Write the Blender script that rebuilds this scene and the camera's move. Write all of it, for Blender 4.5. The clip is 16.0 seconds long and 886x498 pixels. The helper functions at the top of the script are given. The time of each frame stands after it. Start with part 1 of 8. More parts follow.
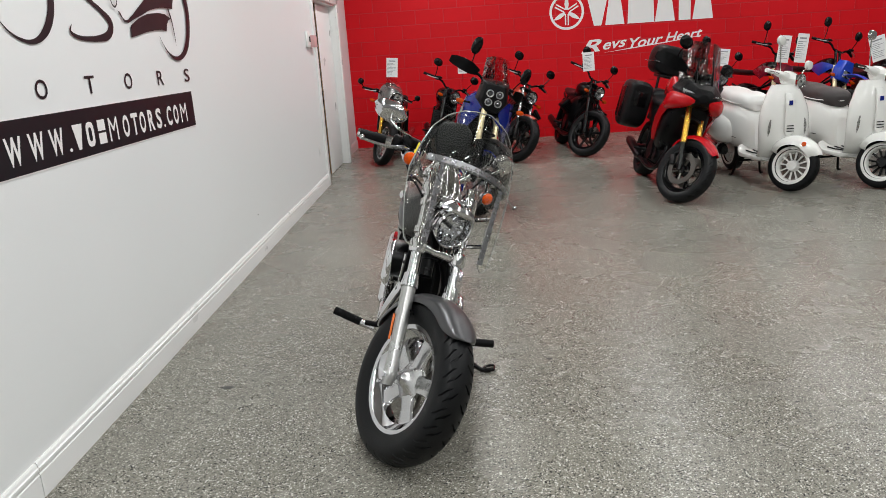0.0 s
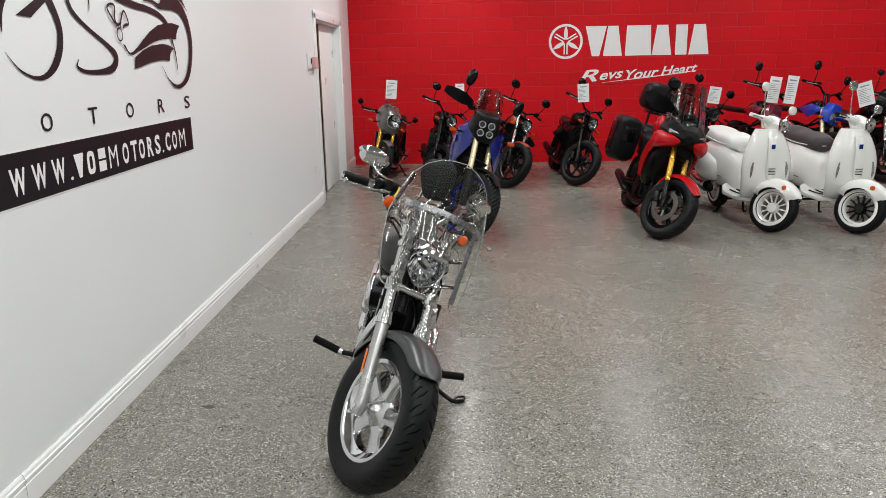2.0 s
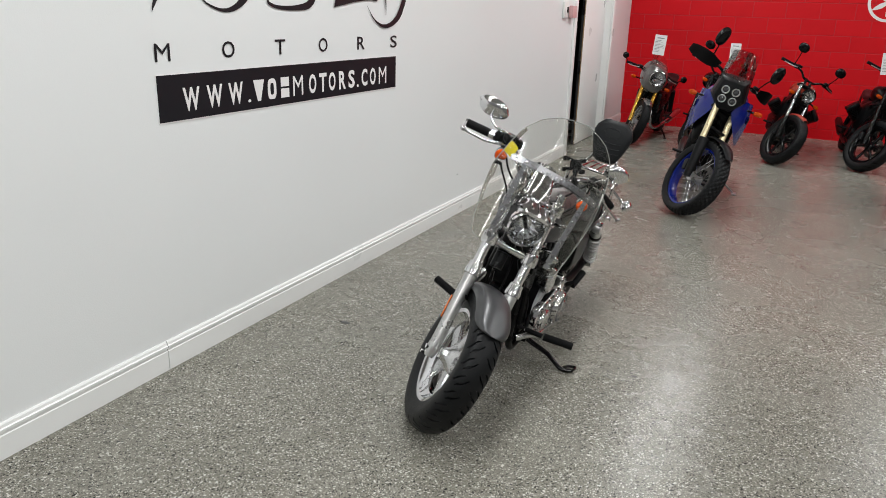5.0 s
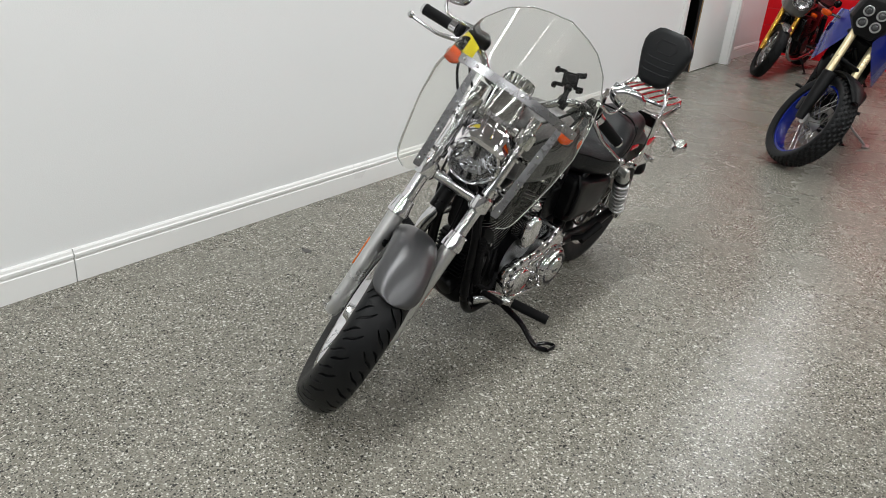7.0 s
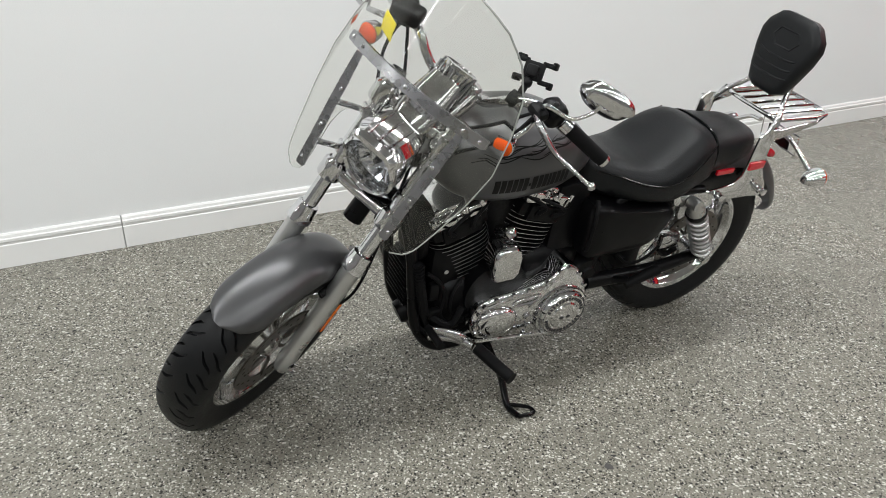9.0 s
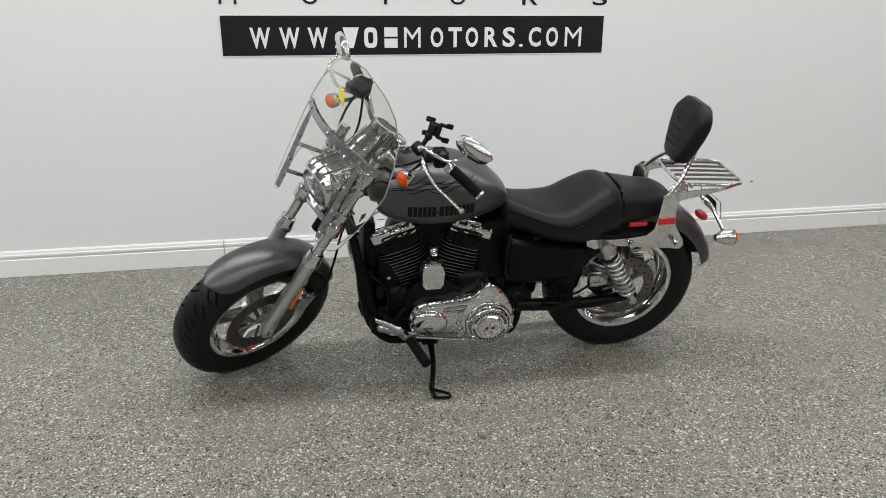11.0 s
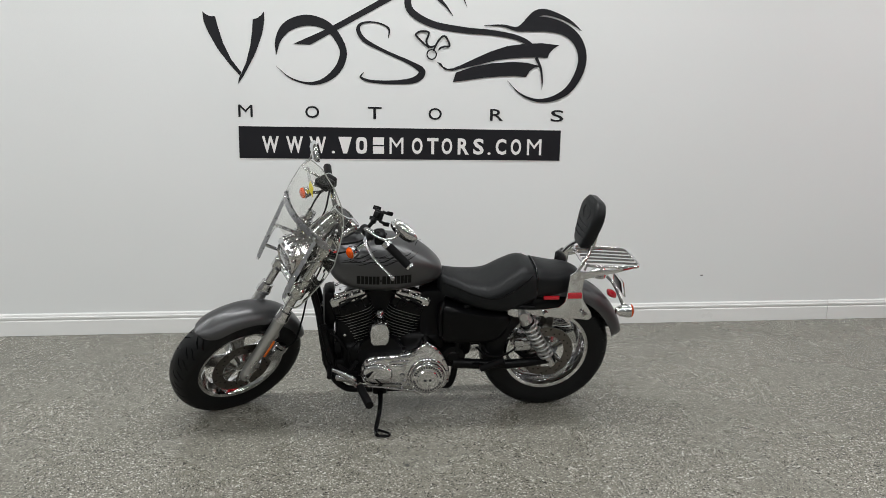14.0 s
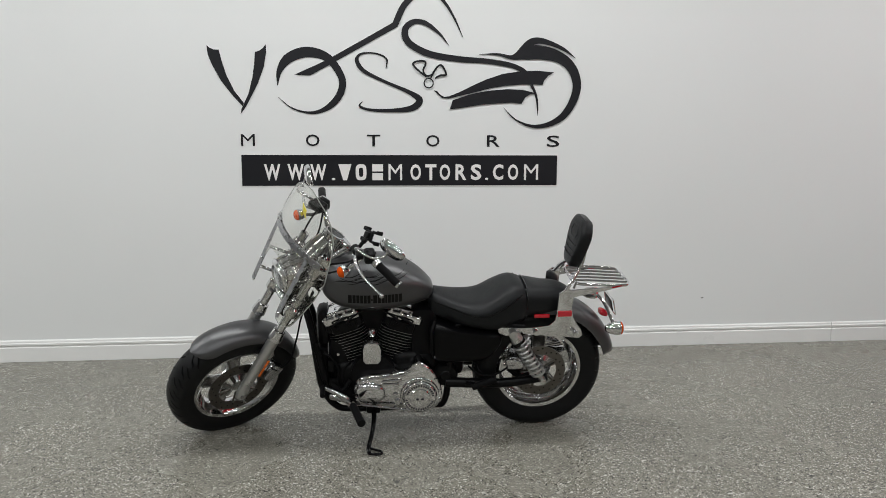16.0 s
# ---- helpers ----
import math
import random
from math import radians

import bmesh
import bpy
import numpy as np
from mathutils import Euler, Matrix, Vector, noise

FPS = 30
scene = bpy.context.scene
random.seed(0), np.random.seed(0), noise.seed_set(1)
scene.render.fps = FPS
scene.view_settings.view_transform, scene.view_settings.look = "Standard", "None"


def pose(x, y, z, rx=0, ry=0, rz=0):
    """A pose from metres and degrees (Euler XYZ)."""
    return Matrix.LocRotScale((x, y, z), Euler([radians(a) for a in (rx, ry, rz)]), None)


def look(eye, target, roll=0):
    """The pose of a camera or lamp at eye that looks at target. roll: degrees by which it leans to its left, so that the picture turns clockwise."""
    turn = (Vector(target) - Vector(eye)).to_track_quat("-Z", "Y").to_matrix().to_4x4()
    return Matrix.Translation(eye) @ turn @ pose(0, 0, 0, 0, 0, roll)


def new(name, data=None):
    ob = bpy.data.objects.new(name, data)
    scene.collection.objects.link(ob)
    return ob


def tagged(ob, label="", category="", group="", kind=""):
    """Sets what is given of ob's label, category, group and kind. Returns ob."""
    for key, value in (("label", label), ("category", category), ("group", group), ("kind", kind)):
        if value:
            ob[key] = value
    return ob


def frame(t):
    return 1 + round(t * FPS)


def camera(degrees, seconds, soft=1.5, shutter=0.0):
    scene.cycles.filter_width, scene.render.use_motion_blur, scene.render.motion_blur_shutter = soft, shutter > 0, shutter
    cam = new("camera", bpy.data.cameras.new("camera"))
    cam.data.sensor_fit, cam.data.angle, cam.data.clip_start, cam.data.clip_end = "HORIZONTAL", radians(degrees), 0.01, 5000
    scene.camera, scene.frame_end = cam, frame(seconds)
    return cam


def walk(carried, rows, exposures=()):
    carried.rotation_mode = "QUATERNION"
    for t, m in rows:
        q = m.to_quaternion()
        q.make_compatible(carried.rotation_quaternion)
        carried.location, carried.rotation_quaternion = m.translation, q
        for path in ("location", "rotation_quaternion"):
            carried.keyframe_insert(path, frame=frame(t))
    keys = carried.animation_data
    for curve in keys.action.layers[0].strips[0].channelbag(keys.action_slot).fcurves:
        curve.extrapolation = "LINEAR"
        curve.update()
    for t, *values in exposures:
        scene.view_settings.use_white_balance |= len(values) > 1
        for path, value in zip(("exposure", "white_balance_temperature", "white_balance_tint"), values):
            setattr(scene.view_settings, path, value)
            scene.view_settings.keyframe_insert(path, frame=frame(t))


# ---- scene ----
cam = camera(61.9, 16.0, 0.5)
PATH = [
    (0, (1.606, 0.851, 1.488), (1.543, 2.781, 0.968), -3.8),
    (0.5, (1.614, 0.842, 1.492), (1.551, 2.774, 0.978), -3.3),
    (1, (1.654, 0.802, 1.531), (1.597, 2.737, 1.027), -2.8),
    (1.5, (1.685, 0.762, 1.604), (1.642, 2.699, 1.108), -2.0),
    (2, (1.711, 0.704, 1.648), (1.656, 2.643, 1.158), -1.1),
    (2.5, (1.825, 0.629, 1.702), (1.737, 2.567, 1.217), -0.5),
    (3, (1.943, 0.616, 1.7), (1.799, 2.548, 1.206), -0.2),
    (3.5, (2.033, 0.628, 1.692), (1.837, 2.551, 1.18), -0.0),
    (4, (2.111, 0.693, 1.671), (1.886, 2.599, 1.106), -0.5),
    (4.5, (2.27, 0.754, 1.648), (1.75, 2.601, 1.081), -1.0),
    (4.7, (2.366, 0.808, 1.65), (1.692, 2.601, 1.074), -0.1),
    (6.8, (2.704, 1.788, 1.513), (1.686, 3.308, 0.705), 4.1),
    (7, (2.735, 1.912, 1.48), (1.681, 3.394, 0.647), 4.6),
    (7.5, (2.787, 2.226, 1.421), (1.62, 3.589, 0.539), 4.6),
    (8, (2.929, 2.498, 1.403), (1.586, 3.68, 0.509), 2.6),
    (8.5, (3.065, 2.773, 1.408), (1.6, 3.803, 0.517), 1.8),
    (9, (3.124, 3.053, 1.408), (1.543, 3.905, 0.527), 1.5),
    (9.5, (3.281, 3.267, 1.463), (1.6, 3.955, 0.625), 1.5),
    (9.7, (3.402, 3.342, 1.461), (1.677, 3.964, 0.663), 1.1),
    (11.8, (4.524, 3.656, 1.427), (2.649, 3.996, 0.822), 0.5),
    (12, (4.631, 3.647, 1.455), (2.75, 3.985, 0.865), 0.6),
    (12.5, (4.809, 3.737, 1.497), (2.908, 4.064, 0.969), 0.9),
    (13, (4.846, 3.844, 1.507), (2.928, 4.157, 1.031), 1.2),
    (13.5, (4.825, 3.868, 1.511), (2.894, 4.169, 1.086), 1.4),
    (14, (4.851, 3.954, 1.476), (2.904, 4.213, 1.102), 1.0),
    (14.5, (4.871, 4.065, 1.465), (2.913, 4.299, 1.132), 0.6),
    (15, (4.912, 4.081, 1.442), (2.948, 4.291, 1.132), 0.1),
    (15.5, (4.949, 4.088, 1.447), (2.982, 4.291, 1.15), 0.0),
    (16, (4.941, 4.078, 1.417), (2.972, 4.287, 1.136), 0.2),
]
walk(cam, [(t, look(eye, target, roll)) for t, eye, target, roll in PATH], [(0, -0.03), (4.5, -0.05), (7, 0.04), (8, 0.12), (9, 0.15), (11.8, -0.1), (12.5, -0.12), (14, -0.2), (16, -0.28)])

# ---- world and lights ----
world = bpy.data.worlds.new("world")
scene.world = world
world.use_nodes = True
world.node_tree.nodes["Background"].inputs[0].default_value = (0.9, 0.95, 1.0, 1)
world.node_tree.nodes["Background"].inputs[1].default_value = 0.05

ROOM_X, ROOM_Y0, ROOM_Y1, ROOM_H = 11.5, -4.0, 13.10, 3.75
LAMP_ROWS = (1.5, 4.2, 6.9, 9.6)
LAMP_W = 71.0
LAMP_SHARE = {1.5: 1.40, 4.2: 0.86, 6.9: 1.10, 9.6: 0.93}


def lamp(x, y, z, sx, sy, watts):
    data = bpy.data.lights.new("tube_light", "AREA")
    data.shape, data.size, data.size_y, data.energy = "RECTANGLE", sx, sy, watts
    data.color = (0.980, 1.0, 0.995)
    ob = new("tube_light", data)
    ob.location = (x, y, z)
    return ob


# ---- materials ----
def rgba(c):
    c = (c, c, c) if isinstance(c, (int, float)) else c
    return (*c, 1)


def mat(name, color, rough=0.5, metal=0.0, vary=0.06, scale=8.0, bump=0.0, bump_scale=60.0, rough_vary=0.08, coat=0.0, spec=0.5, each=0.0):
    """A painted, moulded or metal surface with grain and wear at two scales."""
    m = bpy.data.materials.new(name)
    m.use_nodes = True
    nt = m.node_tree
    b = nt.nodes["Principled BSDF"]
    b.inputs["Metallic"].default_value = metal
    b.inputs["Coat Weight"].default_value = coat
    b.inputs["Coat Roughness"].default_value = 0.06
    b.inputs["Specular IOR Level"].default_value = spec
    tc = nt.nodes.new("ShaderNodeTexCoord")
    n1 = nt.nodes.new("ShaderNodeTexNoise")
    n1.inputs["Scale"].default_value, n1.inputs["Detail"].default_value = scale, 6
    n2 = nt.nodes.new("ShaderNodeTexNoise")
    n2.inputs["Scale"].default_value, n2.inputs["Detail"].default_value = bump_scale, 3
    nt.links.new(tc.outputs["Object"], n1.inputs["Vector"])
    nt.links.new(tc.outputs["Object"], n2.inputs["Vector"])
    mix = nt.nodes.new("ShaderNodeMix")
    mix.data_type = "RGBA"
    c = rgba(color)
    mix.inputs[6].default_value = (*[max(0, v * (1 - vary)) for v in c[:3]], 1)
    mix.inputs[7].default_value = (*[min(1, v * (1 + vary)) for v in c[:3]], 1)
    nt.links.new(n1.outputs["Fac"], mix.inputs[0])
    last = mix.outputs[2]
    if each:
        info = nt.nodes.new("ShaderNodeObjectInfo")
        mr = nt.nodes.new("ShaderNodeMapRange")
        mr.inputs[3].default_value, mr.inputs[4].default_value = 1 - each, 1 + each
        nt.links.new(info.outputs["Random"], mr.inputs[0])
        vm = nt.nodes.new("ShaderNodeVectorMath")
        vm.operation = "SCALE"
        nt.links.new(last, vm.inputs[0])
        nt.links.new(mr.outputs[0], vm.inputs["Scale"])
        last = vm.outputs[0]
    nt.links.new(last, b.inputs["Base Color"])
    rr = nt.nodes.new("ShaderNodeMapRange")
    rr.inputs[3].default_value, rr.inputs[4].default_value = max(0.0, rough - rough_vary), min(1, rough + rough_vary)
    nt.links.new(n1.outputs["Fac"], rr.inputs[0])
    nt.links.new(rr.outputs[0], b.inputs["Roughness"])
    if bump:
        bp = nt.nodes.new("ShaderNodeBump")
        bp.inputs["Strength"].default_value, bp.inputs["Distance"].default_value = bump, 0.004
        nt.links.new(n2.outputs["Fac"], bp.inputs["Height"])
        nt.links.new(bp.outputs[0], b.inputs["Normal"])
    return m


def clear(name, color, rough=0.02, ior=1.45):
    m = bpy.data.materials.new(name)
    m.use_nodes = True
    b = m.node_tree.nodes["Principled BSDF"]
    b.inputs["Base Color"].default_value = rgba(color)
    b.inputs["Roughness"].default_value = rough
    b.inputs["Transmission Weight"].default_value = 1.0
    b.inputs["IOR"].default_value = ior
    return m


def node(nt, kind, **values):
    n = nt.nodes.new(kind)
    for k, v in values.items():
        n.inputs[k].default_value = v
    return n


def floor_material():
    """Grey epoxy with chips of white, black and warm grey under a clear coat."""
    m = bpy.data.materials.new("flake_epoxy")
    m.use_nodes = True
    nt = m.node_tree
    b = nt.nodes["Principled BSDF"]
    tc = nt.nodes.new("ShaderNodeTexCoord")

    def ramp(src, stops):
        r = nt.nodes.new("ShaderNodeValToRGB")
        r.color_ramp.interpolation = "CONSTANT"
        while len(r.color_ramp.elements) < len(stops):
            r.color_ramp.elements.new(0.5)
        for e, (p, c) in zip(r.color_ramp.elements, stops):
            e.position, e.color = p, rgba(c)
        nt.links.new(src, r.inputs[0])
        return r.outputs[0]

    def chips(scale):
        v = node(nt, "ShaderNodeTexVoronoi", Scale=scale)
        v.voronoi_dimensions = "2D"
        nt.links.new(tc.outputs["Object"], v.inputs["Vector"])
        s = nt.nodes.new("ShaderNodeSeparateColor")
        nt.links.new(v.outputs["Color"], s.inputs[0])
        return s.outputs[0], s.outputs[1]
    a = chips(285.0)[0]
    base = ramp(a, [(0, (0.042, 0.041, 0.036)), (0.10, (0.150, 0.142, 0.119)), (0.31, (0.194, 0.186, 0.157)), (0.60, (0.238, 0.229, 0.196)), (0.83, (0.176, 0.165, 0.135)), (0.92, (0.500, 0.487, 0.432))])
    c2, c3 = chips(165.0)
    big = ramp(c2, [(0, (0.032, 0.031, 0.029)), (0.5, (0.56, 0.547, 0.50))])
    pick = node(nt, "ShaderNodeMath", **{})
    pick.operation = "GREATER_THAN"
    pick.inputs[1].default_value = 0.93
    nt.links.new(c3, pick.inputs[0])
    mix = nt.nodes.new("ShaderNodeMix")
    mix.data_type = "RGBA"
    nt.links.new(pick.outputs[0], mix.inputs[0])
    nt.links.new(base, mix.inputs[6])
    nt.links.new(big, mix.inputs[7])
    n1 = node(nt, "ShaderNodeTexNoise", Scale=0.9, Detail=5.0)
    nt.links.new(tc.outputs["Object"], n1.inputs["Vector"])
    mr = nt.nodes.new("ShaderNodeMapRange")
    mr.inputs[1].default_value, mr.inputs[2].default_value, mr.inputs[3].default_value, mr.inputs[4].default_value = 0.3, 0.7, 0.90, 1.12
    nt.links.new(n1.outputs["Fac"], mr.inputs[0])
    sc = nt.nodes.new("ShaderNodeVectorMath")
    sc.operation = "SCALE"
    nt.links.new(mix.outputs[2], sc.inputs[0])
    nt.links.new(mr.outputs[0], sc.inputs["Scale"])
    nt.links.new(sc.outputs[0], b.inputs["Base Color"])
    n2 = node(nt, "ShaderNodeTexNoise", Scale=2.2, Detail=6.0)
    nt.links.new(tc.outputs["Object"], n2.inputs["Vector"])
    rr = nt.nodes.new("ShaderNodeMapRange")
    rr.inputs[3].default_value, rr.inputs[4].default_value = FLOOR_ROUGH
    nt.links.new(n2.outputs["Fac"], rr.inputs[0])
    nt.links.new(rr.outputs[0], b.inputs["Roughness"])
    b.inputs["Specular IOR Level"].default_value = 0.21
    bp = node(nt, "ShaderNodeBump", Strength=0.25, Distance=0.0015)
    n3 = node(nt, "ShaderNodeTexNoise", Scale=120.0, Detail=2.0)
    nt.links.new(tc.outputs["Object"], n3.inputs["Vector"])
    nt.links.new(n3.outputs["Fac"], bp.inputs["Height"])
    nt.links.new(bp.outputs[0], b.inputs["Normal"])
    return m


def tread_material(name, across, lean, count, depth):
    """Rubber with slanting grooves laid out along the tyre's own unwrapped surface; their shade is mixed into the base
    colour.
    """
    m = bpy.data.materials.new(name)
    m.use_nodes = True
    nt = m.node_tree
    b = nt.nodes["Principled BSDF"]
    uv = nt.nodes.new("ShaderNodeUVMap")
    sep = nt.nodes.new("ShaderNodeSeparateXYZ")
    nt.links.new(uv.outputs[0], sep.inputs[0])

    def op(kind, a, c=None):
        n = nt.nodes.new("ShaderNodeMath")
        n.operation = kind
        for i, v in enumerate((a, c)):
            if v is None:
                continue
            if isinstance(v, (int, float)):
                n.inputs[i].default_value = v
            else:
                nt.links.new(v, n.inputs[i])
        return n.outputs[0]
    u, v = sep.outputs[0], sep.outputs[1]
    side = op("ABSOLUTE", op("SUBTRACT", v, 0.5))
    half = op("GREATER_THAN", v, 0.5)
    zig = op("MULTIPLY", op("SINE", op("MULTIPLY", side, across)), 0.10)
    ph = op("ADD", op("ADD", op("MULTIPLY", u, count), op("MULTIPLY", side, lean)), op("ADD", zig, op("MULTIPLY", half, 0.5)))
    fr = op("ABSOLUTE", op("SUBTRACT", op("FRACT", ph), 0.5))
    groove = op("LESS_THAN", fr, 0.085)
    ph2 = op("ADD", ph, op("MULTIPLY", op("SINE", op("MULTIPLY", side, across * 0.6)), 0.25))
    fr2 = op("ABSOLUTE", op("SUBTRACT", op("FRACT", op("ADD", ph2, 0.37)), 0.5))
    short = op("MULTIPLY", op("LESS_THAN", fr2, 0.06), op("GREATER_THAN", side, 0.13))
    inside = op("MULTIPLY", op("LESS_THAN", side, 0.235), op("GREATER_THAN", side, 0.02))
    g = op("MULTIPLY", op("MAXIMUM", groove, short), inside)
    mix = nt.nodes.new("ShaderNodeMix")
    mix.data_type = "RGBA"
    # Second colour paints the shade inside the grooves; the rubber itself is the first.
    mix.inputs[6].default_value, mix.inputs[7].default_value = (0.0058, 0.0061, 0.0068, 1), (0.0008, 0.0012, 0.0012, 1)
    b.inputs["Specular IOR Level"].default_value = 0.14
    nt.links.new(g, mix.inputs[0])
    nt.links.new(mix.outputs[2], b.inputs["Base Color"])
    b.inputs["Roughness"].default_value = 0.55
    bp = node(nt, "ShaderNodeBump", Strength=1.0, Distance=depth)
    nt.links.new(op("SUBTRACT", 1.0, g), bp.inputs["Height"])
    nt.links.new(bp.outputs[0], b.inputs["Normal"])
    return m


FLOOR_ROUGH = (0.20, 0.34)
M_FLOOR = floor_material()
M_WALL = mat("white_wall_paint", (0.77, 0.78, 0.78), 0.42, vary=0.02, scale=1.2, bump=0.10, bump_scale=180)
# Dark grey for the unseen closing walls: dims fill light and chrome reflections.
M_WALL_UNSEEN = mat("unseen_wall_grey", (0.20, 0.20, 0.20), 0.5, vary=0.03, scale=1.0)
M_RED = mat("red_block_paint", (0.60, 0.006, 0.012), 0.42, vary=0.07, scale=5, bump=0.35, bump_scale=70, each=0.05, spec=0.16)
M_MORTAR = mat("red_painted_joint", (0.50, 0.010, 0.018), 0.5, vary=0.08)
M_TRIM = mat("white_trim_paint", (0.82, 0.82, 0.81), 0.3, vary=0.03, scale=3)
# The ceiling is out of view; its grey is lowered so chrome mirrors less brightness.
M_CEIL = mat("unseen_ceiling_grey", (0.36, 0.36, 0.357), 0.8, vary=0.03, scale=2)
M_VINYL = mat("black_vinyl", (0.008, 0.008, 0.011), 0.38, vary=0.1, spec=0.35)
M_WHITE_VINYL = mat("white_vinyl", (0.82, 0.80, 0.79), 0.4, vary=0.03)
M_CHROME = mat("chrome", (0.70, 0.70, 0.71), 0.07, 1.0, vary=0.04, scale=20, rough_vary=0.03)
M_CHROME_WORN = mat("satin_chrome", (0.55, 0.55, 0.56), 0.20, 1.0, vary=0.08, scale=30)
M_BRUSHED = mat("brushed_steel_strap", (0.36, 0.36, 0.37), 0.28, 1.0, vary=0.12, scale=40)
M_SILVER = mat("satin_silver_wheel", (0.62, 0.62, 0.62), 0.24, 1.0, vary=0.05, scale=20)
M_REFLECT = mat("lamp_reflector", (0.66, 0.66, 0.67), 0.07, 1.0, vary=0.05, scale=60)
M_ALU = mat("cast_aluminium", (0.50, 0.50, 0.50), 0.36, 0.9, vary=0.1, scale=25, bump=0.1, bump_scale=200)
M_FORK = mat("silver_fork_leg", (0.50, 0.50, 0.49), 0.29, 0.85, vary=0.05, scale=15)
M_BLACK = mat("gloss_black", (0.003, 0.003, 0.0035), 0.14, vary=0.1, spec=0.28)
M_SATIN = mat("satin_black", (0.0025, 0.0025, 0.003), 0.30, vary=0.15, scale=14, spec=0.14)
M_ENGINE = mat("black_engine_paint", (0.0025, 0.0025, 0.003), 0.38, vary=0.2, scale=30, bump=0.2, bump_scale=150, spec=0.14)
M_PLASTIC = mat("black_plastic", (0.004, 0.004, 0.0045), 0.42, vary=0.12, scale=20, bump=0.15, bump_scale=220, spec=0.14)
M_RUBBER = mat("black_rubber", (0.004, 0.004, 0.0045), 0.6, vary=0.15, scale=25, spec=0.12)
M_SEAT = mat("black_seat_vinyl", (0.0075, 0.0082, 0.0092), 0.40, vary=0.1, scale=10, bump=0.25, bump_scale=240, spec=0.22)
M_CHARCOAL = mat("matt_charcoal_paint", (0.084, 0.084, 0.087), 0.33, 0.65, vary=0.05, scale=4, rough_vary=0.04)
M_GRAPHIC = mat("dark_tank_graphic", (0.004, 0.004, 0.004), 0.45, 0.0, vary=0.05, spec=0.15)
M_TYRE_ROAD = tread_material("road_tyre", 30.0, -1.2, 18.0, 0.004)
M_TYRE_KNOB = tread_material("block_tyre", 12.0, 0.6, 40.0, 0.008)
M_RUBBER_TYRE = mat("tyre_rubber", (0.0055, 0.0058, 0.0065), 0.44, vary=0.2, scale=18, bump=0.12, bump_scale=260, spec=0.22)
M_SHIELD = clear("smoked_windscreen", (0.89, 0.895, 0.86), 0.01, 1.4)
M_EDGE = mat("acrylic_edge", (0.30, 0.31, 0.29), 0.12, vary=0.1)
M_SCREEN = clear("clear_screen", (0.95, 0.955, 0.95), 0.01, 1.22)
M_LENS = clear("clear_lens", (0.97, 0.98, 1.0), 0.02, 1.4)
M_LENS_DARK = mat("dark_projector_glass", (0.05, 0.05, 0.055), 0.05, 0.3, vary=0.2, coat=1.0)
M_ORANGE = mat("orange_lens", (0.52, 0.060, 0.002), 0.14, vary=0.4, scale=90, spec=0.3, bump=0.5, bump_scale=110)
M_AMBER = mat("amber_reflector", (0.72, 0.15, 0.02), 0.25, vary=0.1, scale=80)
M_REDLENS = mat("red_lens", (0.55, 0.008, 0.02), 0.2, vary=0.15, scale=60, coat=0.8)
M_DISC = mat("brake_disc_steel", (0.16, 0.148, 0.135), 0.32, 1.0, vary=0.1, scale=40)
M_YELLOW = mat("yellow_tag", (0.75, 0.62, 0.02), 0.5)
M_SCUFF = mat("dark_scuff", (0.06, 0.058, 0.055), 0.5, vary=0.3, scale=40)
M_PAPER = mat("white_card", (0.82, 0.82, 0.82), 0.6, vary=0.02)
M_PRINT = mat("grey_print", (0.25, 0.25, 0.27), 0.6)
M_GOLD = mat("gold_anodised", (0.70, 0.38, 0.06), 0.25, 0.9, vary=0.05)
M_CREAM = mat("pale_gold_anodised", (0.70, 0.60, 0.38), 0.3, 0.7, vary=0.05)
M_SCOOT = mat("white_scooter_paint", (0.80, 0.80, 0.77), 0.10, vary=0.02, scale=3, rough_vary=0.02, coat=1.0)
M_BLUE = mat("racing_blue_plastic", (0.004, 0.014, 0.19), 0.22, vary=0.06, coat=0.3)
M_BLUE_LIGHT = mat("bright_blue_plastic", (0.008, 0.045, 0.42), 0.3, vary=0.06, coat=0.3)
M_REDPAINT = mat("red_metal_paint", (0.47, 0.003, 0.007), 0.14, vary=0.05, rough_vary=0.03, coat=0.35, spec=0.2)
M_MAROON = mat("maroon_paint", (0.16, 0.006, 0.02), 0.25, vary=0.05, coat=0.6)
M_GREY = mat("dark_grey_plastic", (0.013, 0.013, 0.014), 0.42, vary=0.1, bump=0.15, bump_scale=200, spec=0.2)
M_SILVERGREY = mat("silver_grey_paint", (0.16, 0.155, 0.15), 0.25, 0.6, vary=0.05, coat=0.5)
M_WOOD = mat("door_edge_wood", (0.30, 0.19, 0.09), 0.5, vary=0.25, scale=30)
# Near-black; on the back room walls this colour stands for missing light.
M_DARK = mat("near_black", (0.02, 0.02, 0.022), 0.8)
M_WHITEPL = mat("white_plastic", (0.78, 0.78, 0.76), 0.35, vary=0.02)
M_PINK = mat("faded_pink_plate", (0.62, 0.36, 0.36), 0.4)


# ---- shaping helpers ----
def finish(bm, angle=38):
    for f in bm.faces:
        f.smooth = True
    for e in bm.edges:
        if len(e.link_faces) == 2 and e.calc_face_angle(0) > radians(angle):
            e.smooth = False


def link_mesh(name, bm, material, angle=38):
    bmesh.ops.recalc_face_normals(bm, faces=bm.faces)
    finish(bm, angle)
    me = bpy.data.meshes.new(name)
    bm.to_mesh(me)
    bm.free()
    me.materials.append(material)
    return me


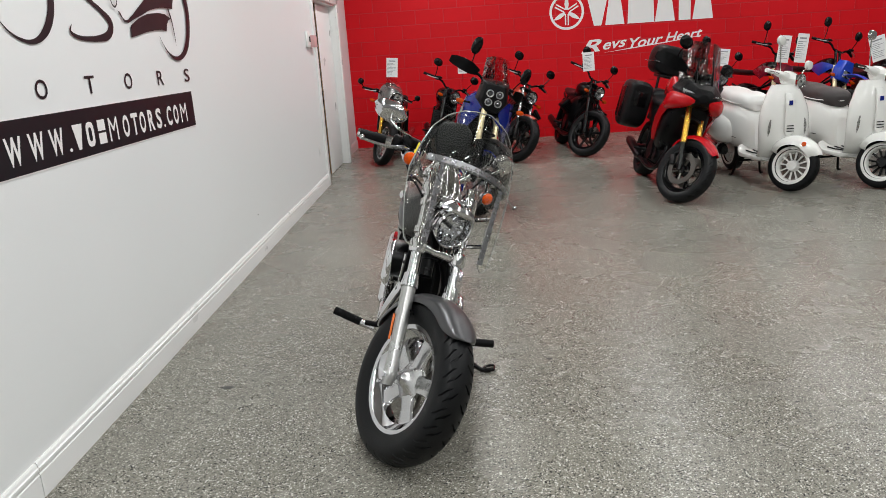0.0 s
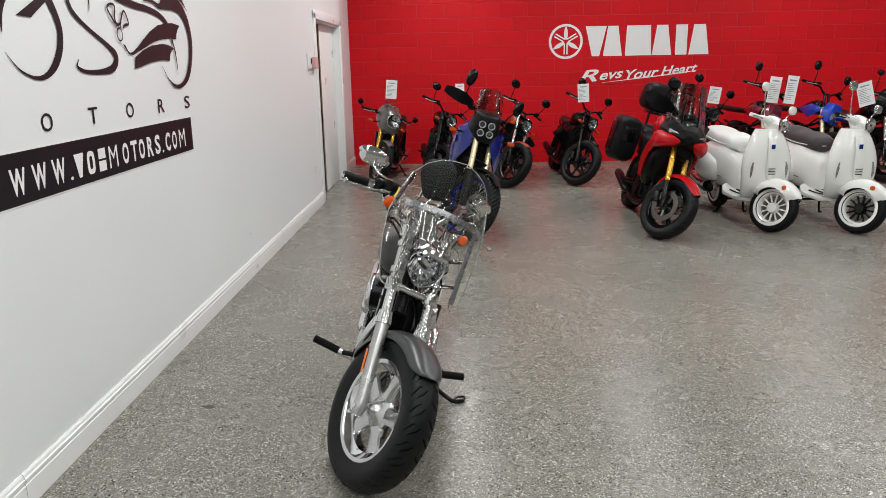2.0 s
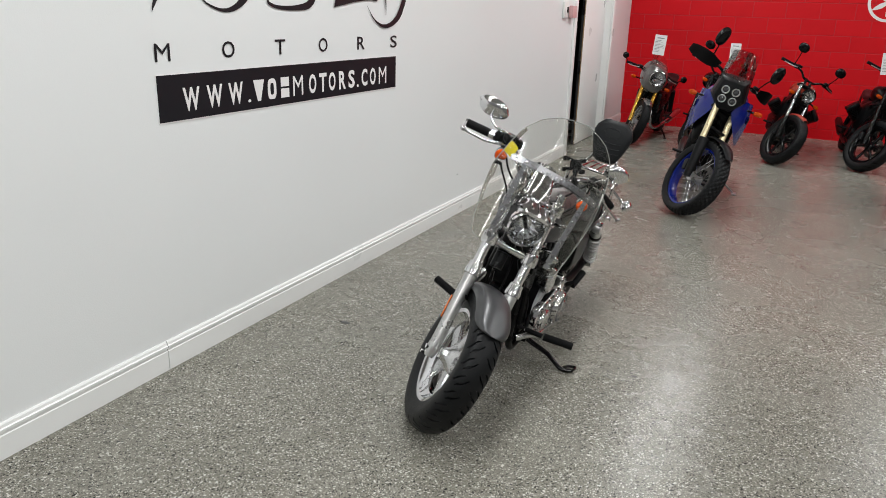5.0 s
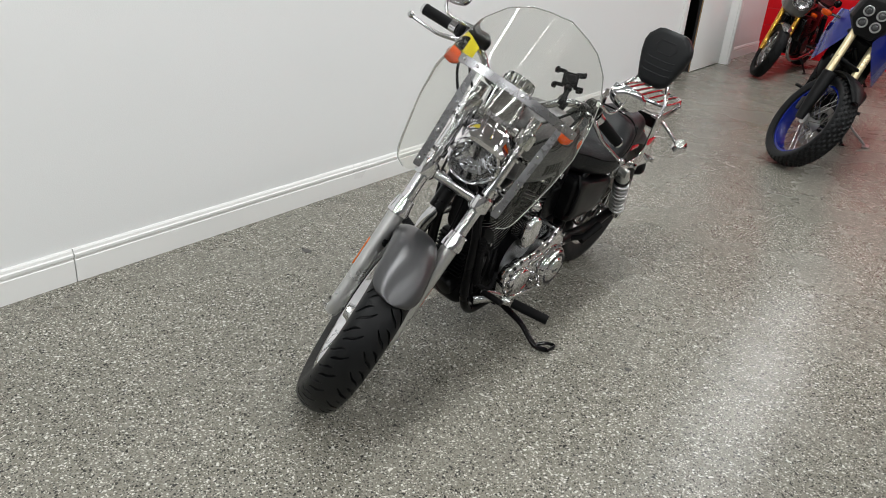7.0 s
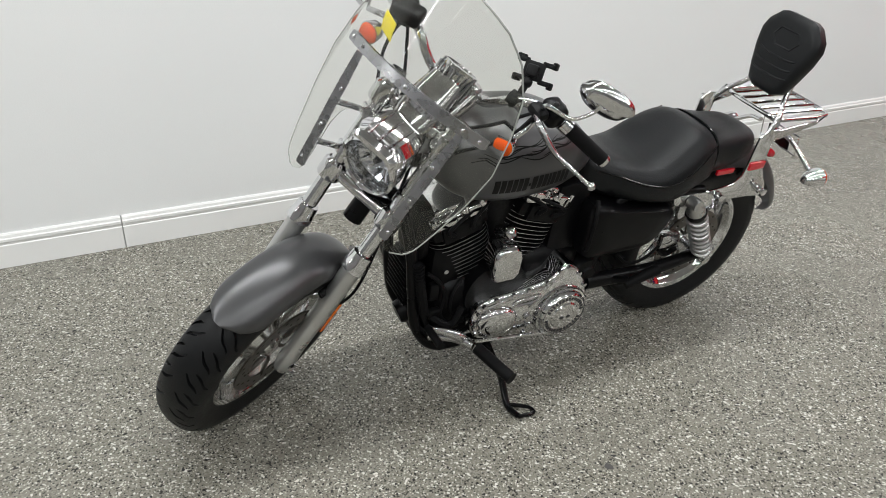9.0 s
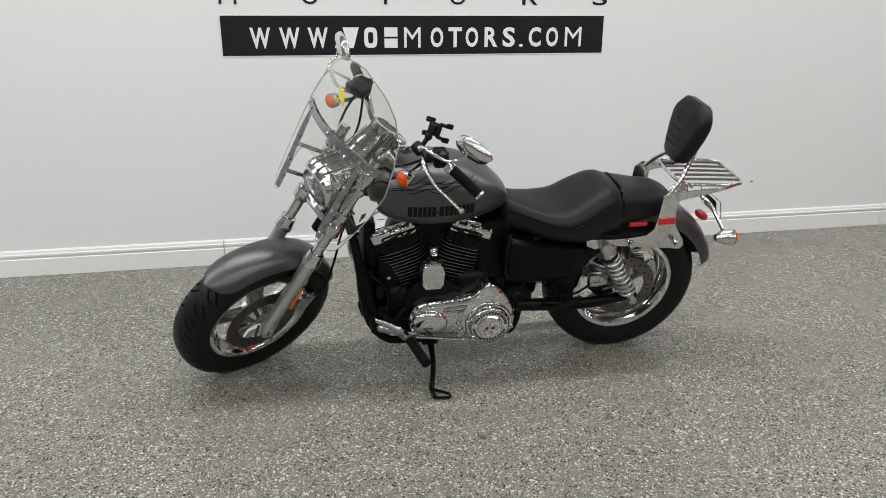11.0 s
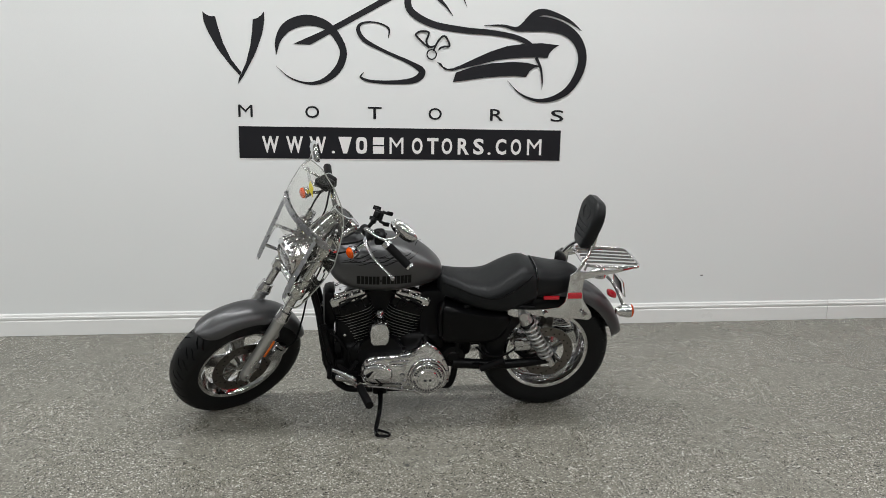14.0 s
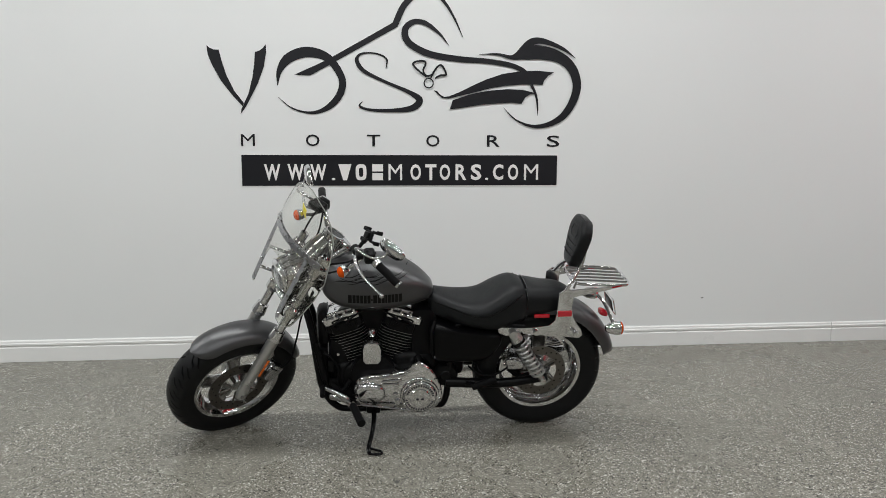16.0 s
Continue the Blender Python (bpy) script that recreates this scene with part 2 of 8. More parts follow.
SINGLE = {"fin", "fin_edge", "bolt", "screw", "drill_hole", "cover_bolt", "plain_bar", "grip_ring", "yoke", "switch", "slot", "side_reflector", "flute", "plug_lead", "pushrod_tube", "lock_plate", "outlet", "rubber_strip", "cable", "conduit_ring", "reflector_facet", "rib", "cover_rib", "side_brace", "cross_brace", "seam", "stay", "mudguard_bracket", "hose", "plain_emblem", "reflector", "axle_nut", "hanger"}


def islands(bm):
    """The separate pieces of a bmesh, each as a bmesh of its own."""
    left, out = set(bm.verts), []
    while left:
        todo, seen = [left.pop()], []
        while todo:
            v = todo.pop()
            seen.append(v)
            for e in v.link_edges:
                w = e.other_vert(v)
                if w in left:
                    left.discard(w)
                    todo.append(w)
        b2 = bmesh.new()
        vm = {v: b2.verts.new(v.co) for v in seen}
        for f in {f for v in seen for f in v.link_faces}:
            b2.faces.new([vm[v] for v in f.verts])
        out.append(b2)
    bm.free()
    return out


def part(name, bm, material, parent=None, label="", m=None, angle=38):
    """Links a bmesh as one mesh object under a thing or under a part; loose pieces of some kinds become parts each."""
    if parent is not None and parent.parent is not None and parent.parent.parent is not None:
        m = parent.matrix_basis @ (m or Matrix())
        parent = parent.parent
    if name in SINGLE:
        pieces = islands(bm)
        for b2 in pieces[1:]:
            part("\0" + name, b2, material, parent, label, m, angle)
        bm = pieces[0]
    name = name.strip("\0")
    ob = new(name, link_mesh(name, bm, material, angle))
    if parent is not None:
        ob.parent = parent
    if m is not None:
        ob.matrix_basis = m
    if label:
        tagged(ob, label)
    return ob


def thing(name, label, category, m=None, group="", kind=""):
    ob = new(name)
    ob.empty_display_size = 0.1
    if m is not None:
        ob.matrix_basis = m
    return tagged(ob, label, category, group, kind)


def V(*a):
    return Vector(a)


def curve(pts, per=6, closed=False):
    """Catmull-Rom points through pts (any length of vector)."""
    pts = [Vector(p) for p in pts]
    n = len(pts)
    if n < 3 and not closed:
        return pts
    out = []
    for i in range(n if closed else n - 1):
        if closed:
            p0, p1, p2, p3 = (pts[(i + k) % n] for k in (-1, 0, 1, 2))
        else:
            p1, p2 = pts[i], pts[i + 1]
            p0 = pts[i - 1] if i else p1 * 2 - p2
            p3 = pts[i + 2] if i + 2 < n else p2 * 2 - p1
        for k in range(per):
            t = k / per
            out.append(0.5 * (2 * p1 + (p2 - p0) * t + (2 * p0 - 5 * p1 + 4 * p2 - p3) * t * t + (3 * p1 - p0 - 3 * p2 + p3) * t ** 3))
    if not closed:
        out.append(pts[-1])
    return out


def skin(bm, rings, caps=True, closed=False, loop=False):
    """Joins rings of equal count into a skin."""
    vs = [[bm.verts.new(p) for p in r] for r in rings]
    n = len(vs[0])
    for a in range(len(vs) if loop else len(vs) - 1):
        b2 = (a + 1) % len(vs)
        for i in range(n if not closed else n - 1):
            j = (i + 1) % n
            bm.faces.new((vs[a][i], vs[a][j], vs[b2][j], vs[b2][i]))
    if caps and not loop:
        bm.faces.new(vs[0][::-1])
        bm.faces.new(vs[-1])
    return vs


def tube(bm, pts, r, seg=10, per=6, smooth=True, caps=True, loop=False, flat=1.0):
    """A round bar along a path; r is one radius or one for each point."""
    pts = [Vector(p) for p in pts]
    rs = list(r) if isinstance(r, (list, tuple)) else [r] * len(pts)
    if smooth and len(pts) > 2:
        path = curve([(*p, q) for p, q in zip(pts, rs)], per, loop)
        rs = [p[3] for p in path]
        path = [Vector(p[:3]) for p in path]
    else:
        path = pts
    n = len(path)
    rings, side = [], None
    for i in range(n):
        if loop:
            d = path[(i + 1) % n] - path[i - 1]
        else:
            d = path[min(i + 1, n - 1)] - path[max(i - 1, 0)]
        d = d.normalized() if d.length > 1e-9 else Vector((0, 0, 1))
        if side is None:
            side = d.orthogonal().normalized()
        side = (side - d * side.dot(d)).normalized()
        up = d.cross(side)
        rings.append([path[i] + (side * math.cos(2 * math.pi * k / seg) + up * math.sin(2 * math.pi * k / seg) * flat) * max(rs[i], 1e-4) for k in range(seg)])
    skin(bm, rings, caps, loop=loop)
    return bm


def rod(bm, a, b, r, r2=None, seg=14):
    return tube(bm, [a, b], [r, r if r2 is None else r2], seg, smooth=False)


def lathe(bm, prof, m=None, seg=40, loop=False, uv=False):
    """Turns a profile of (radius, height) about the local y axis."""
    m = m or Matrix()
    rings = []
    for k in range(seg):
        a = 2 * math.pi * k / seg
        rings.append([m @ Vector((r * math.cos(a), h, r * math.sin(a))) for r, h in prof])
    vs = [[bm.verts.new(p) for p in r] for r in rings]
    n = len(prof)
    lay = bm.loops.layers.uv.verify() if uv else None
    for a in range(seg):
        b2 = (a + 1) % seg
        for i in range(n if loop else n - 1):
            j = (i + 1) % n
            f = bm.faces.new((vs[a][i], vs[a][j], vs[b2][j], vs[b2][i]))
            if uv:
                for lp, (uu, vv) in zip(f.loops, ((a, i), (a, i + 1), (a + 1, i + 1), (a + 1, i))):
                    lp[lay].uv = (uu / seg, vv / (n if loop else n - 1))
    if not loop:
        for i in (0, n - 1):
            if prof[i][0] > 1e-4:
                bm.faces.new([vs[a][i] for a in range(seg)])
    bmesh.ops.remove_doubles(bm, verts=bm.verts, dist=1e-6)
    return bm


def block(bm, c, s, bevel=0.0, m=None, segs=2):
    """A box with rounded edges, at c with full sizes s."""
    sub = bmesh.new()
    bmesh.ops.create_cube(sub, size=1.0, matrix=Matrix.Diagonal((*s, 1)))
    if bevel:
        bmesh.ops.bevel(sub, geom=sub.edges[:], offset=min(bevel, min(s) * 0.49), segments=segs, profile=0.5, affect="EDGES")
    t = (m or Matrix()) @ Matrix.Translation(c)
    join(bm, sub, t)
    return bm


def join(bm, sub, m=None):
    m = m or Matrix()
    vs = {v: bm.verts.new(m @ v.co) for v in sub.verts}
    for f in sub.faces:
        try:
            bm.faces.new([vs[v] for v in f.verts])
        except ValueError:
            pass
    sub.free()
    return bm


def plate(bm, pts, thick, m=None, bevel=0.0):
    """A flat outline (x, y) given depth along z, centred."""
    sub = bmesh.new()
    vs = [sub.verts.new((p[0], p[1], -thick / 2)) for p in pts]
    f = sub.faces.new(vs)
    r = bmesh.ops.extrude_face_region(sub, geom=[f])
    bmesh.ops.translate(sub, verts=[g for g in r["geom"] if isinstance(g, bmesh.types.BMVert)], vec=(0, 0, thick))
    if bevel:
        es = [e for e in sub.edges if abs(e.verts[0].co.z - e.verts[1].co.z) < 1e-6]
        bmesh.ops.bevel(sub, geom=es, offset=bevel, segments=2, profile=0.5, affect="EDGES")
    join(bm, sub, m)
    return bm


def oval(w, h, n=20, e=2.6, cx=0.0, cy=0.0):
    out = []
    for k in range(n):
        a = 2 * math.pi * k / n
        c, s = math.cos(a), math.sin(a)
        out.append((cx + w * abs(c) ** (2 / e) * (1 if c >= 0 else -1), cy + h * abs(s) ** (2 / e) * (1 if s >= 0 else -1)))
    return out


def body(bm, stations, n=24, e=2.6, steps=5, per=None):
    """A hull along x: stations of (x, zc, half width, half height[, yc[, e]])."""
    st = [tuple(s) + (0.0,) * (5 - len(s)) if len(s) < 5 else tuple(s) for s in stations]
    st = [s if len(s) > 5 else (*s, e) for s in st]
    sm = curve(st, steps) if steps > 1 else [Vector(s) for s in st]
    skin(bm, [[V(s[0], y + s[4], z + s[1]) for y, z in oval(max(s[2], 1e-3), max(s[3], 1e-3), n, max(1.6, s[5]))] for s in sm])
    return bm


def ball(bm, c, r, seg=12, sc=(1, 1, 1)):
    sub = bmesh.new()
    bmesh.ops.create_uvsphere(sub, u_segments=seg, v_segments=max(6, seg // 2), radius=r)
    join(bm, sub, Matrix.Translation(c) @ Matrix.Diagonal((*sc, 1)))
    return bm


def along(a, b, up=(0, 0, 1)):
    """A frame at a whose y axis points to b."""
    y = (Vector(b) - Vector(a)).normalized()
    u = Vector(up)
    if abs(y.dot(u)) > 0.99:
        u = Vector((1, 0, 0))
    x = y.cross(u).normalized()
    z = x.cross(y)
    return Matrix.Translation(a) @ Matrix((x, y, z)).transposed().to_4x4()


def bolt(bm, p, way, r=0.008, h=0.006):
    p, way = Vector(p), Vector(way).normalized()
    tube(bm, [p, p + way * h], r, 6, smooth=False)
    return bm

# ---- the room ----
def slab(name, lo, hi, material, label="", category="", bevel=0.0):
    bm = bmesh.new()
    block(bm, [(a + b) / 2 for a, b in zip(lo, hi)], [b - a for a, b in zip(lo, hi)], bevel)
    ob = part(name, bm, material)
    return tagged(ob, label, category, kind="structure")


slab("floor", (-3.2, ROOM_Y0 - 0.2, -0.12), (ROOM_X + 0.2, ROOM_Y1 + 0.25, 0.0), M_FLOOR, "grey epoxy floor sprinkled with black and white flakes", "floor")
slab("ceiling", (-3.2, ROOM_Y0 - 0.2, ROOM_H), (ROOM_X + 0.2, ROOM_Y1 + 0.25, ROOM_H + 0.12), M_CEIL, "unseen ceiling above the showroom, coloured grey to darken chrome reflections", "ceiling")
# Two unseen walls added to close the room, kept dark for the reflections.
slab("wall_east", (ROOM_X, ROOM_Y0, 0.0), (ROOM_X + 0.15, ROOM_Y1, ROOM_H), M_WALL_UNSEEN, "unseen closing wall, coloured dark grey to darken reflections and fill light", "wall")
slab("wall_south", (-0.15, ROOM_Y0 - 0.15, 0.0), (ROOM_X + 0.15, ROOM_Y0, ROOM_H), M_WALL_UNSEEN, "unseen closing wall, coloured dark grey to darken reflections and fill light", "wall")

DOOR_Y0, DOOR_Y1, DOOR_H = 9.68, 11.46, 2.17
bm = bmesh.new()
for (xo, ya, yb, za, zb) in ((0, ROOM_Y0, DOOR_Y0, 0, ROOM_H), (0, DOOR_Y1, DOOR_Y1 + 0.1, 0, ROOM_H), (-0.10, DOOR_Y1 + 0.1, ROOM_Y1, 0, ROOM_H), (0, DOOR_Y0, DOOR_Y1, DOOR_H, ROOM_H)):
    block(bm, (-0.075 + xo, (ya + yb) / 2, (za + zb) / 2), (0.15, yb - ya, zb - za))
wall_west = tagged(part("wall_west", bm, M_WALL), "smooth white painted wall with a doorway", "wall", kind="structure")

# back room behind the doorway; near-black wall colour stands for its missing light
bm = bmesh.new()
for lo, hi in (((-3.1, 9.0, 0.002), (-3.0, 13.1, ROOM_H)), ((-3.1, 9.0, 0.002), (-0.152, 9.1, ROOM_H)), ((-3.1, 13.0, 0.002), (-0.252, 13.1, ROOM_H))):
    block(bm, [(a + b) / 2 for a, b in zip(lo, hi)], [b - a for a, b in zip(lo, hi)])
tagged(part("wall_back_room", bm, M_DARK), "back room walls coloured near-black to stand for an unlit room", "wall", kind="structure")

# casing, jambs and the two leaves
door = thing("door_1", "white double door, one leaf closed, the other swung inward", "door", kind="structure")
bm = bmesh.new()
for y in (DOOR_Y0 - 0.045, DOOR_Y1 + 0.045):
    block(bm, (0.010, y, 1.12), (0.024, 0.10, 2.24), 0.006)
block(bm, (0.010, (DOOR_Y0 + DOOR_Y1) / 2, DOOR_H + 0.05), (0.024, DOOR_Y1 - DOOR_Y0 + 0.19, 0.10), 0.006)
for y in (DOOR_Y0 + 0.011, DOOR_Y1 - 0.011):
    block(bm, (-0.078, y, 1.095), (0.15, 0.02, 2.19))
block(bm, (-0.078, (DOOR_Y0 + DOOR_Y1) / 2, DOOR_H - 0.011), (0.15, DOOR_Y1 - DOOR_Y0 - 0.045, 0.02))
part("door_casing", bm, M_TRIM, door)
bm = bmesh.new()
block(bm, (-0.11, (10.42 + DOOR_Y1 - 0.03) / 2, 1.085), (0.042, DOOR_Y1 - 0.03 - 10.42, 2.15), 0.002)
leaf = part("door_leaf", bm, M_TRIM, door, "closed white door leaf")
bm = bmesh.new()
block(bm, (-0.11, 10.417, 1.085), (0.040, 0.006, 2.148))
part("leaf_edge", bm, M_DARK, leaf, "dark rebated door edge")
bm = bmesh.new()
block(bm, (-0.096, 10.4125, 1.085), (0.011, 0.003, 2.148))
part("edge_strip", bm, M_WOOD, leaf, "bare wooden edge strip")
bm = bmesh.new()
for z in (1.0, 1.72):
    block(bm, (-0.11, 10.412, z), (0.024, 0.006, 0.16), 0.002)
part("lock_plate", bm, M_BLACK, leaf)
bm = bmesh.new()
block(bm, (-0.62, DOOR_Y0 + 0.045, 1.085), (0.92, 0.042, 2.15), 0.002)
part("door_leaf", bm, M_TRIM, door, "white door leaf standing open")

# skirting board, in lengths that meet at open joints
SKIRT = ((0, 0), (0.015, 0), (0.0155, 0.094), (0.012, 0.098), (0.0115, 0.106), (0.0175, 0.110), (0.018, 0.121), (0.013, 0.125), (0.011, 0.136), (0.006, 0.143), (0, 0.143))
for k, (ya, yb) in enumerate(((ROOM_Y0, 3.1975), (3.2025, 7.448), (7.452, DOOR_Y0 - 0.097), (DOOR_Y1 + 0.102, ROOM_Y1 - 0.008))):
    bm = bmesh.new()
    skin(bm, [[V(x + 0.001 - (0.10 if k == 3 else 0), y, z + 0.001) for x, z in SKIRT] for y in (ya, yb)])
    tagged(part("baseboard", bm, M_TRIM, angle=20), "white moulded wooden baseboard with an open joint", "baseboard", kind="structure")

# switch with a guard, and a socket
sw = thing("wall_switch", "white thermostat box with a faded pink plate on the wall", "switch")
bm = bmesh.new()
block(bm, (0.014, 9.20, 1.69), (0.026, 0.15, 0.17), 0.006)
part("box", bm, M_WHITEPL, sw)
bm = bmesh.new()
block(bm, (0.030, 9.23, 1.69), (0.012, 0.03, 0.06), 0.003)
part("lever", bm, M_GREY, sw)
bm = bmesh.new()
block(bm, (0.035, 9.42, 1.67), (0.05, 0.16, 0.13), 0.008)
part("plate", bm, M_PINK, sw)
so = thing("wall_socket", "white plastic wall socket plate above the baseboard", "socket")
bm = bmesh.new()
block(bm, (0.005, 9.26, 0.465), (0.008, 0.085, 0.125), 0.003)
part("cover_plate", bm, M_WHITEPL, so)
bm = bmesh.new()
for z in (0.442, 0.487):
    block(bm, (0.010, 9.26, z), (0.004, 0.034, 0.028), 0.001)
part("outlet", bm, M_WHITEPL, so)

# small marks of use on the wall and the floor
def scuff(name, label, cat, pts, material):
    ob = thing(name, label, cat)
    bm = bmesh.new()
    rnd = random.Random(len(label))
    for c, u, v, a, b2 in pts:
        ring = [V(*c) + V(*u) * (a * math.cos(k * math.pi / 7) * rnd.uniform(0.7, 1.15)) + V(*v) * (b2 * math.sin(k * math.pi / 7) * rnd.uniform(0.7, 1.15)) for k in range(14)]
        nrm = V(*u).cross(V(*v)).normalized() * 0.0008
        skin(bm, [ring, [p + nrm for p in ring]])
    part("smudge", bm, material, ob)


UX, UY, UZ = (1, 0, 0), (0, 1, 0), (0, 0, 1)
scuff("wall_mark", "small grey scuff mark on the white wall", "mark", [((0.0012, 6.46, 0.34), UY, UZ, 0.012, 0.004)], M_SCUFF)
scuff("floor_stain", "small dark oily smudge on the flake floor", "stain", [((0.434, 4.064, 0.0012), UX, UY, 0.030, 0.018)], M_SCUFF)
scuff("floor_stain", "small dark spot on the flake floor", "stain", [((1.98, 4.20, 0.0012), UX, UY, 0.014, 0.012)], M_SCUFF)

# ceiling light fittings
for x in LAMP_ROWS:
    for y in (-1.2, 4.2, 9.9):
        fit_l = thing("ceiling_light", "long white linear ceiling light fitting", "ceiling light", group="rows of ceiling lights")
        bm = bmesh.new()
        block(bm, (x, y, ROOM_H - 0.035), (0.16, 5.0, 0.06), 0.01)
        part("housing", bm, M_WHITEPL, fit_l)
        lamp(x, y, ROOM_H - 0.075, 0.10, 4.9, LAMP_W * LAMP_SHARE[x])


# ---- wall graphics ----
def on_west(y, z, x=0.003):
    return V(x, y, z)


def ribbon(bm, pts, widths, x, per=8, closed=False):
    """A flat painted stroke on the white wall, through (y, z) points with a width at each."""
    path = curve([(p[0], p[1], w) for p, w in zip(pts, widths)], per, closed)
    n = len(path)
    row = []
    for i, p in enumerate(path):
        a, b = path[max(i - 1, 0)], path[min(i + 1, n - 1)]
        if closed:
            a, b = path[i - 1], path[(i + 1) % n]
        d = Vector((b[0] - a[0], b[1] - a[1]))
        d = d.normalized() if d.length else Vector((1, 0))
        nn = Vector((-d[1], d[0])) * max(p[2], 0.0008) / 2
        row.append((bm.verts.new(on_west(p[0] + nn[0], p[1] + nn[1], x)), bm.verts.new(on_west(p[0] - nn[0], p[1] - nn[1], x))))
    for i in range(n if closed else n - 1):
        j = (i + 1) % n
        bm.faces.new((row[i][0], row[i][1], row[j][1], row[j][0]))
    return bm


def stroke(parent, name, pts, widths, layer=0, **kw):
    bm = bmesh.new()
    ribbon(bm, pts, widths, 0.003 + 0.0005 * layer, **kw)
    return part(name, bm, M_VINYL, parent)


def outline(parent, name, pts, layer=0):
    """A flat vinyl shape on the white wall, by its corners (y, z)."""
    bm = bmesh.new()
    bm.faces.new([bm.verts.new(on_west(y, z, 0.003 + 0.0005 * layer)) for y, z in pts])
    return part(name, bm, M_VINYL, parent)


logo = thing("wall_logo", "black vinyl emblem of a sweeping motorcycle outline on the white wall", "wall graphic", Matrix.Translation((0, 0.008, 0.015)))
outline(logo, "stroke", [(3.084, 2.018), (3.104, 2.001), (3.128, 1.991), (3.159, 1.991), (3.174, 1.925), (3.201, 1.834), (3.247, 1.735), (3.304, 1.661), (3.296, 1.639), (3.238, 1.703), (3.168, 1.795), (3.116, 1.893), (3.091, 1.955)], 0)
outline(logo, "stroke", [(3.384, 1.980), (3.409, 1.987), (3.434, 2.005), (3.453, 2.030), (3.454, 1.977), (3.437, 1.889), (3.398, 1.786), (3.356, 1.707), (3.317, 1.636), (3.283, 1.589), (3.288, 1.621), (3.335, 1.718), (3.364, 1.825), (3.377, 1.906)], 1)
stroke(logo, "ring", [(3.520, 1.772), (3.535, 1.865), (3.595, 1.945), (3.715, 1.985), (3.845, 1.948), (3.929, 1.83), (3.925, 1.74), (3.872, 1.662), (3.79, 1.612), (3.70, 1.603), (3.60, 1.635), (3.519, 1.702)],
       [0.004, 0.036, 0.062, 0.066, 0.052, 0.044, 0.046, 0.042, 0.026, 0.014, 0.008, 0.002], 2)
outline(logo, "fork_stroke", [(3.628, 1.841), (3.729, 1.837), (4.296, 2.154), (4.275, 2.185), (3.916, 1.982), (3.817, 1.928)], 3)
stroke(logo, "stroke", [(4.217, 1.890), (4.222, 1.945), (4.175, 1.976), (4.105, 1.986), (4.045, 1.972), (4.03, 1.93), (4.075, 1.870), (4.20, 1.808), (4.36, 1.742), (4.435, 1.690), (4.39, 1.638), (4.27, 1.620), (4.12, 1.622), (4.045, 1.645), (4.062, 1.677)],
       [0.004, 0.012, 0.010, 0.010, 0.016, 0.026, 0.026, 0.020, 0.026, 0.044, 0.040, 0.026, 0.018, 0.014, 0.003], 4)
stroke(logo, "bar_stroke", [(4.275, 2.160), (4.335, 2.285), (4.425, 2.365), (4.52, 2.375), (4.60, 2.31), (4.665, 2.21), (4.718, 2.097)], [0.040, 0.040, 0.034, 0.026, 0.020, 0.013, 0.003], 5)
stroke(logo, "tank_stroke", [(4.63, 2.038), (4.565, 2.115), (4.475, 2.178), (4.395, 2.185), (4.342, 2.135), (4.365, 2.055), (4.50, 1.985), (4.70, 1.955), (4.87, 1.945), (5.02, 1.925), (5.11, 1.895), (5.16, 1.862)],
       [0.003, 0.018, 0.030, 0.034, 0.042, 0.044, 0.042, 0.038, 0.034, 0.032, 0.030, 0.022], 6)
outline(logo, "pipe_stroke", [(4.527, 1.754), (4.553, 1.747), (4.572, 1.725), (4.598, 1.711), (4.632, 1.715), (4.696, 1.741), (4.771, 1.778), (4.876, 1.826), (4.989, 1.864), (5.103, 1.881), (5.218, 1.888), (5.333, 1.878), (5.295, 1.855), (5.269, 1.826), (5.258, 1.796), (5.196, 1.798), (5.104, 1.795), (5.009, 1.787), (4.914, 1.772), (4.801, 1.742), (4.707, 1.719), (4.632, 1.700), (4.583, 1.704), (4.553, 1.729)], 7)
outline(logo, "pipe_stroke", [(4.636, 1.630), (4.654, 1.689), (4.763, 1.727), (4.884, 1.753), (5.029, 1.765), (5.124, 1.762), (5.217, 1.740), (5.174, 1.733), (5.140, 1.710), (5.118, 1.670), (5.049, 1.677), (4.954, 1.672), (4.840, 1.661), (4.726, 1.642)], 8)
stroke(logo, "tail_stroke", [(4.83, 1.987), (4.95, 1.990), (5.05, 1.972), (5.135, 2.000), (5.25, 2.005), (5.37, 1.975), (5.455, 1.905), (5.492, 1.80), (5.468, 1.69), (5.40, 1.590), (5.30, 1.535), (5.19, 1.524), (5.08, 1.565), (4.994, 1.645)],
       [0.003, 0.014, 0.030, 0.085, 0.090, 0.072, 0.064, 0.058, 0.054, 0.046, 0.032, 0.020, 0.010, 0.002], 9)
stroke(logo, "seat_stroke", [(5.10, 2.02), (5.165, 2.066), (5.225, 2.082), (5.31, 2.064), (5.40, 2.026), (5.478, 1.972)], [0.02, 0.045, 0.040, 0.030, 0.020, 0.003], 10)
stroke(logo, "spoke_stroke", [(5.181, 1.796), (5.213, 1.729), (5.226, 1.655), (5.227, 1.592)], [0.020, 0.016, 0.011, 0.002], 11)
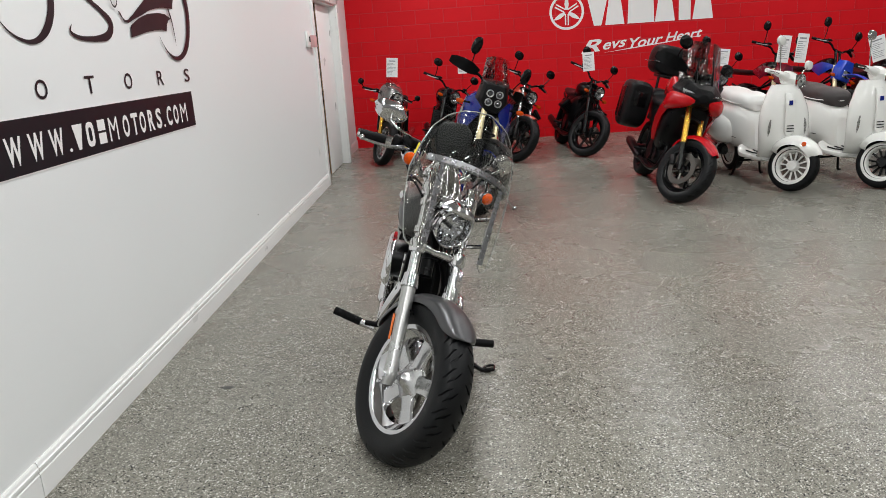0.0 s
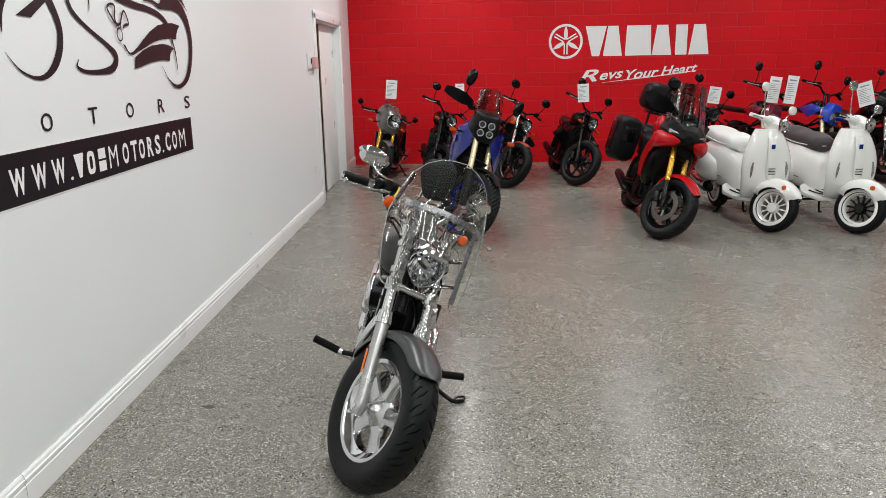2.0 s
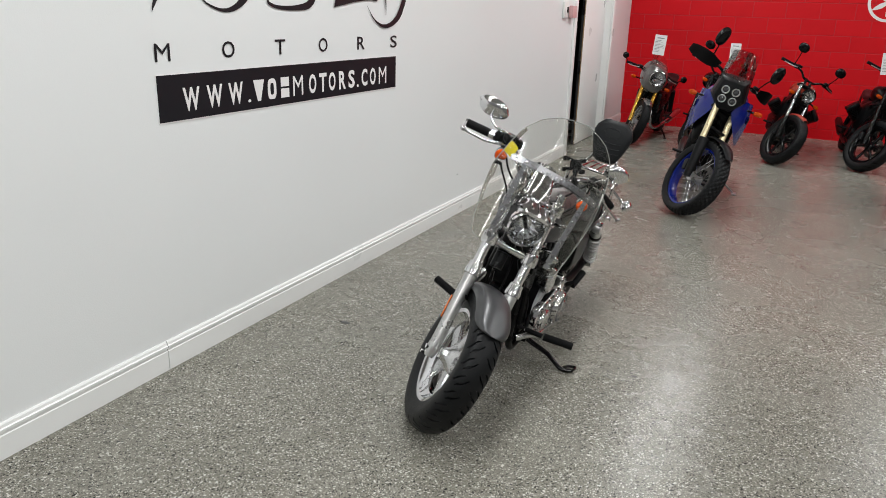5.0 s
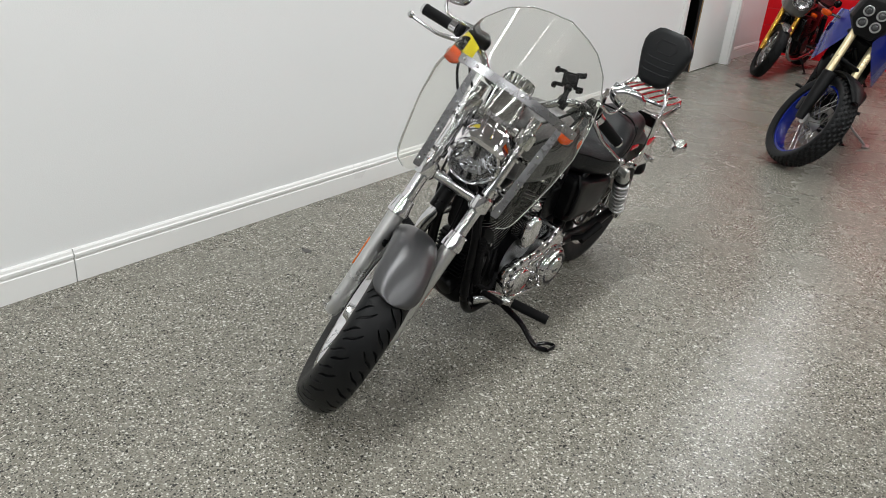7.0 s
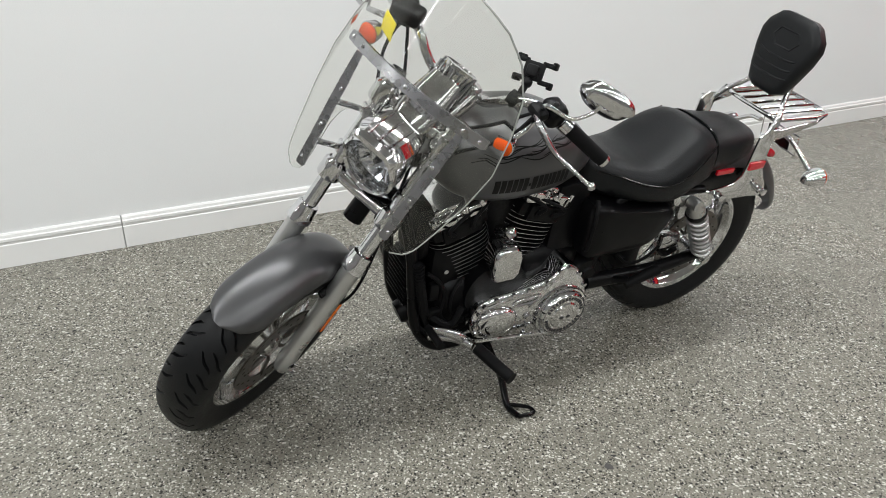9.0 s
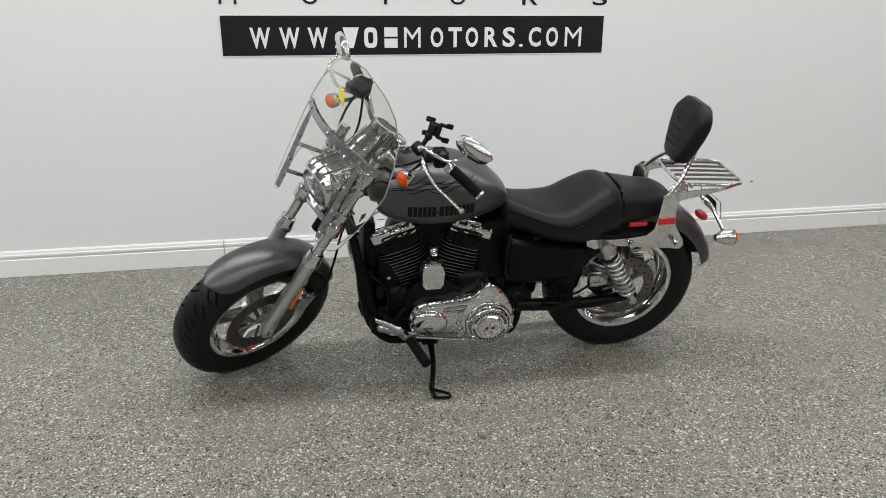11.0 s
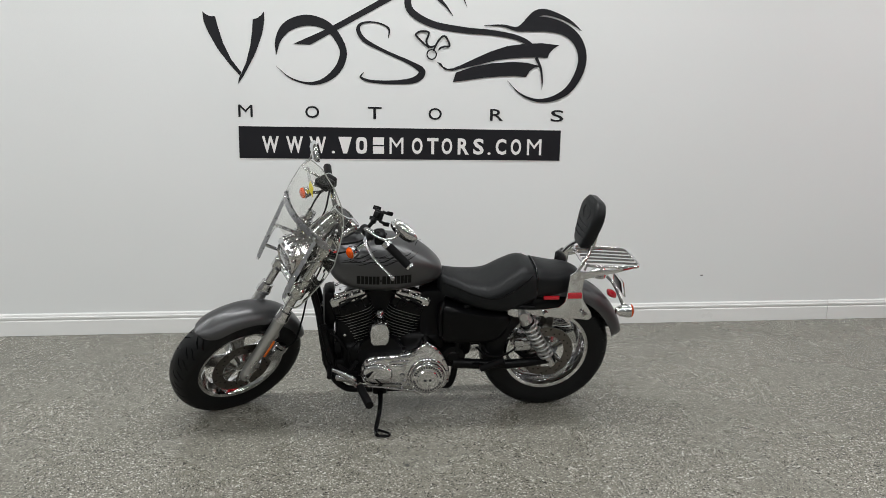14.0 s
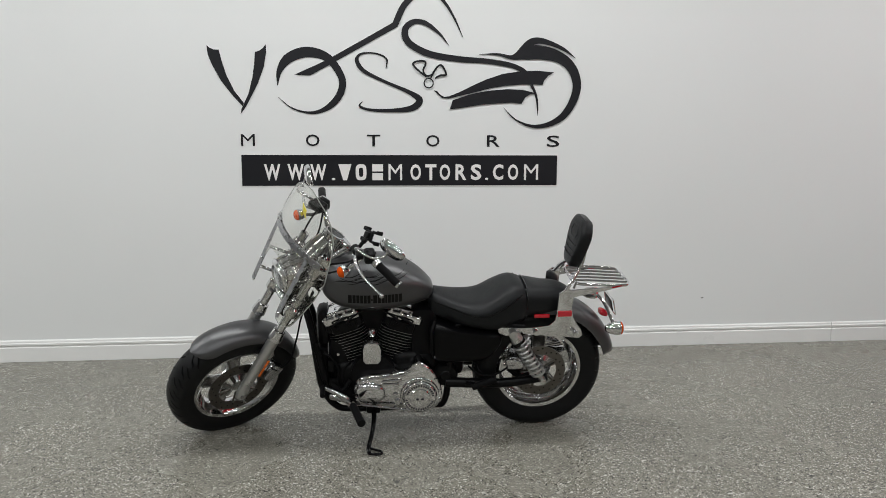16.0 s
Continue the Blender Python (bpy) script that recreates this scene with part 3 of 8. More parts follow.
for k, pts in enumerate(([(4.479, 1.838), (4.434, 1.873), (4.394, 1.913), (4.405, 1.931), (4.438, 1.940), (4.472, 1.935), (4.472, 1.913), (4.460, 1.881), (4.471, 1.852), (4.497, 1.845), (4.523, 1.860)],
                            [(4.508, 1.827), (4.527, 1.867), (4.553, 1.903), (4.576, 1.914), (4.598, 1.889), (4.609, 1.853), (4.576, 1.849), (4.549, 1.838), (4.538, 1.824)])):
    stroke(logo, "loop_stroke", pts, [0.009] + [0.012] * (len(pts) - 2) + [0.004], 12 + k)
stroke(logo, "loop_stroke", [(4.495 + 0.030 * math.cos(a * math.pi / 4), 1.798 + 0.030 * math.sin(a * math.pi / 4)) for a in range(8)], [0.008] * 8, 15, closed=True)

FACE_W = Matrix(((0, 0, 1, 0), (1, 0, 0, 0), (0, 1, 0, 0), (0, 0, 0, 1)))
FACE_N = Matrix(((1, 0, 0, 0), (0, 0, -1, 0), (0, 1, 0, 0), (0, 0, 0, 1)))


def glyphs(name, text, material, parent, m, width, height, shear=0.0, bold=0.0, extrude=0.0):
    """Words in the built-in font, stretched to a width and a height, lower left corner at m."""
    cu = bpy.data.curves.new(name, "FONT")
    cu.body, cu.size, cu.shear, cu.offset, cu.extrude, cu.resolution_u = text, 1.0, shear, bold, extrude, 3
    tmp = bpy.data.objects.new(name, cu)
    scene.collection.objects.link(tmp)
    bpy.context.view_layer.update()
    me = bpy.data.meshes.new_from_object(tmp)
    bpy.data.objects.remove(tmp)
    xs = [v.co.x for v in me.vertices]
    ys = [v.co.y for v in me.vertices]
    x0, y0 = min(xs), min(ys)
    sx, sy = width / (max(xs) - x0), height / (max(ys) - y0)
    for v in me.vertices:
        v.co = ((v.co.x - x0) * sx, (v.co.y - y0) * sy, v.co.z)
    me.materials.append(material)
    ob = new(name, me)
    ob.parent = parent
    ob.matrix_basis = m
    return ob


words = thing("wall_lettering", "widely spaced black capital letters on the white wall", "wall graphic", Matrix.Translation((0, 0.008, 0.015)))
for ch, yc in zip("MOTORS", (3.320, 3.734, 4.130, 4.522, 4.929, 5.338)):
    glyphs("letter", ch, M_VINYL, words, Matrix.Translation((0.003, yc - 0.042, 1.386)) @ FACE_W, 0.088, 0.076, bold=0.0 if ch == "M" else 0.008)

banner = thing("web_banner", "black wall banner with a white web address", "wall graphic", Matrix.Translation((0, 0.008, 0.015)))
bm = bmesh.new()
block(bm, (0.0025, 4.3235, 1.2285), (0.003, 2.093, 0.201))
part("panel", bm, M_VINYL, banner)
bm = bmesh.new()
for ya, yb, za, zb in ((3.272, 5.375, 1.329, 1.334), (3.272, 5.375, 1.123, 1.128)):
    block(bm, (0.002, (ya + yb) / 2, (za + zb) / 2), (0.002, yb - ya, zb - za))
part("panel_border", bm, M_WHITE_VINYL, banner)


def flat_on_west(pts, hole=None):
    """A plain white shape on the banner, with an optional hole of as many points."""
    bm = bmesh.new()
    vo = [bm.verts.new((0.0058, y, z)) for y, z in pts]
    if hole:
        vi = [bm.verts.new((0.0058, y, z)) for y, z in hole]
        for k in range(len(vo)):
            j = (k + 1) % len(vo)
            bm.faces.new((vo[k], vo[j], vi[j], vi[k]))
    else:
        bm.faces.new(vo)
    part("plain_shape", bm, M_WHITE_VINYL, banner)


for ch, px, w in (("W", 481, 28), ("W", 521, 28), ("W", 560, 28), (".", 586, 6), ("V", 606, 22), ("O", 634, 19), ("S", 663, 19), ("M", 694, 24), ("O", 730, 19), ("T", 757, 20), ("O", 782, 19), ("R", 811, 20), ("S", 838, 19), (".", 857, 6), ("C", 878, 19), ("O", 905, 19), ("M", 938, 26)):
    yc, wd = 3.419 + (px - 467) * 0.003764, w * 0.003764
    h = 0.016 if ch == "." else 0.106
    if px == 606:
        flat_on_west([(yc - wd * 0.52, 1.2695), (yc + wd * 0.52, 1.2695), (yc + wd * 0.15, 1.1635), (yc - wd * 0.15, 1.1635)])
    elif px == 634:
        flat_on_west(oval(wd * 0.5, 0.053, 24, 3.2, yc, 1.2165), oval(wd * 0.20, 0.030, 24, 3.2, yc, 1.2165))
    elif px == 663:
        for zc, side in ((1.2455, -1), (1.1875, 1)):
            flat_on_west([(yc - wd * 0.5, zc + 0.024), (yc + wd * 0.5, zc + 0.024), (yc + wd * 0.5, zc - 0.024), (yc - wd * 0.5, zc - 0.024)])
    else:
        glyphs("letter", ch, M_WHITE_VINYL, banner, Matrix.Translation((0.0055, yc - wd / 2, 1.1635)) @ FACE_W, wd, h, bold=0.0 if ch == "M" else 0.03)

# ---- red block wall ----
COURSE, LENGTH, JOINT = 0.2190, 0.444, 0.009
bm = bmesh.new()
block(bm, (ROOM_X / 2 - 0.05, ROOM_Y1 + 0.1, ROOM_H / 2), (ROOM_X + 0.4, 0.2, ROOM_H))
wall_north = tagged(part("wall_north", bm, M_MORTAR), "glossy red painted concrete block wall", "wall", kind="structure")


def block_mesh(w, h):
    b = bmesh.new()
    for a, c, sy in ((w / 2, h / 2, 0.0), (w / 2 - 0.003, h / 2 - 0.003, -0.005)):
        for x, z in ((-a, -c), (a, -c), (a, c), (-a, c)):
            b.verts.new((x, sy, z))
    b.verts.ensure_lookup_table()
    v = b.verts
    b.faces.new((v[4], v[5], v[6], v[7]))
    for i in range(4):
        j = (i + 1) % 4
        b.faces.new((v[i], v[j], v[4 + j], v[4 + i]))
    return b


B_FULL = link_mesh("block", block_mesh(LENGTH - JOINT, COURSE - JOINT), M_RED, 30)
B_HALF = link_mesh("block_half", block_mesh(LENGTH / 2 - JOINT, COURSE - JOINT), M_RED, 30)
rest = bmesh.new()
for row in range(18):
    z = -0.074 + COURSE * (row + 0.5)
    if z > ROOM_H - 0.1:
        break
    odd = row % 2
    cells = [(LENGTH / 4, True)] if odd else []
    cells += [(LENGTH * (k + 0.5) + (LENGTH / 2 if odd else 0), False) for k in range(26)]
    for xc, half in cells:
        if xc > ROOM_X:
            continue
        if row < 12 and xc < 9.2:
            ob = new("block", B_HALF if half else B_FULL)
            ob.parent = wall_north
            ob.location = (xc - 0.10, ROOM_Y1, z)
        else:
            join(rest, block_mesh((LENGTH / 2 if half else LENGTH) - JOINT, COURSE - JOINT), Matrix.Translation((xc - 0.10, ROOM_Y1, z)))
tagged(part("blocks", rest, M_RED, wall_north), kind="stuff")

sign = thing("wall_sign", "white painted maker's emblem and block shapes on the red wall", "wall sign")
SY = ROOM_Y1 - 0.0075


def flat_shape(name, pts, parent, material=M_WHITE_VINYL, lift=0.0):
    bm = bmesh.new()
    plate(bm, pts, 0.002)
    return part(name, bm, material, parent, m=Matrix.Translation((0, SY - lift, 0)) @ FACE_N)


EX, EZ, ER = 3.400, 1.936, 0.272
bm = bmesh.new()
ring_o = [(ER * math.cos(a * math.pi / 24), ER * math.sin(a * math.pi / 24)) for a in range(48)]
vo = [bm.verts.new((EX + x, SY, EZ + y)) for x, y in ring_o]
vi = [bm.verts.new((EX + x * 0.86, SY, EZ + y * 0.86)) for x, y in ring_o]
for i in range(48):
    bm.faces.new((vo[i], vo[(i + 1) % 48], vi[(i + 1) % 48], vi[i]))
part("ring", bm, M_WHITE_VINYL, sign)
for k in range(3):
    a = math.pi / 2 + k * 2 * math.pi / 3
    c, s = math.cos(a), math.sin(a)
    flat_shape("spoke", [(EX + c * u - s * v, EZ + s * u + c * v) for u, v in ((0.03, -0.02), (0.12, -0.034), (0.19, -0.022), (0.24, 0), (0.19, 0.022), (0.12, 0.034), (0.03, 0.02))], sign, lift=0.001)
    c, s = -c, -s
    for v0 in (-0.022, 0.022):
        flat_shape("prong", [(EX + c * u - s * (v + v0), EZ + s * u + c * (v + v0)) for u, v in ((0.035, -0.010), (0.20, -0.010), (0.20, 0.010), (0.035, 0.010))], sign, lift=0.002)
ZB, ZT = 1.698, 2.164
for x0, x1, t0, t1 in ((3.684, 4.021, 0.11, 0), (3.972, 4.275, 0, 0.07), (4.323, 4.743, 0, 0.02), (4.752, 5.065, 0, 0.07), (5.124, 5.309, 0, 0), (5.338, 5.661, 0, 0.07)):
    x0, x1 = x0 + 0.030, x1 + 0.030
    flat_shape("plain_bar", [(x0 + t0, ZB), (x1 - t0, ZB), (x1 - t1, ZT), (x0 + t1, ZT)], sign)
slogan = thing("wall_slogan", "white slanted script slogan on the red wall", "wall sign")
SLANT = Matrix.Rotation(radians(5.2), 4, "Z")
for text, x, z, w, h in (("R", 3.615, 1.278, 0.345, 0.19), ("evs", 3.965, 1.318, 0.385, 0.108), ("Your", 4.395, 1.318, 0.530, 0.150), ("Heart", 4.948, 1.372, 0.595, 0.142)):
    glyphs("word", text, M_WHITE_VINYL, slogan, Matrix.Translation((x, SY, z)) @ FACE_N @ SLANT, w, h, shear=0.4, bold=0.018)
flat_shape("underline", [(3.950, 1.272), (4.426, 1.316), (4.97, 1.370), (5.508, 1.440), (5.515, 1.450), (4.97, 1.386), (4.426, 1.329)], slogan, lift=0.001)

# ---- the cruiser on its side stand ----
LEAN = 12.6
STEER = 34.4
RAKE = radians(30.6)
cruiser = thing("motorcycle", "matt charcoal cruiser motorcycle with chrome engine covers on its side stand", "motorcycle",
                Matrix.Translation((1.315, 4.930, 0)) @ Matrix.Rotation(radians(-0.43), 4, "Z") @ Matrix(((0, math.cos(radians(LEAN)), math.sin(radians(LEAN)), 0), (-1, 0, 0, 0), (0, -math.sin(radians(LEAN)), math.cos(radians(LEAN)), 0), (0, 0, 0, 1))))
AX_A = V(-math.sin(RAKE), 0, math.cos(RAKE))
AX_N = V(math.cos(RAKE), 0, math.sin(RAKE))
AX_0 = V(1.444, 0, 0.282)
HEAD = V(1.139, 0, 0.80)
SIDEWAYS = Matrix.Translation(HEAD) @ Matrix.Rotation(radians(3.0), 4, V(-0.824, 0, -0.565)) @ Matrix.Translation(-HEAD)
TURNED = SIDEWAYS @ Matrix.Translation(AX_0) @ Matrix.Rotation(radians(STEER), 4, AX_A) @ Matrix.Translation(-AX_0)


def fk(s, n, y):
    """A point by its distance along the steering axis, ahead of it, and to the left."""
    return AX_0 + AX_A * s + AX_N * n + V(0, y, 0)


def steer(name, bm, material, parent=None, label="", angle=38):
    return part(name, bm, material, parent or cruiser, label, TURNED if parent is None else None, angle)


def torus_prof(R, half, rim, n=17):
    """A tyre's closed profile: outside round the tread, inside down to the rim."""
    out = []
    for k in range(n):
        a = -math.pi / 2 + math.pi * (k / (n - 1))
        out.append((rim + (R - rim) * (0.42 + 0.58 * math.cos(a) ** 0.62) if abs(math.cos(a)) > 1e-6 else rim + (R - rim) * 0.42, half * math.sin(a)))
    return [(rim, -half * 0.66), (rim + 0.004, -half * 0.80)] + out + [(rim + 0.004, half * 0.80), (rim, half * 0.66)]


def disc(bm, r_out, r_in, y, thick, holes=0, seg=48):
    lathe(bm, [(r_in, y - thick / 2), (r_out, y - thick / 2), (r_out, y + thick / 2), (r_in, y + thick / 2)], None, seg, loop=True)
    return bm


def grooved_tyre(R, half, rim, count, kind, fine=28):
    """A tyre whose grooves are cut into the tread: slanting slashes for the road, blocks for the trail."""
    bm = bmesh.new()
    rings = []
    if kind == "slash":
        across = 40 if fine > 20 else 26
        base = torus_prof(R, half, rim, across + 1)
        n = len(base)

        def slash(side, lo, hi):
            """Half width of a groove, in parts of the pitch, and its depth."""
            if not lo < side < hi:
                return 0.0, 0.0
            q = math.sin(math.pi * (side - lo) / (hi - lo)) ** 0.45
            return 0.060 * q, 0.0115 * q
        grid = []
        for j, (r, y) in enumerate(base):
            t = max(-1.0, min(1.0, (j - 2) / across * 2 - 1))
            side = abs(t)
            lean = 1.15 * side - 0.035 * math.sin(side * 16.0)
            (wa, da), (wb, db) = slash(side, 0.10, 0.60), slash(side, 0.34, 0.84)
            if t > 0:
                (wa, da), (wb, db) = (wb, db), (wa, da)
            row = []
            for k in range(count):
                for mid, w, d in ((0.0, wa, da), (0.5, wb, db)):
                    for off, deep in ((-w - 0.016, 0.0), (-w, d), (w, d), (w + 0.016, 0.0), (0.14, 0.0), (0.25, 0.0), (0.36, 0.0)):
                        a = 2 * math.pi * (k + mid + off - lean) / count
                        row.append(bm.verts.new(((r - deep) * math.cos(a), y, (r - deep) * math.sin(a))))
            grid.append(row)
        around = len(grid[0])
        for j in range(n):
            p, q = grid[j], grid[(j + 1) % n]
            for i in range(around):
                k = (i + 1) % around
                bm.faces.new((p[i], q[i], q[k], p[k]))
        return bm
    around, across = count * 6, 26
    base = torus_prof(R, half, rim, across + 1)
    n = len(base)
    for i in range(around):
        u = i / around
        a = 2 * math.pi * u
        ring = []
        for j, (r, y) in enumerate(base):
            t = (j - 2) / across * 2 - 1
            cut = 0.0
            if 0 <= j - 2 <= across and abs(t) < 0.80:
                row = int((t + 1) * 4.5)
                ph = u * count + 0.5 * (row % 2)
                if ph % 1.0 < 0.34 or ((t + 1) * 4.5) % 1.0 < 0.22:
                    cut = 0.010
            ring.append(bm.verts.new(((r - cut) * math.cos(a), y, (r - cut) * math.sin(a))))
        rings.append(ring)
    for i in range(around):
        p, q = rings[i], rings[(i + 1) % around]
        for j in range(n):
            k = (j + 1) % n
            bm.faces.new((p[j], p[k], q[k], q[j]))
    return bm


def cast_wheel(parent, name, m, R, half, rim, spokes, disc_r, disc_y, label, tyre_mat, rim_mat, spoke_mat, spoke_w=0.05, twin=False, tyre_label="black road tyre", seg=64, drilled=False, slashes=0, fine=28):
    """A cast wheel: rim, spokes and hub, with its tyre and brake disc as parts."""
    bm = bmesh.new()
    w = half * 0.72
    lathe(bm, [(rim - 0.012, -w), (rim + 0.006, -w - 0.004), (rim + 0.012, -w + 0.002), (rim, -w + 0.010), (rim - 0.022, -w + 0.016), (rim - 0.034, -0.012), (rim - 0.034, 0.012), (rim - 0.022, w - 0.016), (rim, w - 0.010), (rim + 0.012, w - 0.002), (rim + 0.006, w + 0.004), (rim - 0.012, w),
               (rim - 0.020, w - 0.012), (rim - 0.040, 0.020), (rim - 0.043, 0.0), (rim - 0.040, -0.020), (rim - 0.020, -w + 0.012)], None, seg, loop=True)
    wheel = part(name, bm, rim_mat, parent, label, m)
    bm = bmesh.new()
    hub = 0.05
    if drilled:
        lathe(bm, [(0.0, -half * 0.95), (0.022, -half * 0.95), (0.026, -half * 0.80), (0.036, -half * 0.55), (0.056, -half * 0.30), (0.078, -half * 0.12), (0.078, half * 0.12), (0.056, half * 0.35), (0.040, half * 0.55), (0.030, half * 0.75), (0.0, half * 0.75)], None, 32)
    else:
        lathe(bm, [(0.0, -half * 0.75), (0.030, -half * 0.75), (0.034, -half * 0.5), (hub, -half * 0.35), (hub + 0.008, 0), (hub, half * 0.35), (0.034, half * 0.5), (0.030, half * 0.75), (0.0, half * 0.75)], None, 24)
    part("hub", bm, spoke_mat, wheel)
    for k in range(spokes):
        bm = bmesh.new()
        a = 2 * math.pi * k / spokes + 0.35
        for off in ((-0.13, 0.13) if twin else (0.0,)):
            rings = []
            for r, hw, hd, da in ((hub - 0.006, spoke_w * 0.42, 0.020, 0), (hub + (rim - hub) * 0.35, spoke_w * 0.36, 0.014, off * 0.5), (hub + (rim - hub) * 0.75, spoke_w * 0.46, 0.012, off), (rim - 0.036, spoke_w * 0.62, 0.014, off)):
                c, s = math.cos(a + da), math.sin(a + da)
                rings.append([V(r * c - s * u, v, r * s + c * u) for u, v in oval(hw * (0.45 if twin else 1), hd, 10, 2.8)])
            skin(bm, rings)
        part("spoke", bm, spoke_mat, wheel)
    if slashes:
        bm = grooved_tyre(R, half, rim, slashes, "slash", fine)
    else:
        bm = bmesh.new()
        lathe(bm, torus_prof(R, half, rim), None, 72, loop=True, uv=True)
    part("tyre", bm, tyre_mat, wheel, tyre_label)
    for dy in ((disc_y,) if not isinstance(disc_y, tuple) else disc_y):
        if not disc_r:
            continue
        bm = bmesh.new()
        disc(bm, disc_r, disc_r * 0.66, dy, 0.005)
        for k in range(5):
            a = 2 * math.pi * k / 5
            c, s = math.cos(a), math.sin(a)
            tube(bm, [V(0.04 * c, dy * 0.9, 0.04 * s), V(disc_r * 0.7 * c, dy, disc_r * 0.7 * s)], 0.011, 6, smooth=False, flat=0.5)
        d = part("brake_disc", bm, M_DISC, wheel, "drilled steel brake disc")
        if not drilled:
            continue
        bm = bmesh.new()
        for k in range(30):
            a = 2 * math.pi * k / 30
            r = disc_r * (0.76 + 0.08 * (k % 3))
            sg = 1 if dy > 0 else -1
            tube(bm, [V(r * math.cos(a), dy + sg * 0.0020, r * math.sin(a)), V(r * math.cos(a), dy + sg * 0.0032, r * math.sin(a))], 0.0042, 6, smooth=False)
        part("drill_hole", bm, M_BLACK, d)
    return wheel


# wheels
cast_wheel(cruiser, "rear_wheel", Matrix.Translation((0, 0, 0.325)), 0.325, 0.078, 0.210, 5, 0.135, 0.066, "polished five-spoke rear wheel", M_RUBBER_TYRE, M_CHROME, M_CHROME_WORN, 0.095, drilled=True, slashes=26)
AXLE = AX_0 + AX_N * 0.06 - AX_A * 0.022
cast_wheel(cruiser, "front_wheel", TURNED @ Matrix.Translation(AXLE), 0.318, 0.068, 0.206, 5, 0.146, 0.060, "polished five-spoke front wheel turned to the side", M_RUBBER_TYRE, M_CHROME, M_SILVER, 0.095, drilled=True, slashes=28)

# fork legs
for sy in (1, -1):
    y = 0.100 * sy
    bm = bmesh.new()
    tube(bm, [fk(-0.057, 0.052, y), fk(-0.022, 0.056, y), fk(0.038, 0.060, y), fk(0.20, 0.060, y), fk(0.325, 0.060, y)], [0.020, 0.027, 0.025, 0.0265, 0.0275], 20, 3)
    tube(bm, [fk(0.205, 0.030, y), fk(0.225, 0.03, y), fk(0.245, 0.03, y)], [0.010, 0.016, 0.010], 10, 3)
    leg = steer("fork_leg", bm, M_FORK, label="silver fork slider")
    bm = bmesh.new()
    tube(bm, [fk(0.318, 0.060, y), fk(0.322, 0.060, y), fk(0.34, 0.060, y), fk(0.352, 0.060, y), fk(0.375, 0.060, y), fk(0.378, 0.060, y)], [0.028, 0.0345, 0.0345, 0.031, 0.029, 0.022], 24, smooth=False)
    part("collar", bm, M_CHROME, leg)
    bm = bmesh.new()
    tube(bm, [fk(0.37, 0.060, y), fk(0.80, 0.060, y)], 0.0205, 20, smooth=False)
    part("fork_tube", bm, M_CHROME, leg, "chrome fork tube")
    bm = bmesh.new()
    tube(bm, [fk(-0.022, 0.060, y * 0.70), fk(-0.022, 0.060, y + 0.032 * sy)], 0.012, 6, smooth=False)
    tube(bm, [fk(-0.050, 0.040, y * 0.85), fk(-0.050, 0.040, y + 0.036 * sy)], 0.008, 6, smooth=False)
    part("axle_nut", bm, M_CHROME, leg)
    bm = bmesh.new()
    block(bm, (0, 0, 0), (0.004, 0.013, 0.100), 0.002, Matrix.Translation(fk(0.160, 0.042, y + 0.0275 * sy)) @ Matrix.Rotation(-RAKE, 4, "Y") @ Matrix.Rotation(radians(90), 4, "Z"))
    part("side_reflector", bm, M_AMBER, leg, "orange reflector strip")

# yokes
bm = bmesh.new()
for s, w, d in ((0.492, 0.10, 0.055), (0.73, 0.10, 0.05)):
    m = Matrix.Translation(fk(s, 0.03, 0)) @ Matrix.Rotation(-RAKE, 4, "Y")
    block(bm, (0, 0, 0), (0.085, 0.185, 0.034), 0.014, m, 3)
    for sy in (1, -1):
        tube(bm, [fk(s - 0.028, 0.060, w * sy), fk(s - 0.02, 0.060, w * sy), fk(s + 0.02, 0.060, w * sy), fk(s + 0.028, 0.060, w * sy)], [0.028, 0.0335, 0.0335, 0.026], 20, smooth=False)
yoke = steer("yoke", bm, M_CHROME, label="polished fork yokes")
bm = bmesh.new()
rod(bm, fk(0.40, 0, 0), fk(0.78, 0, 0), 0.028)
part("steering_stem", bm, M_SATIN, yoke)

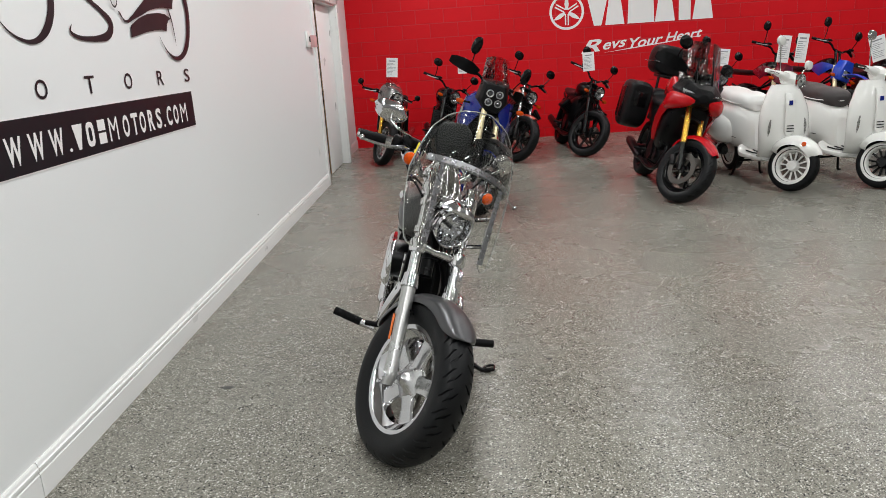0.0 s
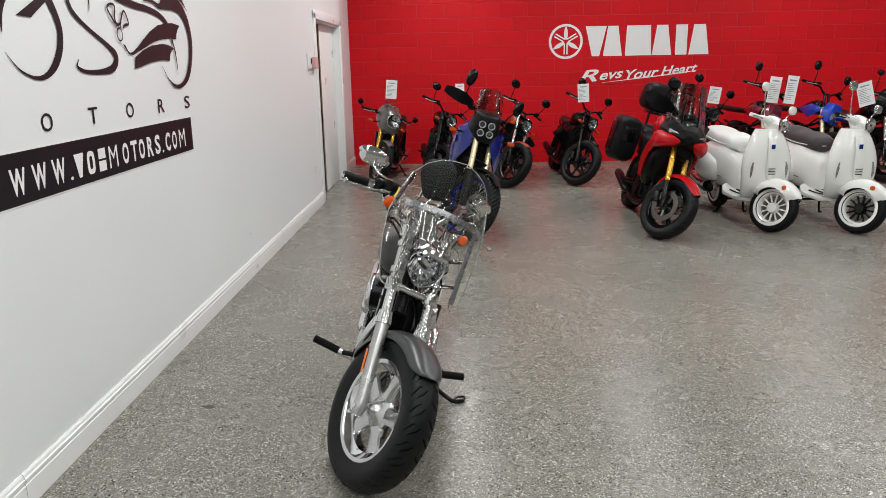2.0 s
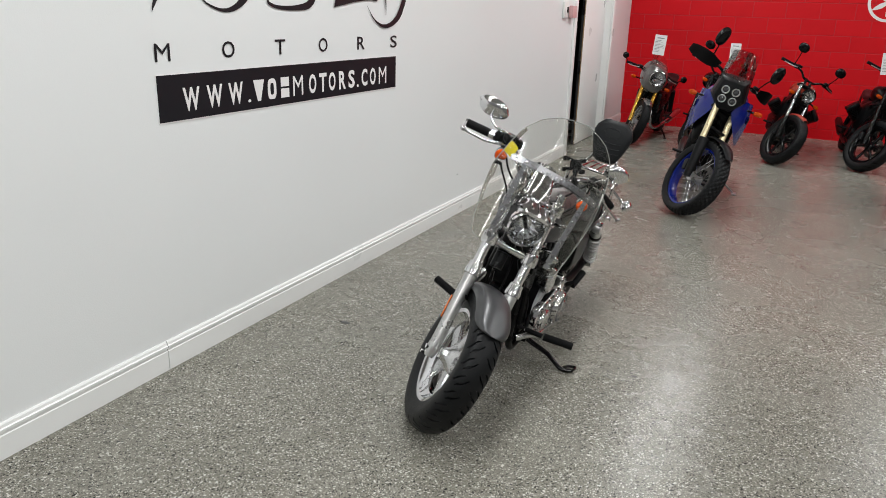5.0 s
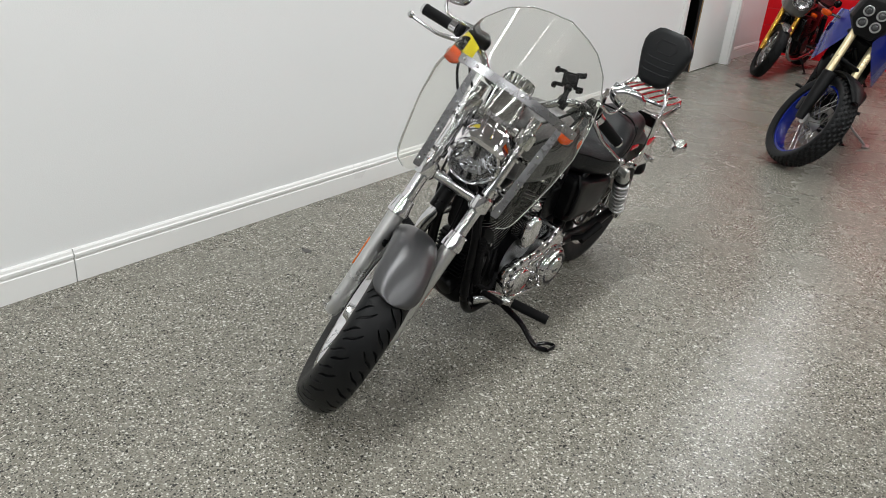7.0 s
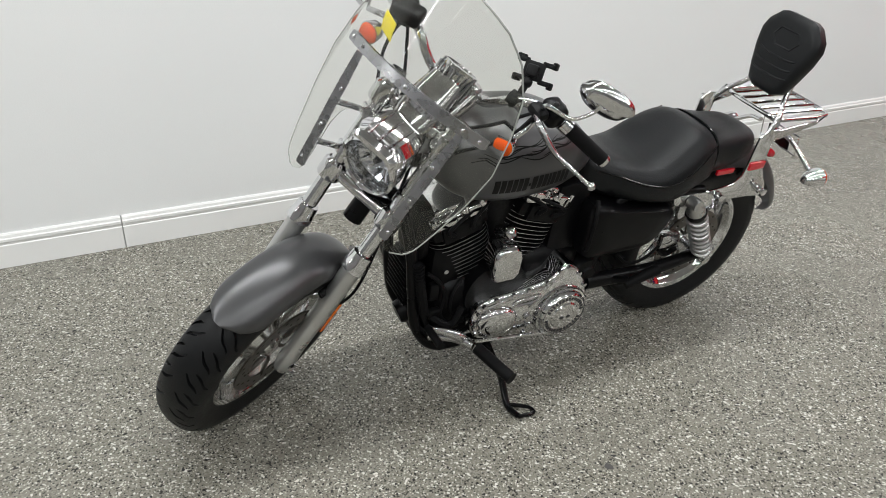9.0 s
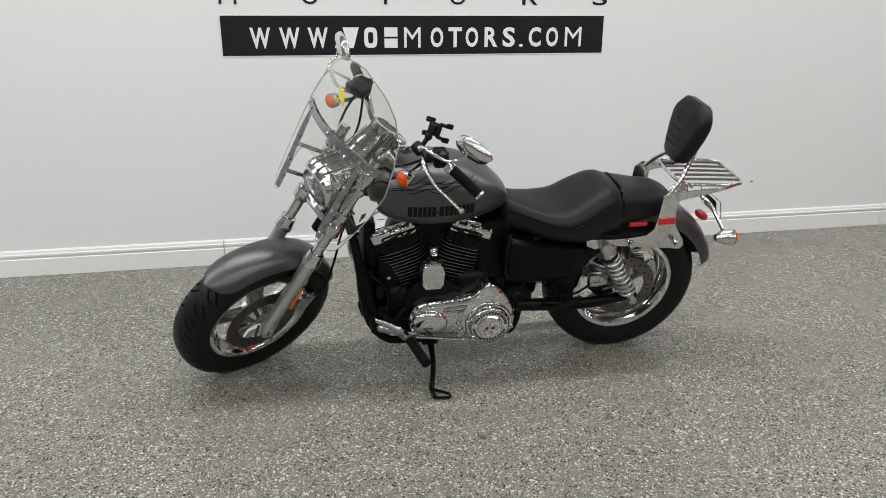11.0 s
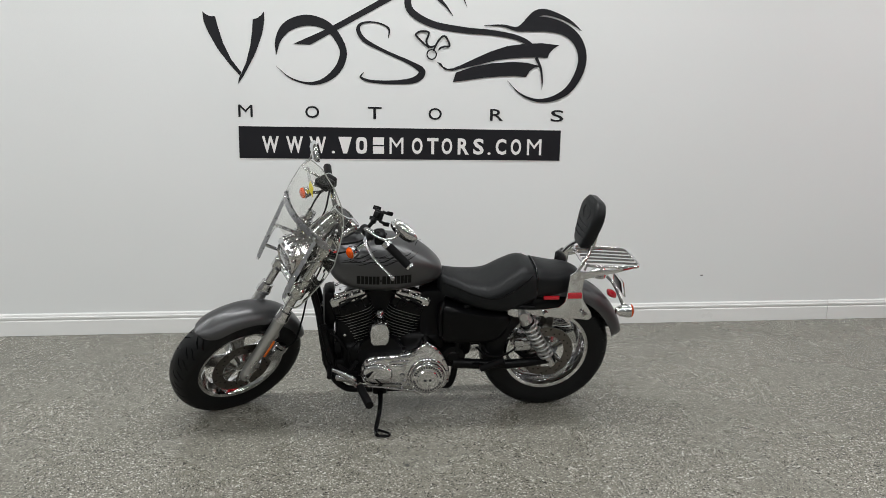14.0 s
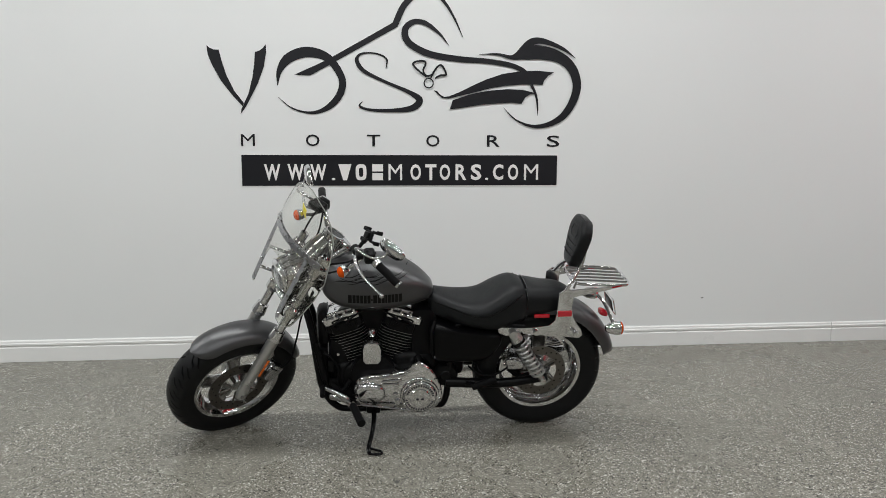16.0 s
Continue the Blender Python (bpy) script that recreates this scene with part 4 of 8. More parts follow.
# front mudguard
def guard(bm, centre, r, half, a0, a1, drop, steps=22, n=11, thick=0.004, end_round=0.35, blunt=False):
    """A mudguard bent round a wheel: angles in degrees from straight ahead, upward."""
    for off, flip in ((0.0, False), (-thick, True)):
        grid = []
        for i in range(steps + 1):
            u = i / steps
            a = radians(a0 + (a1 - a0) * u)
            e = min(u, 1 - u) / end_round
            wdt = half * (0.16 + 0.84 * math.sqrt(max(0.0, 1 - max(0.0, 1 - e) ** 2))) if blunt else half * (1 - 0.55 * max(0, 1 - e) ** 2.2)
            row = []
            for k in range(n):
                t = -1 + 2 * k / (n - 1)
                dip = drop * (abs(t) ** 2.4) * ((wdt / half) ** 1.6 if blunt else 1.0)
                rr = r + off - dip
                row.append(centre + V(rr * math.cos(a), wdt * math.sin(t * 1.35) / math.sin(1.35), rr * math.sin(a)))
            grid.append(row)
        if off == 0.0:
            outer = grid
        else:
            inner = grid
    vo = [[bm.verts.new(p) for p in r2] for r2 in outer]
    vi = [[bm.verts.new(p) for p in r2] for r2 in inner]
    for i in range(steps):
        for k in range(n - 1):
            bm.faces.new((vo[i][k], vo[i][k + 1], vo[i + 1][k + 1], vo[i + 1][k]))
            bm.faces.new((vi[i][k], vi[i + 1][k], vi[i + 1][k + 1], vi[i][k + 1]))
        for k in (0, n - 1):
            bm.faces.new((vo[i][k], vo[i + 1][k], vi[i + 1][k], vi[i][k]))
    for i in (0, steps):
        for k in range(n - 1):
            bm.faces.new((vo[i][k], vo[i][k + 1], vi[i][k + 1], vi[i][k]))
    return bm


bm = bmesh.new()
guard(bm, AXLE, 0.340, 0.079, 57, 173, 0.045, steps=40, n=15, end_round=0.14, blunt=True)
fender = steer("front_mudguard", bm, M_CHARCOAL, label="matt charcoal front mudguard")
bm = bmesh.new()
for sy in (1, -1):
    tube(bm, [fk(0.225, 0.055, 0.085 * sy), fk(0.26, 0.03, 0.080 * sy)], 0.014, 8, smooth=False)
    tube(bm, [fk(0.20, -0.01, 0.085 * sy), fk(0.26, 0.03, 0.080 * sy), fk(0.22, 0.10, 0.083 * sy)], 0.010, 8, smooth=False, flat=0.4)
part("mudguard_bracket", bm, M_SATIN, fender)
# front calliper and hose
bm = bmesh.new()
block(bm, (0, 0, 0), (0.06, 0.045, 0.10), 0.014, Matrix.Translation(fk(0.10, -0.065, 0.075)) @ Matrix.Rotation(-RAKE - 0.2, 4, "Y"))
block(bm, (0, 0, 0), (0.05, 0.03, 0.07), 0.01, Matrix.Translation(fk(0.10, -0.045, 0.092)) @ Matrix.Rotation(-RAKE - 0.2, 4, "Y"))
cal = steer("front_calliper", bm, M_CHROME_WORN, label="polished brake calliper")
bm = bmesh.new()
tube(bm, [fk(0.13, -0.08, 0.09), fk(0.20, -0.10, 0.10), fk(0.33, -0.07, 0.09), fk(0.45, -0.04, 0.07), fk(0.60, -0.05, 0.03)], 0.0045, 8)
part("brake_hose", bm, M_RUBBER, cal)

# headlamp
HL = fk(0.594, 0.116, 0)
HM = TURNED @ along(HL, HL + V(1, 0, -0.04)) @ Matrix.Scale(0.93, 4)
bm = bmesh.new()
lathe(bm, [(0.0, -0.105), (0.035, -0.10), (0.066, -0.075), (0.080, -0.03), (0.083, 0.0), (0.087, 0.008), (0.087, 0.022), (0.080, 0.028), (0.075, 0.020), (0.078, 0.010), (0.070, -0.03), (0.03, -0.06), (0.0, -0.062)], None, 48)
head = part("headlamp", bm, M_CHROME, cruiser, "round chrome headlamp", HM)
bm = bmesh.new()
lathe(bm, [(0.0, 0.034), (0.03, 0.032), (0.06, 0.027), (0.0775, 0.020), (0.0775, 0.016), (0.06, 0.023), (0.03, 0.028), (0.0, 0.030)], None, 40)
g = part("lens", bm, M_LENS, head, "clear glass lens")
g.visible_shadow = False
bm = bmesh.new()
lathe(bm, [(0.0, -0.056), (0.03, -0.054), (0.055, -0.038), (0.069, -0.022), (0.0755, 0.008), (0.0765, 0.008), (0.0765, 0.012), (0.0745, 0.012), (0.067, -0.019), (0.053, -0.035), (0.03, -0.050), (0.0, -0.052)], None, 22)
part("reflector_bowl", bm, M_REFLECT, head, angle=6)
bm = bmesh.new()
tube(bm, [V(0, -0.050, 0), V(0, -0.02, 0), V(0, -0.008, 0)], [0.009, 0.011, 0.008], 16, smooth=False)
part("bulb_shield", bm, M_GREY, head)
bm = bmesh.new()
for k in range(16):
    a = 2 * math.pi * k / 16
    c, s = math.cos(a), math.sin(a)
    block(bm, (0, 0, 0), (0.030, 0.004, 0.010), 0.001, Matrix.Translation((0.055 * c, -0.022 - 0.01 * (k % 2), 0.055 * s)) @ Matrix.Rotation(-a, 4, "Y") @ Matrix.Rotation(0.5, 4, "Z"))
part("reflector_facet", bm, M_REFLECT, head)
# chrome visor over the headlamp and the clamp cover behind
bm = bmesh.new()
rings = []
for s, n, w, h in ((0.640, 0.178, 0.058, 0.006), (0.646, 0.172, 0.068, 0.016), (0.664, 0.145, 0.076, 0.025), (0.690, 0.095, 0.074, 0.030), (0.705, 0.055, 0.056, 0.026)):
    c = fk(s, n, 0)
    rings.append([c + V(0, y, 0) + (AX_A * 0.95 + AX_N * 0.3) * z for y, z in ((-w, -h), (w, -h), (w * 0.96, h * 0.1), (w * 0.62, h), (-w * 0.62, h), (-w * 0.96, h * 0.1))])
skin(bm, rings)
bmesh.ops.bevel(bm, geom=[e for e in bm.edges if e.calc_face_angle(0) > 0.25], offset=0.004, segments=2, profile=0.5, affect="EDGES")
vis = steer("headlamp_visor", bm, M_CHROME, label="faceted chrome headlamp visor", angle=25)
bm = bmesh.new()
rings = []
for s, n, w, h in ((0.700, 0.075, 0.046, 0.018), (0.735, 0.060, 0.058, 0.026), (0.790, 0.042, 0.052, 0.026), (0.845, 0.020, 0.046, 0.024)):
    rings.append([fk(s, n, 0) + V(0, y, 0) + (AX_N * 0.9 + AX_A * 0.4) * z for y, z in oval(w, h, 16, 3.6)])
skin(bm, rings)
part("riser_cover", bm, M_CHROME, vis, "chrome cover ahead of the risers")
bm = bmesh.new()
for dy in (-0.03, 0.0, 0.03):
    tube(bm, [fk(0.666, 0.178, dy), fk(0.690, 0.152, dy * 1.1), fk(0.719, 0.105, dy * 1.1)], 0.003, 6)
part("rib", bm, M_CHROME, vis)

# instrument
SP = V(0.995, 0, 1.022)
bm = bmesh.new()
lathe(bm, [(0.0, -0.060), (0.030, -0.058), (0.044, -0.040), (0.047, 0.0), (0.050, 0.010), (0.050, 0.020), (0.043, 0.022), (0.041, 0.016), (0.0, 0.016)], None, 36)
sp = part("speedometer", bm, M_CHROME, cruiser, "chrome speedometer housing", TURNED @ along(SP, SP + V(-0.55, 0, 0.8)))
bm = bmesh.new()
lathe(bm, [(0.0, 0.017), (0.041, 0.017), (0.041, 0.0185), (0.0, 0.0185)], None, 30)
part("dial", bm, M_BLACK, sp)
bm = bmesh.new()
for k in range(14):
    a = math.pi * (k / 13 * 1.5 - 0.25)
    tube(bm, [V(0.049 * math.cos(a), -0.045, 0.049 * math.sin(a)), V(0.0525 * math.cos(a), 0.008, 0.0525 * math.sin(a))], 0.0025, 6, smooth=False)
part("flute", bm, M_CHROME, sp)
# risers and clamp
bm = bmesh.new()
for sy in (1, -1):
    tube(bm, [fk(0.72, 0.0, 0.045 * sy), fk(0.76, -0.008, 0.046 * sy), V(0.955, 0.047 * sy, 0.972)], [0.021, 0.019, 0.024], 16, 3)
block(bm, (0, 0, 0), (0.052, 0.12, 0.042), 0.014, Matrix.Translation(V(0.955, 0, 0.980)) @ Matrix.Rotation(-0.35, 4, "Y"))
steer("bar_riser", bm, M_CHROME, label="chrome handlebar risers")

# handlebar
def right_hand(p):
    """The right end of the bar sits a little lower and nearer."""
    return V(p[0], -p[1] * 0.935, p[2] - 0.034 * math.sin(math.pi * min(1.0, p[1] / 0.45)))


BAR = [(0.955, 0.0, 0.975), (0.955, 0.045, 0.975), (0.960, 0.085, 0.982), (0.968, 0.120, 1.018), (0.962, 0.155, 1.050), (0.945, 0.21, 1.066), (0.925, 0.28, 1.058), (0.880, 0.393, 1.014)]
bm = bmesh.new()
tube(bm, [right_hand(p) for p in BAR[:0:-1]] + BAR, 0.0127, 14, 5)
bar = steer("handlebar", bm, M_CHROME, label="chrome handlebar turned to the side")
for sy in (1, -1):
    f = (lambda p: V(*p)) if sy > 0 else right_hand
    a, b = f((0.924, 0.283, 1.057)), f((0.876, 0.402, 1.010))
    d = (b - a).normalized()
    bm = bmesh.new()
    tube(bm, [a, a + d * 0.004, a + d * 0.12, b], [0.015, 0.0185, 0.0185, 0.017], 18, smooth=False)
    gr = part("grip", bm, M_RUBBER, bar, "black rubber grip")
    bm = bmesh.new()
    tube(bm, [a - d * 0.012, a + d * 0.012], 0.0205, 18, smooth=False)
    tube(bm, [b - d * 0.004, b + d * 0.006], [0.0195, 0.017], 18, smooth=False)
    part("grip_ring", bm, M_CHROME, gr)
    # switch housing
    bm = bmesh.new()
    block(bm, (0, 0, 0), (0.050, 0.062, 0.058), 0.014, Matrix.Translation(a - d * 0.045 + V(0, 0, 0.002)) @ Matrix.Rotation(-0.36 * sy, 4, "Z"), 3)
    if sy < 0:
        block(bm, (0, 0, 0), (0.062, 0.082, 0.040), 0.012, Matrix.Translation(a - d * 0.085 + V(0.028, 0, 0.022)) @ Matrix.Rotation(0.3, 4, "Z"), 3)
    swb = part("switch_housing", bm, M_SATIN, bar, "black switch housing")
    bm = bmesh.new()
    for q in ((0.012, 0.0, 0.034), (-0.02, 0.01, 0.018), (-0.022, -0.012, -0.01)):
        ball(bm, a - d * 0.045 + V(*q), 0.008, 8)
    part("switch", bm, M_GREY, swb)
    # lever
    bm = bmesh.new()
    p0 = a - d * 0.065 + V(0.045, 0, -0.004)
    tube(bm, [p0, p0 + V(0.022, 0.03 * sy, 0.0), f((1.008, 0.315, 1.040)), f((0.992, 0.362, 1.022)), f((0.975, 0.412, 1.004)), f((0.973, 0.424, 1.003))], [0.010, 0.011, 0.0085, 0.0075, 0.0075, 0.010], 10, 5, flat=0.75)
    ball(bm, f((0.973, 0.426, 1.003)), 0.0115, 10)
    part("lever", bm, M_CHROME_WORN, bar, "polished hand lever")
    bm = bmesh.new()
    block(bm, (0, 0, 0), (0.036, 0.05, 0.026), 0.009, Matrix.Translation(a - d * 0.07 + V(0.03, 0, -0.002)) @ Matrix.Rotation(-0.36 * sy, 4, "Z"))
    part("lever_bracket", bm, M_PLASTIC, bar)
    # mirror
    mc = f((0.965, 0.355, 1.160)) if sy < 0 else f((0.880, 0.322, 1.150))
    bm = bmesh.new()
    root = a - d * 0.065 + V(0.030, 0, 0.014)
    tube(bm, [root, root + V(0.02, 0.015 * sy, 0.030), mc + V(0.075, -0.03 * sy, -0.045), mc + V(0.03, -0.004 * sy, -0.030), mc + V(0.018, 0, -0.004)], [0.0065, 0.006, 0.005, 0.0048, 0.006], 10, 6)
    st = part("mirror_stem", bm, M_CHROME, bar)
    mm = Matrix.Translation(mc) @ Matrix.Rotation(0.30 * sy, 4, "Z") @ Matrix.Rotation(0.15, 4, "Y") @ Matrix.Rotation(-0.12 * sy, 4, "X")
    bm = bmesh.new()
    rings = []
    for x, k in ((0.022, 0.25), (0.020, 0.6), (0.012, 0.88), (0.0, 1.0), (-0.008, 0.99), (-0.010, 0.95)):
        rings.append([V(x, (y + 0.010 * sy * (z > 0)), z) * 1.0 for y, z in oval(0.068 * k, 0.041 * k, 26, 2.2)])
    skin(bm, rings)
    mi = part("mirror", bm, M_CHROME, bar, "oval chrome mirror", mm)
    bm = bmesh.new()
    skin(bm, [[V(x, y, z) for y, z in oval(0.062, 0.036, 26, 2.2)] for x in (-0.0105, -0.0118)])
    part("mirror_glass", bm, M_CHROME, mi)
    # turn signal
    tcn = V(1.043, 0.210, 0.996) if sy > 0 else V(1.061, -0.221, 1.013)
    bm = bmesh.new()
    tube(bm, [f((0.945, 0.222, 1.066)), f((0.995, 0.224, 1.038)), tcn], 0.008, 10, 4)
    ts = part("turn_signal", bm, M_CHROME, bar, "round orange turn signal")
    bm = bmesh.new()
    lathe(bm, [(0.0, -0.028), (0.014, -0.026), (0.024, -0.012), (0.0265, 0.004), (0.0265, 0.010), (0.0, 0.010)], along(tcn, tcn + V(1, 0.05 * sy, 0)), 24)
    part("bowl", bm, M_CHROME, ts)
    bm = bmesh.new()
    lathe(bm, [(0.0258, 0.0102), (0.0255, 0.018), (0.020, 0.026), (0.010, 0.030), (0.0, 0.031), (0.0, 0.010)], along(tcn, tcn + V(1, 0.05 * sy, 0)), 24)
    part("lens", bm, M_ORANGE, ts, "orange plastic lens")
    bm = bmesh.new()
    lathe(bm, [(0.0260, 0.008), (0.0282, 0.009), (0.0282, 0.013), (0.0255, 0.0145)], along(tcn, tcn + V(1, 0.05 * sy, 0)), 24, loop=True)
    part("trim_ring", bm, M_CHROME, ts)
    # cables
    bm = bmesh.new()
    tube(bm, [a - d * 0.07 + V(0.03, 0, -0.01), f((1.04, 0.20, 1.00)), f((1.13, 0.12, 0.92)), f((1.17, 0.07, 0.80)), f((1.12, 0.05, 0.70))], 0.0045, 8)
    tube(bm, [a - d * 0.075 + V(0.0, 0, -0.02), f((1.00, 0.15, 0.985)), f((1.06, 0.09, 0.94)), f((1.06, 0.05, 0.85))], 0.0045, 8)
    part("cable", bm, M_RUBBER, bar)
# phone holder on the left bar
bm = bmesh.new()
c0 = V(0.945, 0.150, 1.048)
tube(bm, [c0 + V(0.012, -0.016, -0.004), c0 + V(0.012, 0.016, -0.004)], 0.021, 14, smooth=False)
tube(bm, [c0, c0 + V(-0.022, -0.004, 0.022)], 0.009, 10, smooth=False)
ball(bm, c0 + V(-0.030, -0.006, 0.028), 0.014, 12)
holder = part("phone_holder", bm, M_PLASTIC, bar, "empty black phone holder clamp")
pm = Matrix.Translation(V(0.887, 0.137, 1.094)) @ Matrix.Rotation(-0.55, 4, "Y") @ Matrix.Rotation(0.35, 4, "X")
bm = bmesh.new()
block(bm, (0, 0, 0), (0.014, 0.052, 0.046), 0.004, pm)
block(bm, (0.012, 0, 0), (0.018, 0.030, 0.030), 0.006, pm)
for z in (-0.012, 0.0, 0.012):
    block(bm, (-0.008, 0, z), (0.004, 0.040, 0.005), 0.0015, pm)
part("cradle", bm, M_PLASTIC, holder)
for sy, up in ((1, 0.022), (-1, 0.022), (1, -0.022), (-1, -0.022)):
    bm = bmesh.new()
    block(bm, (0.0, 0.032 * sy, up), (0.010, 0.030, 0.012), 0.003, pm)
    block(bm, (-0.016, 0.046 * sy, up * 1.12), (0.034, 0.010, 0.018), 0.004, pm)
    block(bm, (-0.032, 0.041 * sy, up * 1.12), (0.008, 0.014, 0.018), 0.003, pm)
    part("jaw", bm, M_RUBBER, holder)
# yellow tag on the right switch housing
bm = bmesh.new()
skin(bm, [[V(1.052 + x, -0.170 - 0.012 * k, 1.068 - z + 0.006 * k) for x, z in ((0.0, 0.0), (0.004, 0.026), (0.001, 0.054), (-0.001, 0.054), (0.002, 0.026), (-0.002, 0.0))] for k in range(4)])
part("tag", bm, M_YELLOW, bar, "yellow paper key tag")

# windscreen
def shield_half(s):
    """Half width of the screen at a height along the fork."""
    pts = [(0.455, 0.166), (0.460, 0.184), (0.474, 0.202), (0.50, 0.213), (0.56, 0.226), (0.66, 0.244), (0.76, 0.252), (0.86, 0.236), (0.94, 0.212), (1.00, 0.168), (1.04, 0.105), (1.06, 0.0)]
    for (a, wa), (b, wb) in zip(pts, pts[1:]):
        if s <= b:
            return wa + (wb - wa) * max(0, (s - a) / (b - a))
    return 0.0


def shield_cut(s):
    """Half width of the cut-out that clears the headlamp and fork."""
    pts = [(0.455, 0.160), (0.460, 0.145), (0.474, 0.131), (0.52, 0.126), (0.62, 0.124), (0.665, 0.112), (0.695, 0.080), (0.708, 0.0)]
    for (a, wa), (b, wb) in zip(pts, pts[1:]):
        if s <= b:
            return wa + (wb - wa) * max(0, (s - a) / (b - a))
    return 0.0


def shield_n(y, s):
    return 0.222 - 1.55 * y * y + 0.115 * (s - 0.81) - 0.10 * max(0, s - 0.85)


bm = bmesh.new()
def sheet(bm, lo, hi, rows, cols, sgn):
    """One side of the screen between its inner and outer edges, with thickness."""
    lay = []
    for off in (0.0, -0.0035):
        grid = []
        for i in range(rows + 1):
            s = lo + (hi - lo) * i / rows
            a, b = shield_cut(s), shield_half(s)
            grid.append([bm.verts.new(fk(s, shield_n(a + (b - a) * k / cols, s) + off, sgn * (a + (b - a) * k / cols))) for k in range(cols + 1)])
        lay.append(grid)
    o, n2 = lay
    for i in range(rows):
        for k in range(cols):
            bm.faces.new((o[i][k], o[i][k + 1], o[i + 1][k + 1], o[i + 1][k]))
            bm.faces.new((n2[i][k], n2[i + 1][k], n2[i + 1][k + 1], n2[i][k + 1]))
        for k, inner in ((cols, False), (0, True)):
            s = lo + (hi - lo) * (i + 0.5) / rows
            if inner and shield_cut(s) <= 0:
                continue
            bm.faces.new((o[i][k], o[i + 1][k], n2[i + 1][k], n2[i][k]))
    for i in (0, rows):
        for k in range(cols):
            bm.faces.new((o[i][k], o[i][k + 1], n2[i][k + 1], n2[i][k]))


for sg in (1, -1):
    sheet(bm, 0.456, 1.0595, 48, 10, sg)
bmesh.ops.remove_doubles(bm, verts=bm.verts, dist=0.0008)
shield = steer("windscreen", bm, M_SHIELD, label="clear acrylic windscreen with cut-outs for the headlamp", angle=60)
shield.visible_shadow = False
bm = bmesh.new()
rim_s = [0.456 + (1.0595 - 0.456) * k / 48 for k in range(49)]
for loop_pts in ([(q, shield_half(q)) for q in rim_s] + [(q, -shield_half(q)) for q in rim_s[::-1]],):
    tube(bm, [fk(q, shield_n(y, q) - 0.0018, y) for q, y in loop_pts], 0.0022, 6, smooth=False)
part("polished_edge", bm, M_EDGE, shield, "grey polished acrylic edge")
def strip(pts, wide, out, thick=0.004):
    """A flat metal strip bent along the screen through (s, y) points."""
    bm = bmesh.new()
    rings = []
    for k, (s, y) in enumerate(pts):
        a, b = pts[max(k - 1, 0)], pts[min(k + 1, len(pts) - 1)]
        d = Vector((b[0] - a[0], b[1] - a[1])).normalized()
        q = wide * (0.72 if k in (0, len(pts) - 1) else 1.0)
        rings.append([fk(s - d[1] * w, shield_n(y, s) + out + n, y + d[0] * w) for w, n in ((-q, 0), (q, 0), (q, -thick), (-q, -thick))])
    skin(bm, rings)
    return bm


for out, lb in ((0.0075, "brushed steel cross brace"), (-0.0055, "inner cross brace")):
    part("cross_brace", strip([(0.812, -0.208), (0.812, -0.203)] + [(0.812, -0.190 + 0.038 * k) for k in range(11)] + [(0.812, 0.203), (0.812, 0.208)], 0.0125, out), M_BRUSHED, shield, lb)
for sy in (1, -1):
    part("side_brace", strip([(0.480, 0.140 * sy), (0.486, 0.140 * sy), (0.56, 0.142 * sy), (0.64, 0.146 * sy), (0.72, 0.149 * sy), (0.797, 0.152 * sy)], 0.0125, 0.0045), M_BRUSHED, shield, "brushed steel upright brace")
    for s in (0.555, 0.67):
        bm = bmesh.new()
        tube(bm, [fk(s, shield_n(0.135, s) - 0.004, 0.138 * sy), fk(s, 0.075, 0.108 * sy)], 0.008, 8, smooth=False)
        tube(bm, [fk(s - 0.015, 0.060, 0.100 * sy), fk(s - 0.013, 0.060, 0.100 * sy), fk(s + 0.013, 0.060, 0.100 * sy), fk(s + 0.015, 0.060, 0.100 * sy)], [0.024, 0.028, 0.028, 0.024], 18, smooth=False)
        part("fork_clamp", bm, M_CHROME, shield, "chrome fork clamp")
bm = bmesh.new()
for s, y, out in [(0.812, yy, 0.0075) for yy in (-0.193, -0.152, 0.0, 0.152, 0.193)] + [(s, yy, 0.0045) for s in (0.700, 0.600, 0.503) for yy in (-0.144, 0.144)]:
    p = fk(s, shield_n(y, s) + out, y)
    d = (AX_N + V(0, 3.1 * y, 0)).normalized()
    tube(bm, [p, p + d * 0.002, p + d * 0.0036, p + d * 0.0042], [0.0056, 0.0054, 0.0036, 0.0012], 10, smooth=False)
part("screw", bm, M_CHROME_WORN, shield)

# ---- tank, seat and rear ----
from mathutils.bvhtree import BVHTree

TANK = [(1.062, 0.852, 0.035, 0.030), (1.055, 0.846, 0.082, 0.066), (1.037, 0.836, 0.118, 0.090), (1.0, 0.823, 0.145, 0.106), (0.94, 0.812, 0.162, 0.117), (0.85, 0.806, 0.169, 0.122), (0.75, 0.803, 0.161, 0.119), (0.68, 0.797, 0.144, 0.105), (0.61, 0.781, 0.110, 0.080), (0.56, 0.765, 0.076, 0.050), (0.540, 0.759, 0.050, 0.030), (0.533, 0.758, 0.02, 0.012)]


def tank_ring(x, zc, hw, hh):
    """A tank section: rounded over the top, fuller and flatter below the shoulder."""
    out = []
    for k in range(44):
        a = 2 * math.pi * k / 44
        c, s = math.cos(a), math.sin(a)
        e = 2.15 if s > 0 else 3.3
        out.append(V(x, hw * abs(c) ** (2 / e) * (1 if c >= 0 else -1), zc + 0.012 * (1 - abs(s)) + hh * abs(s) ** (2 / e) * (1 if s >= 0 else -1)))
    return out


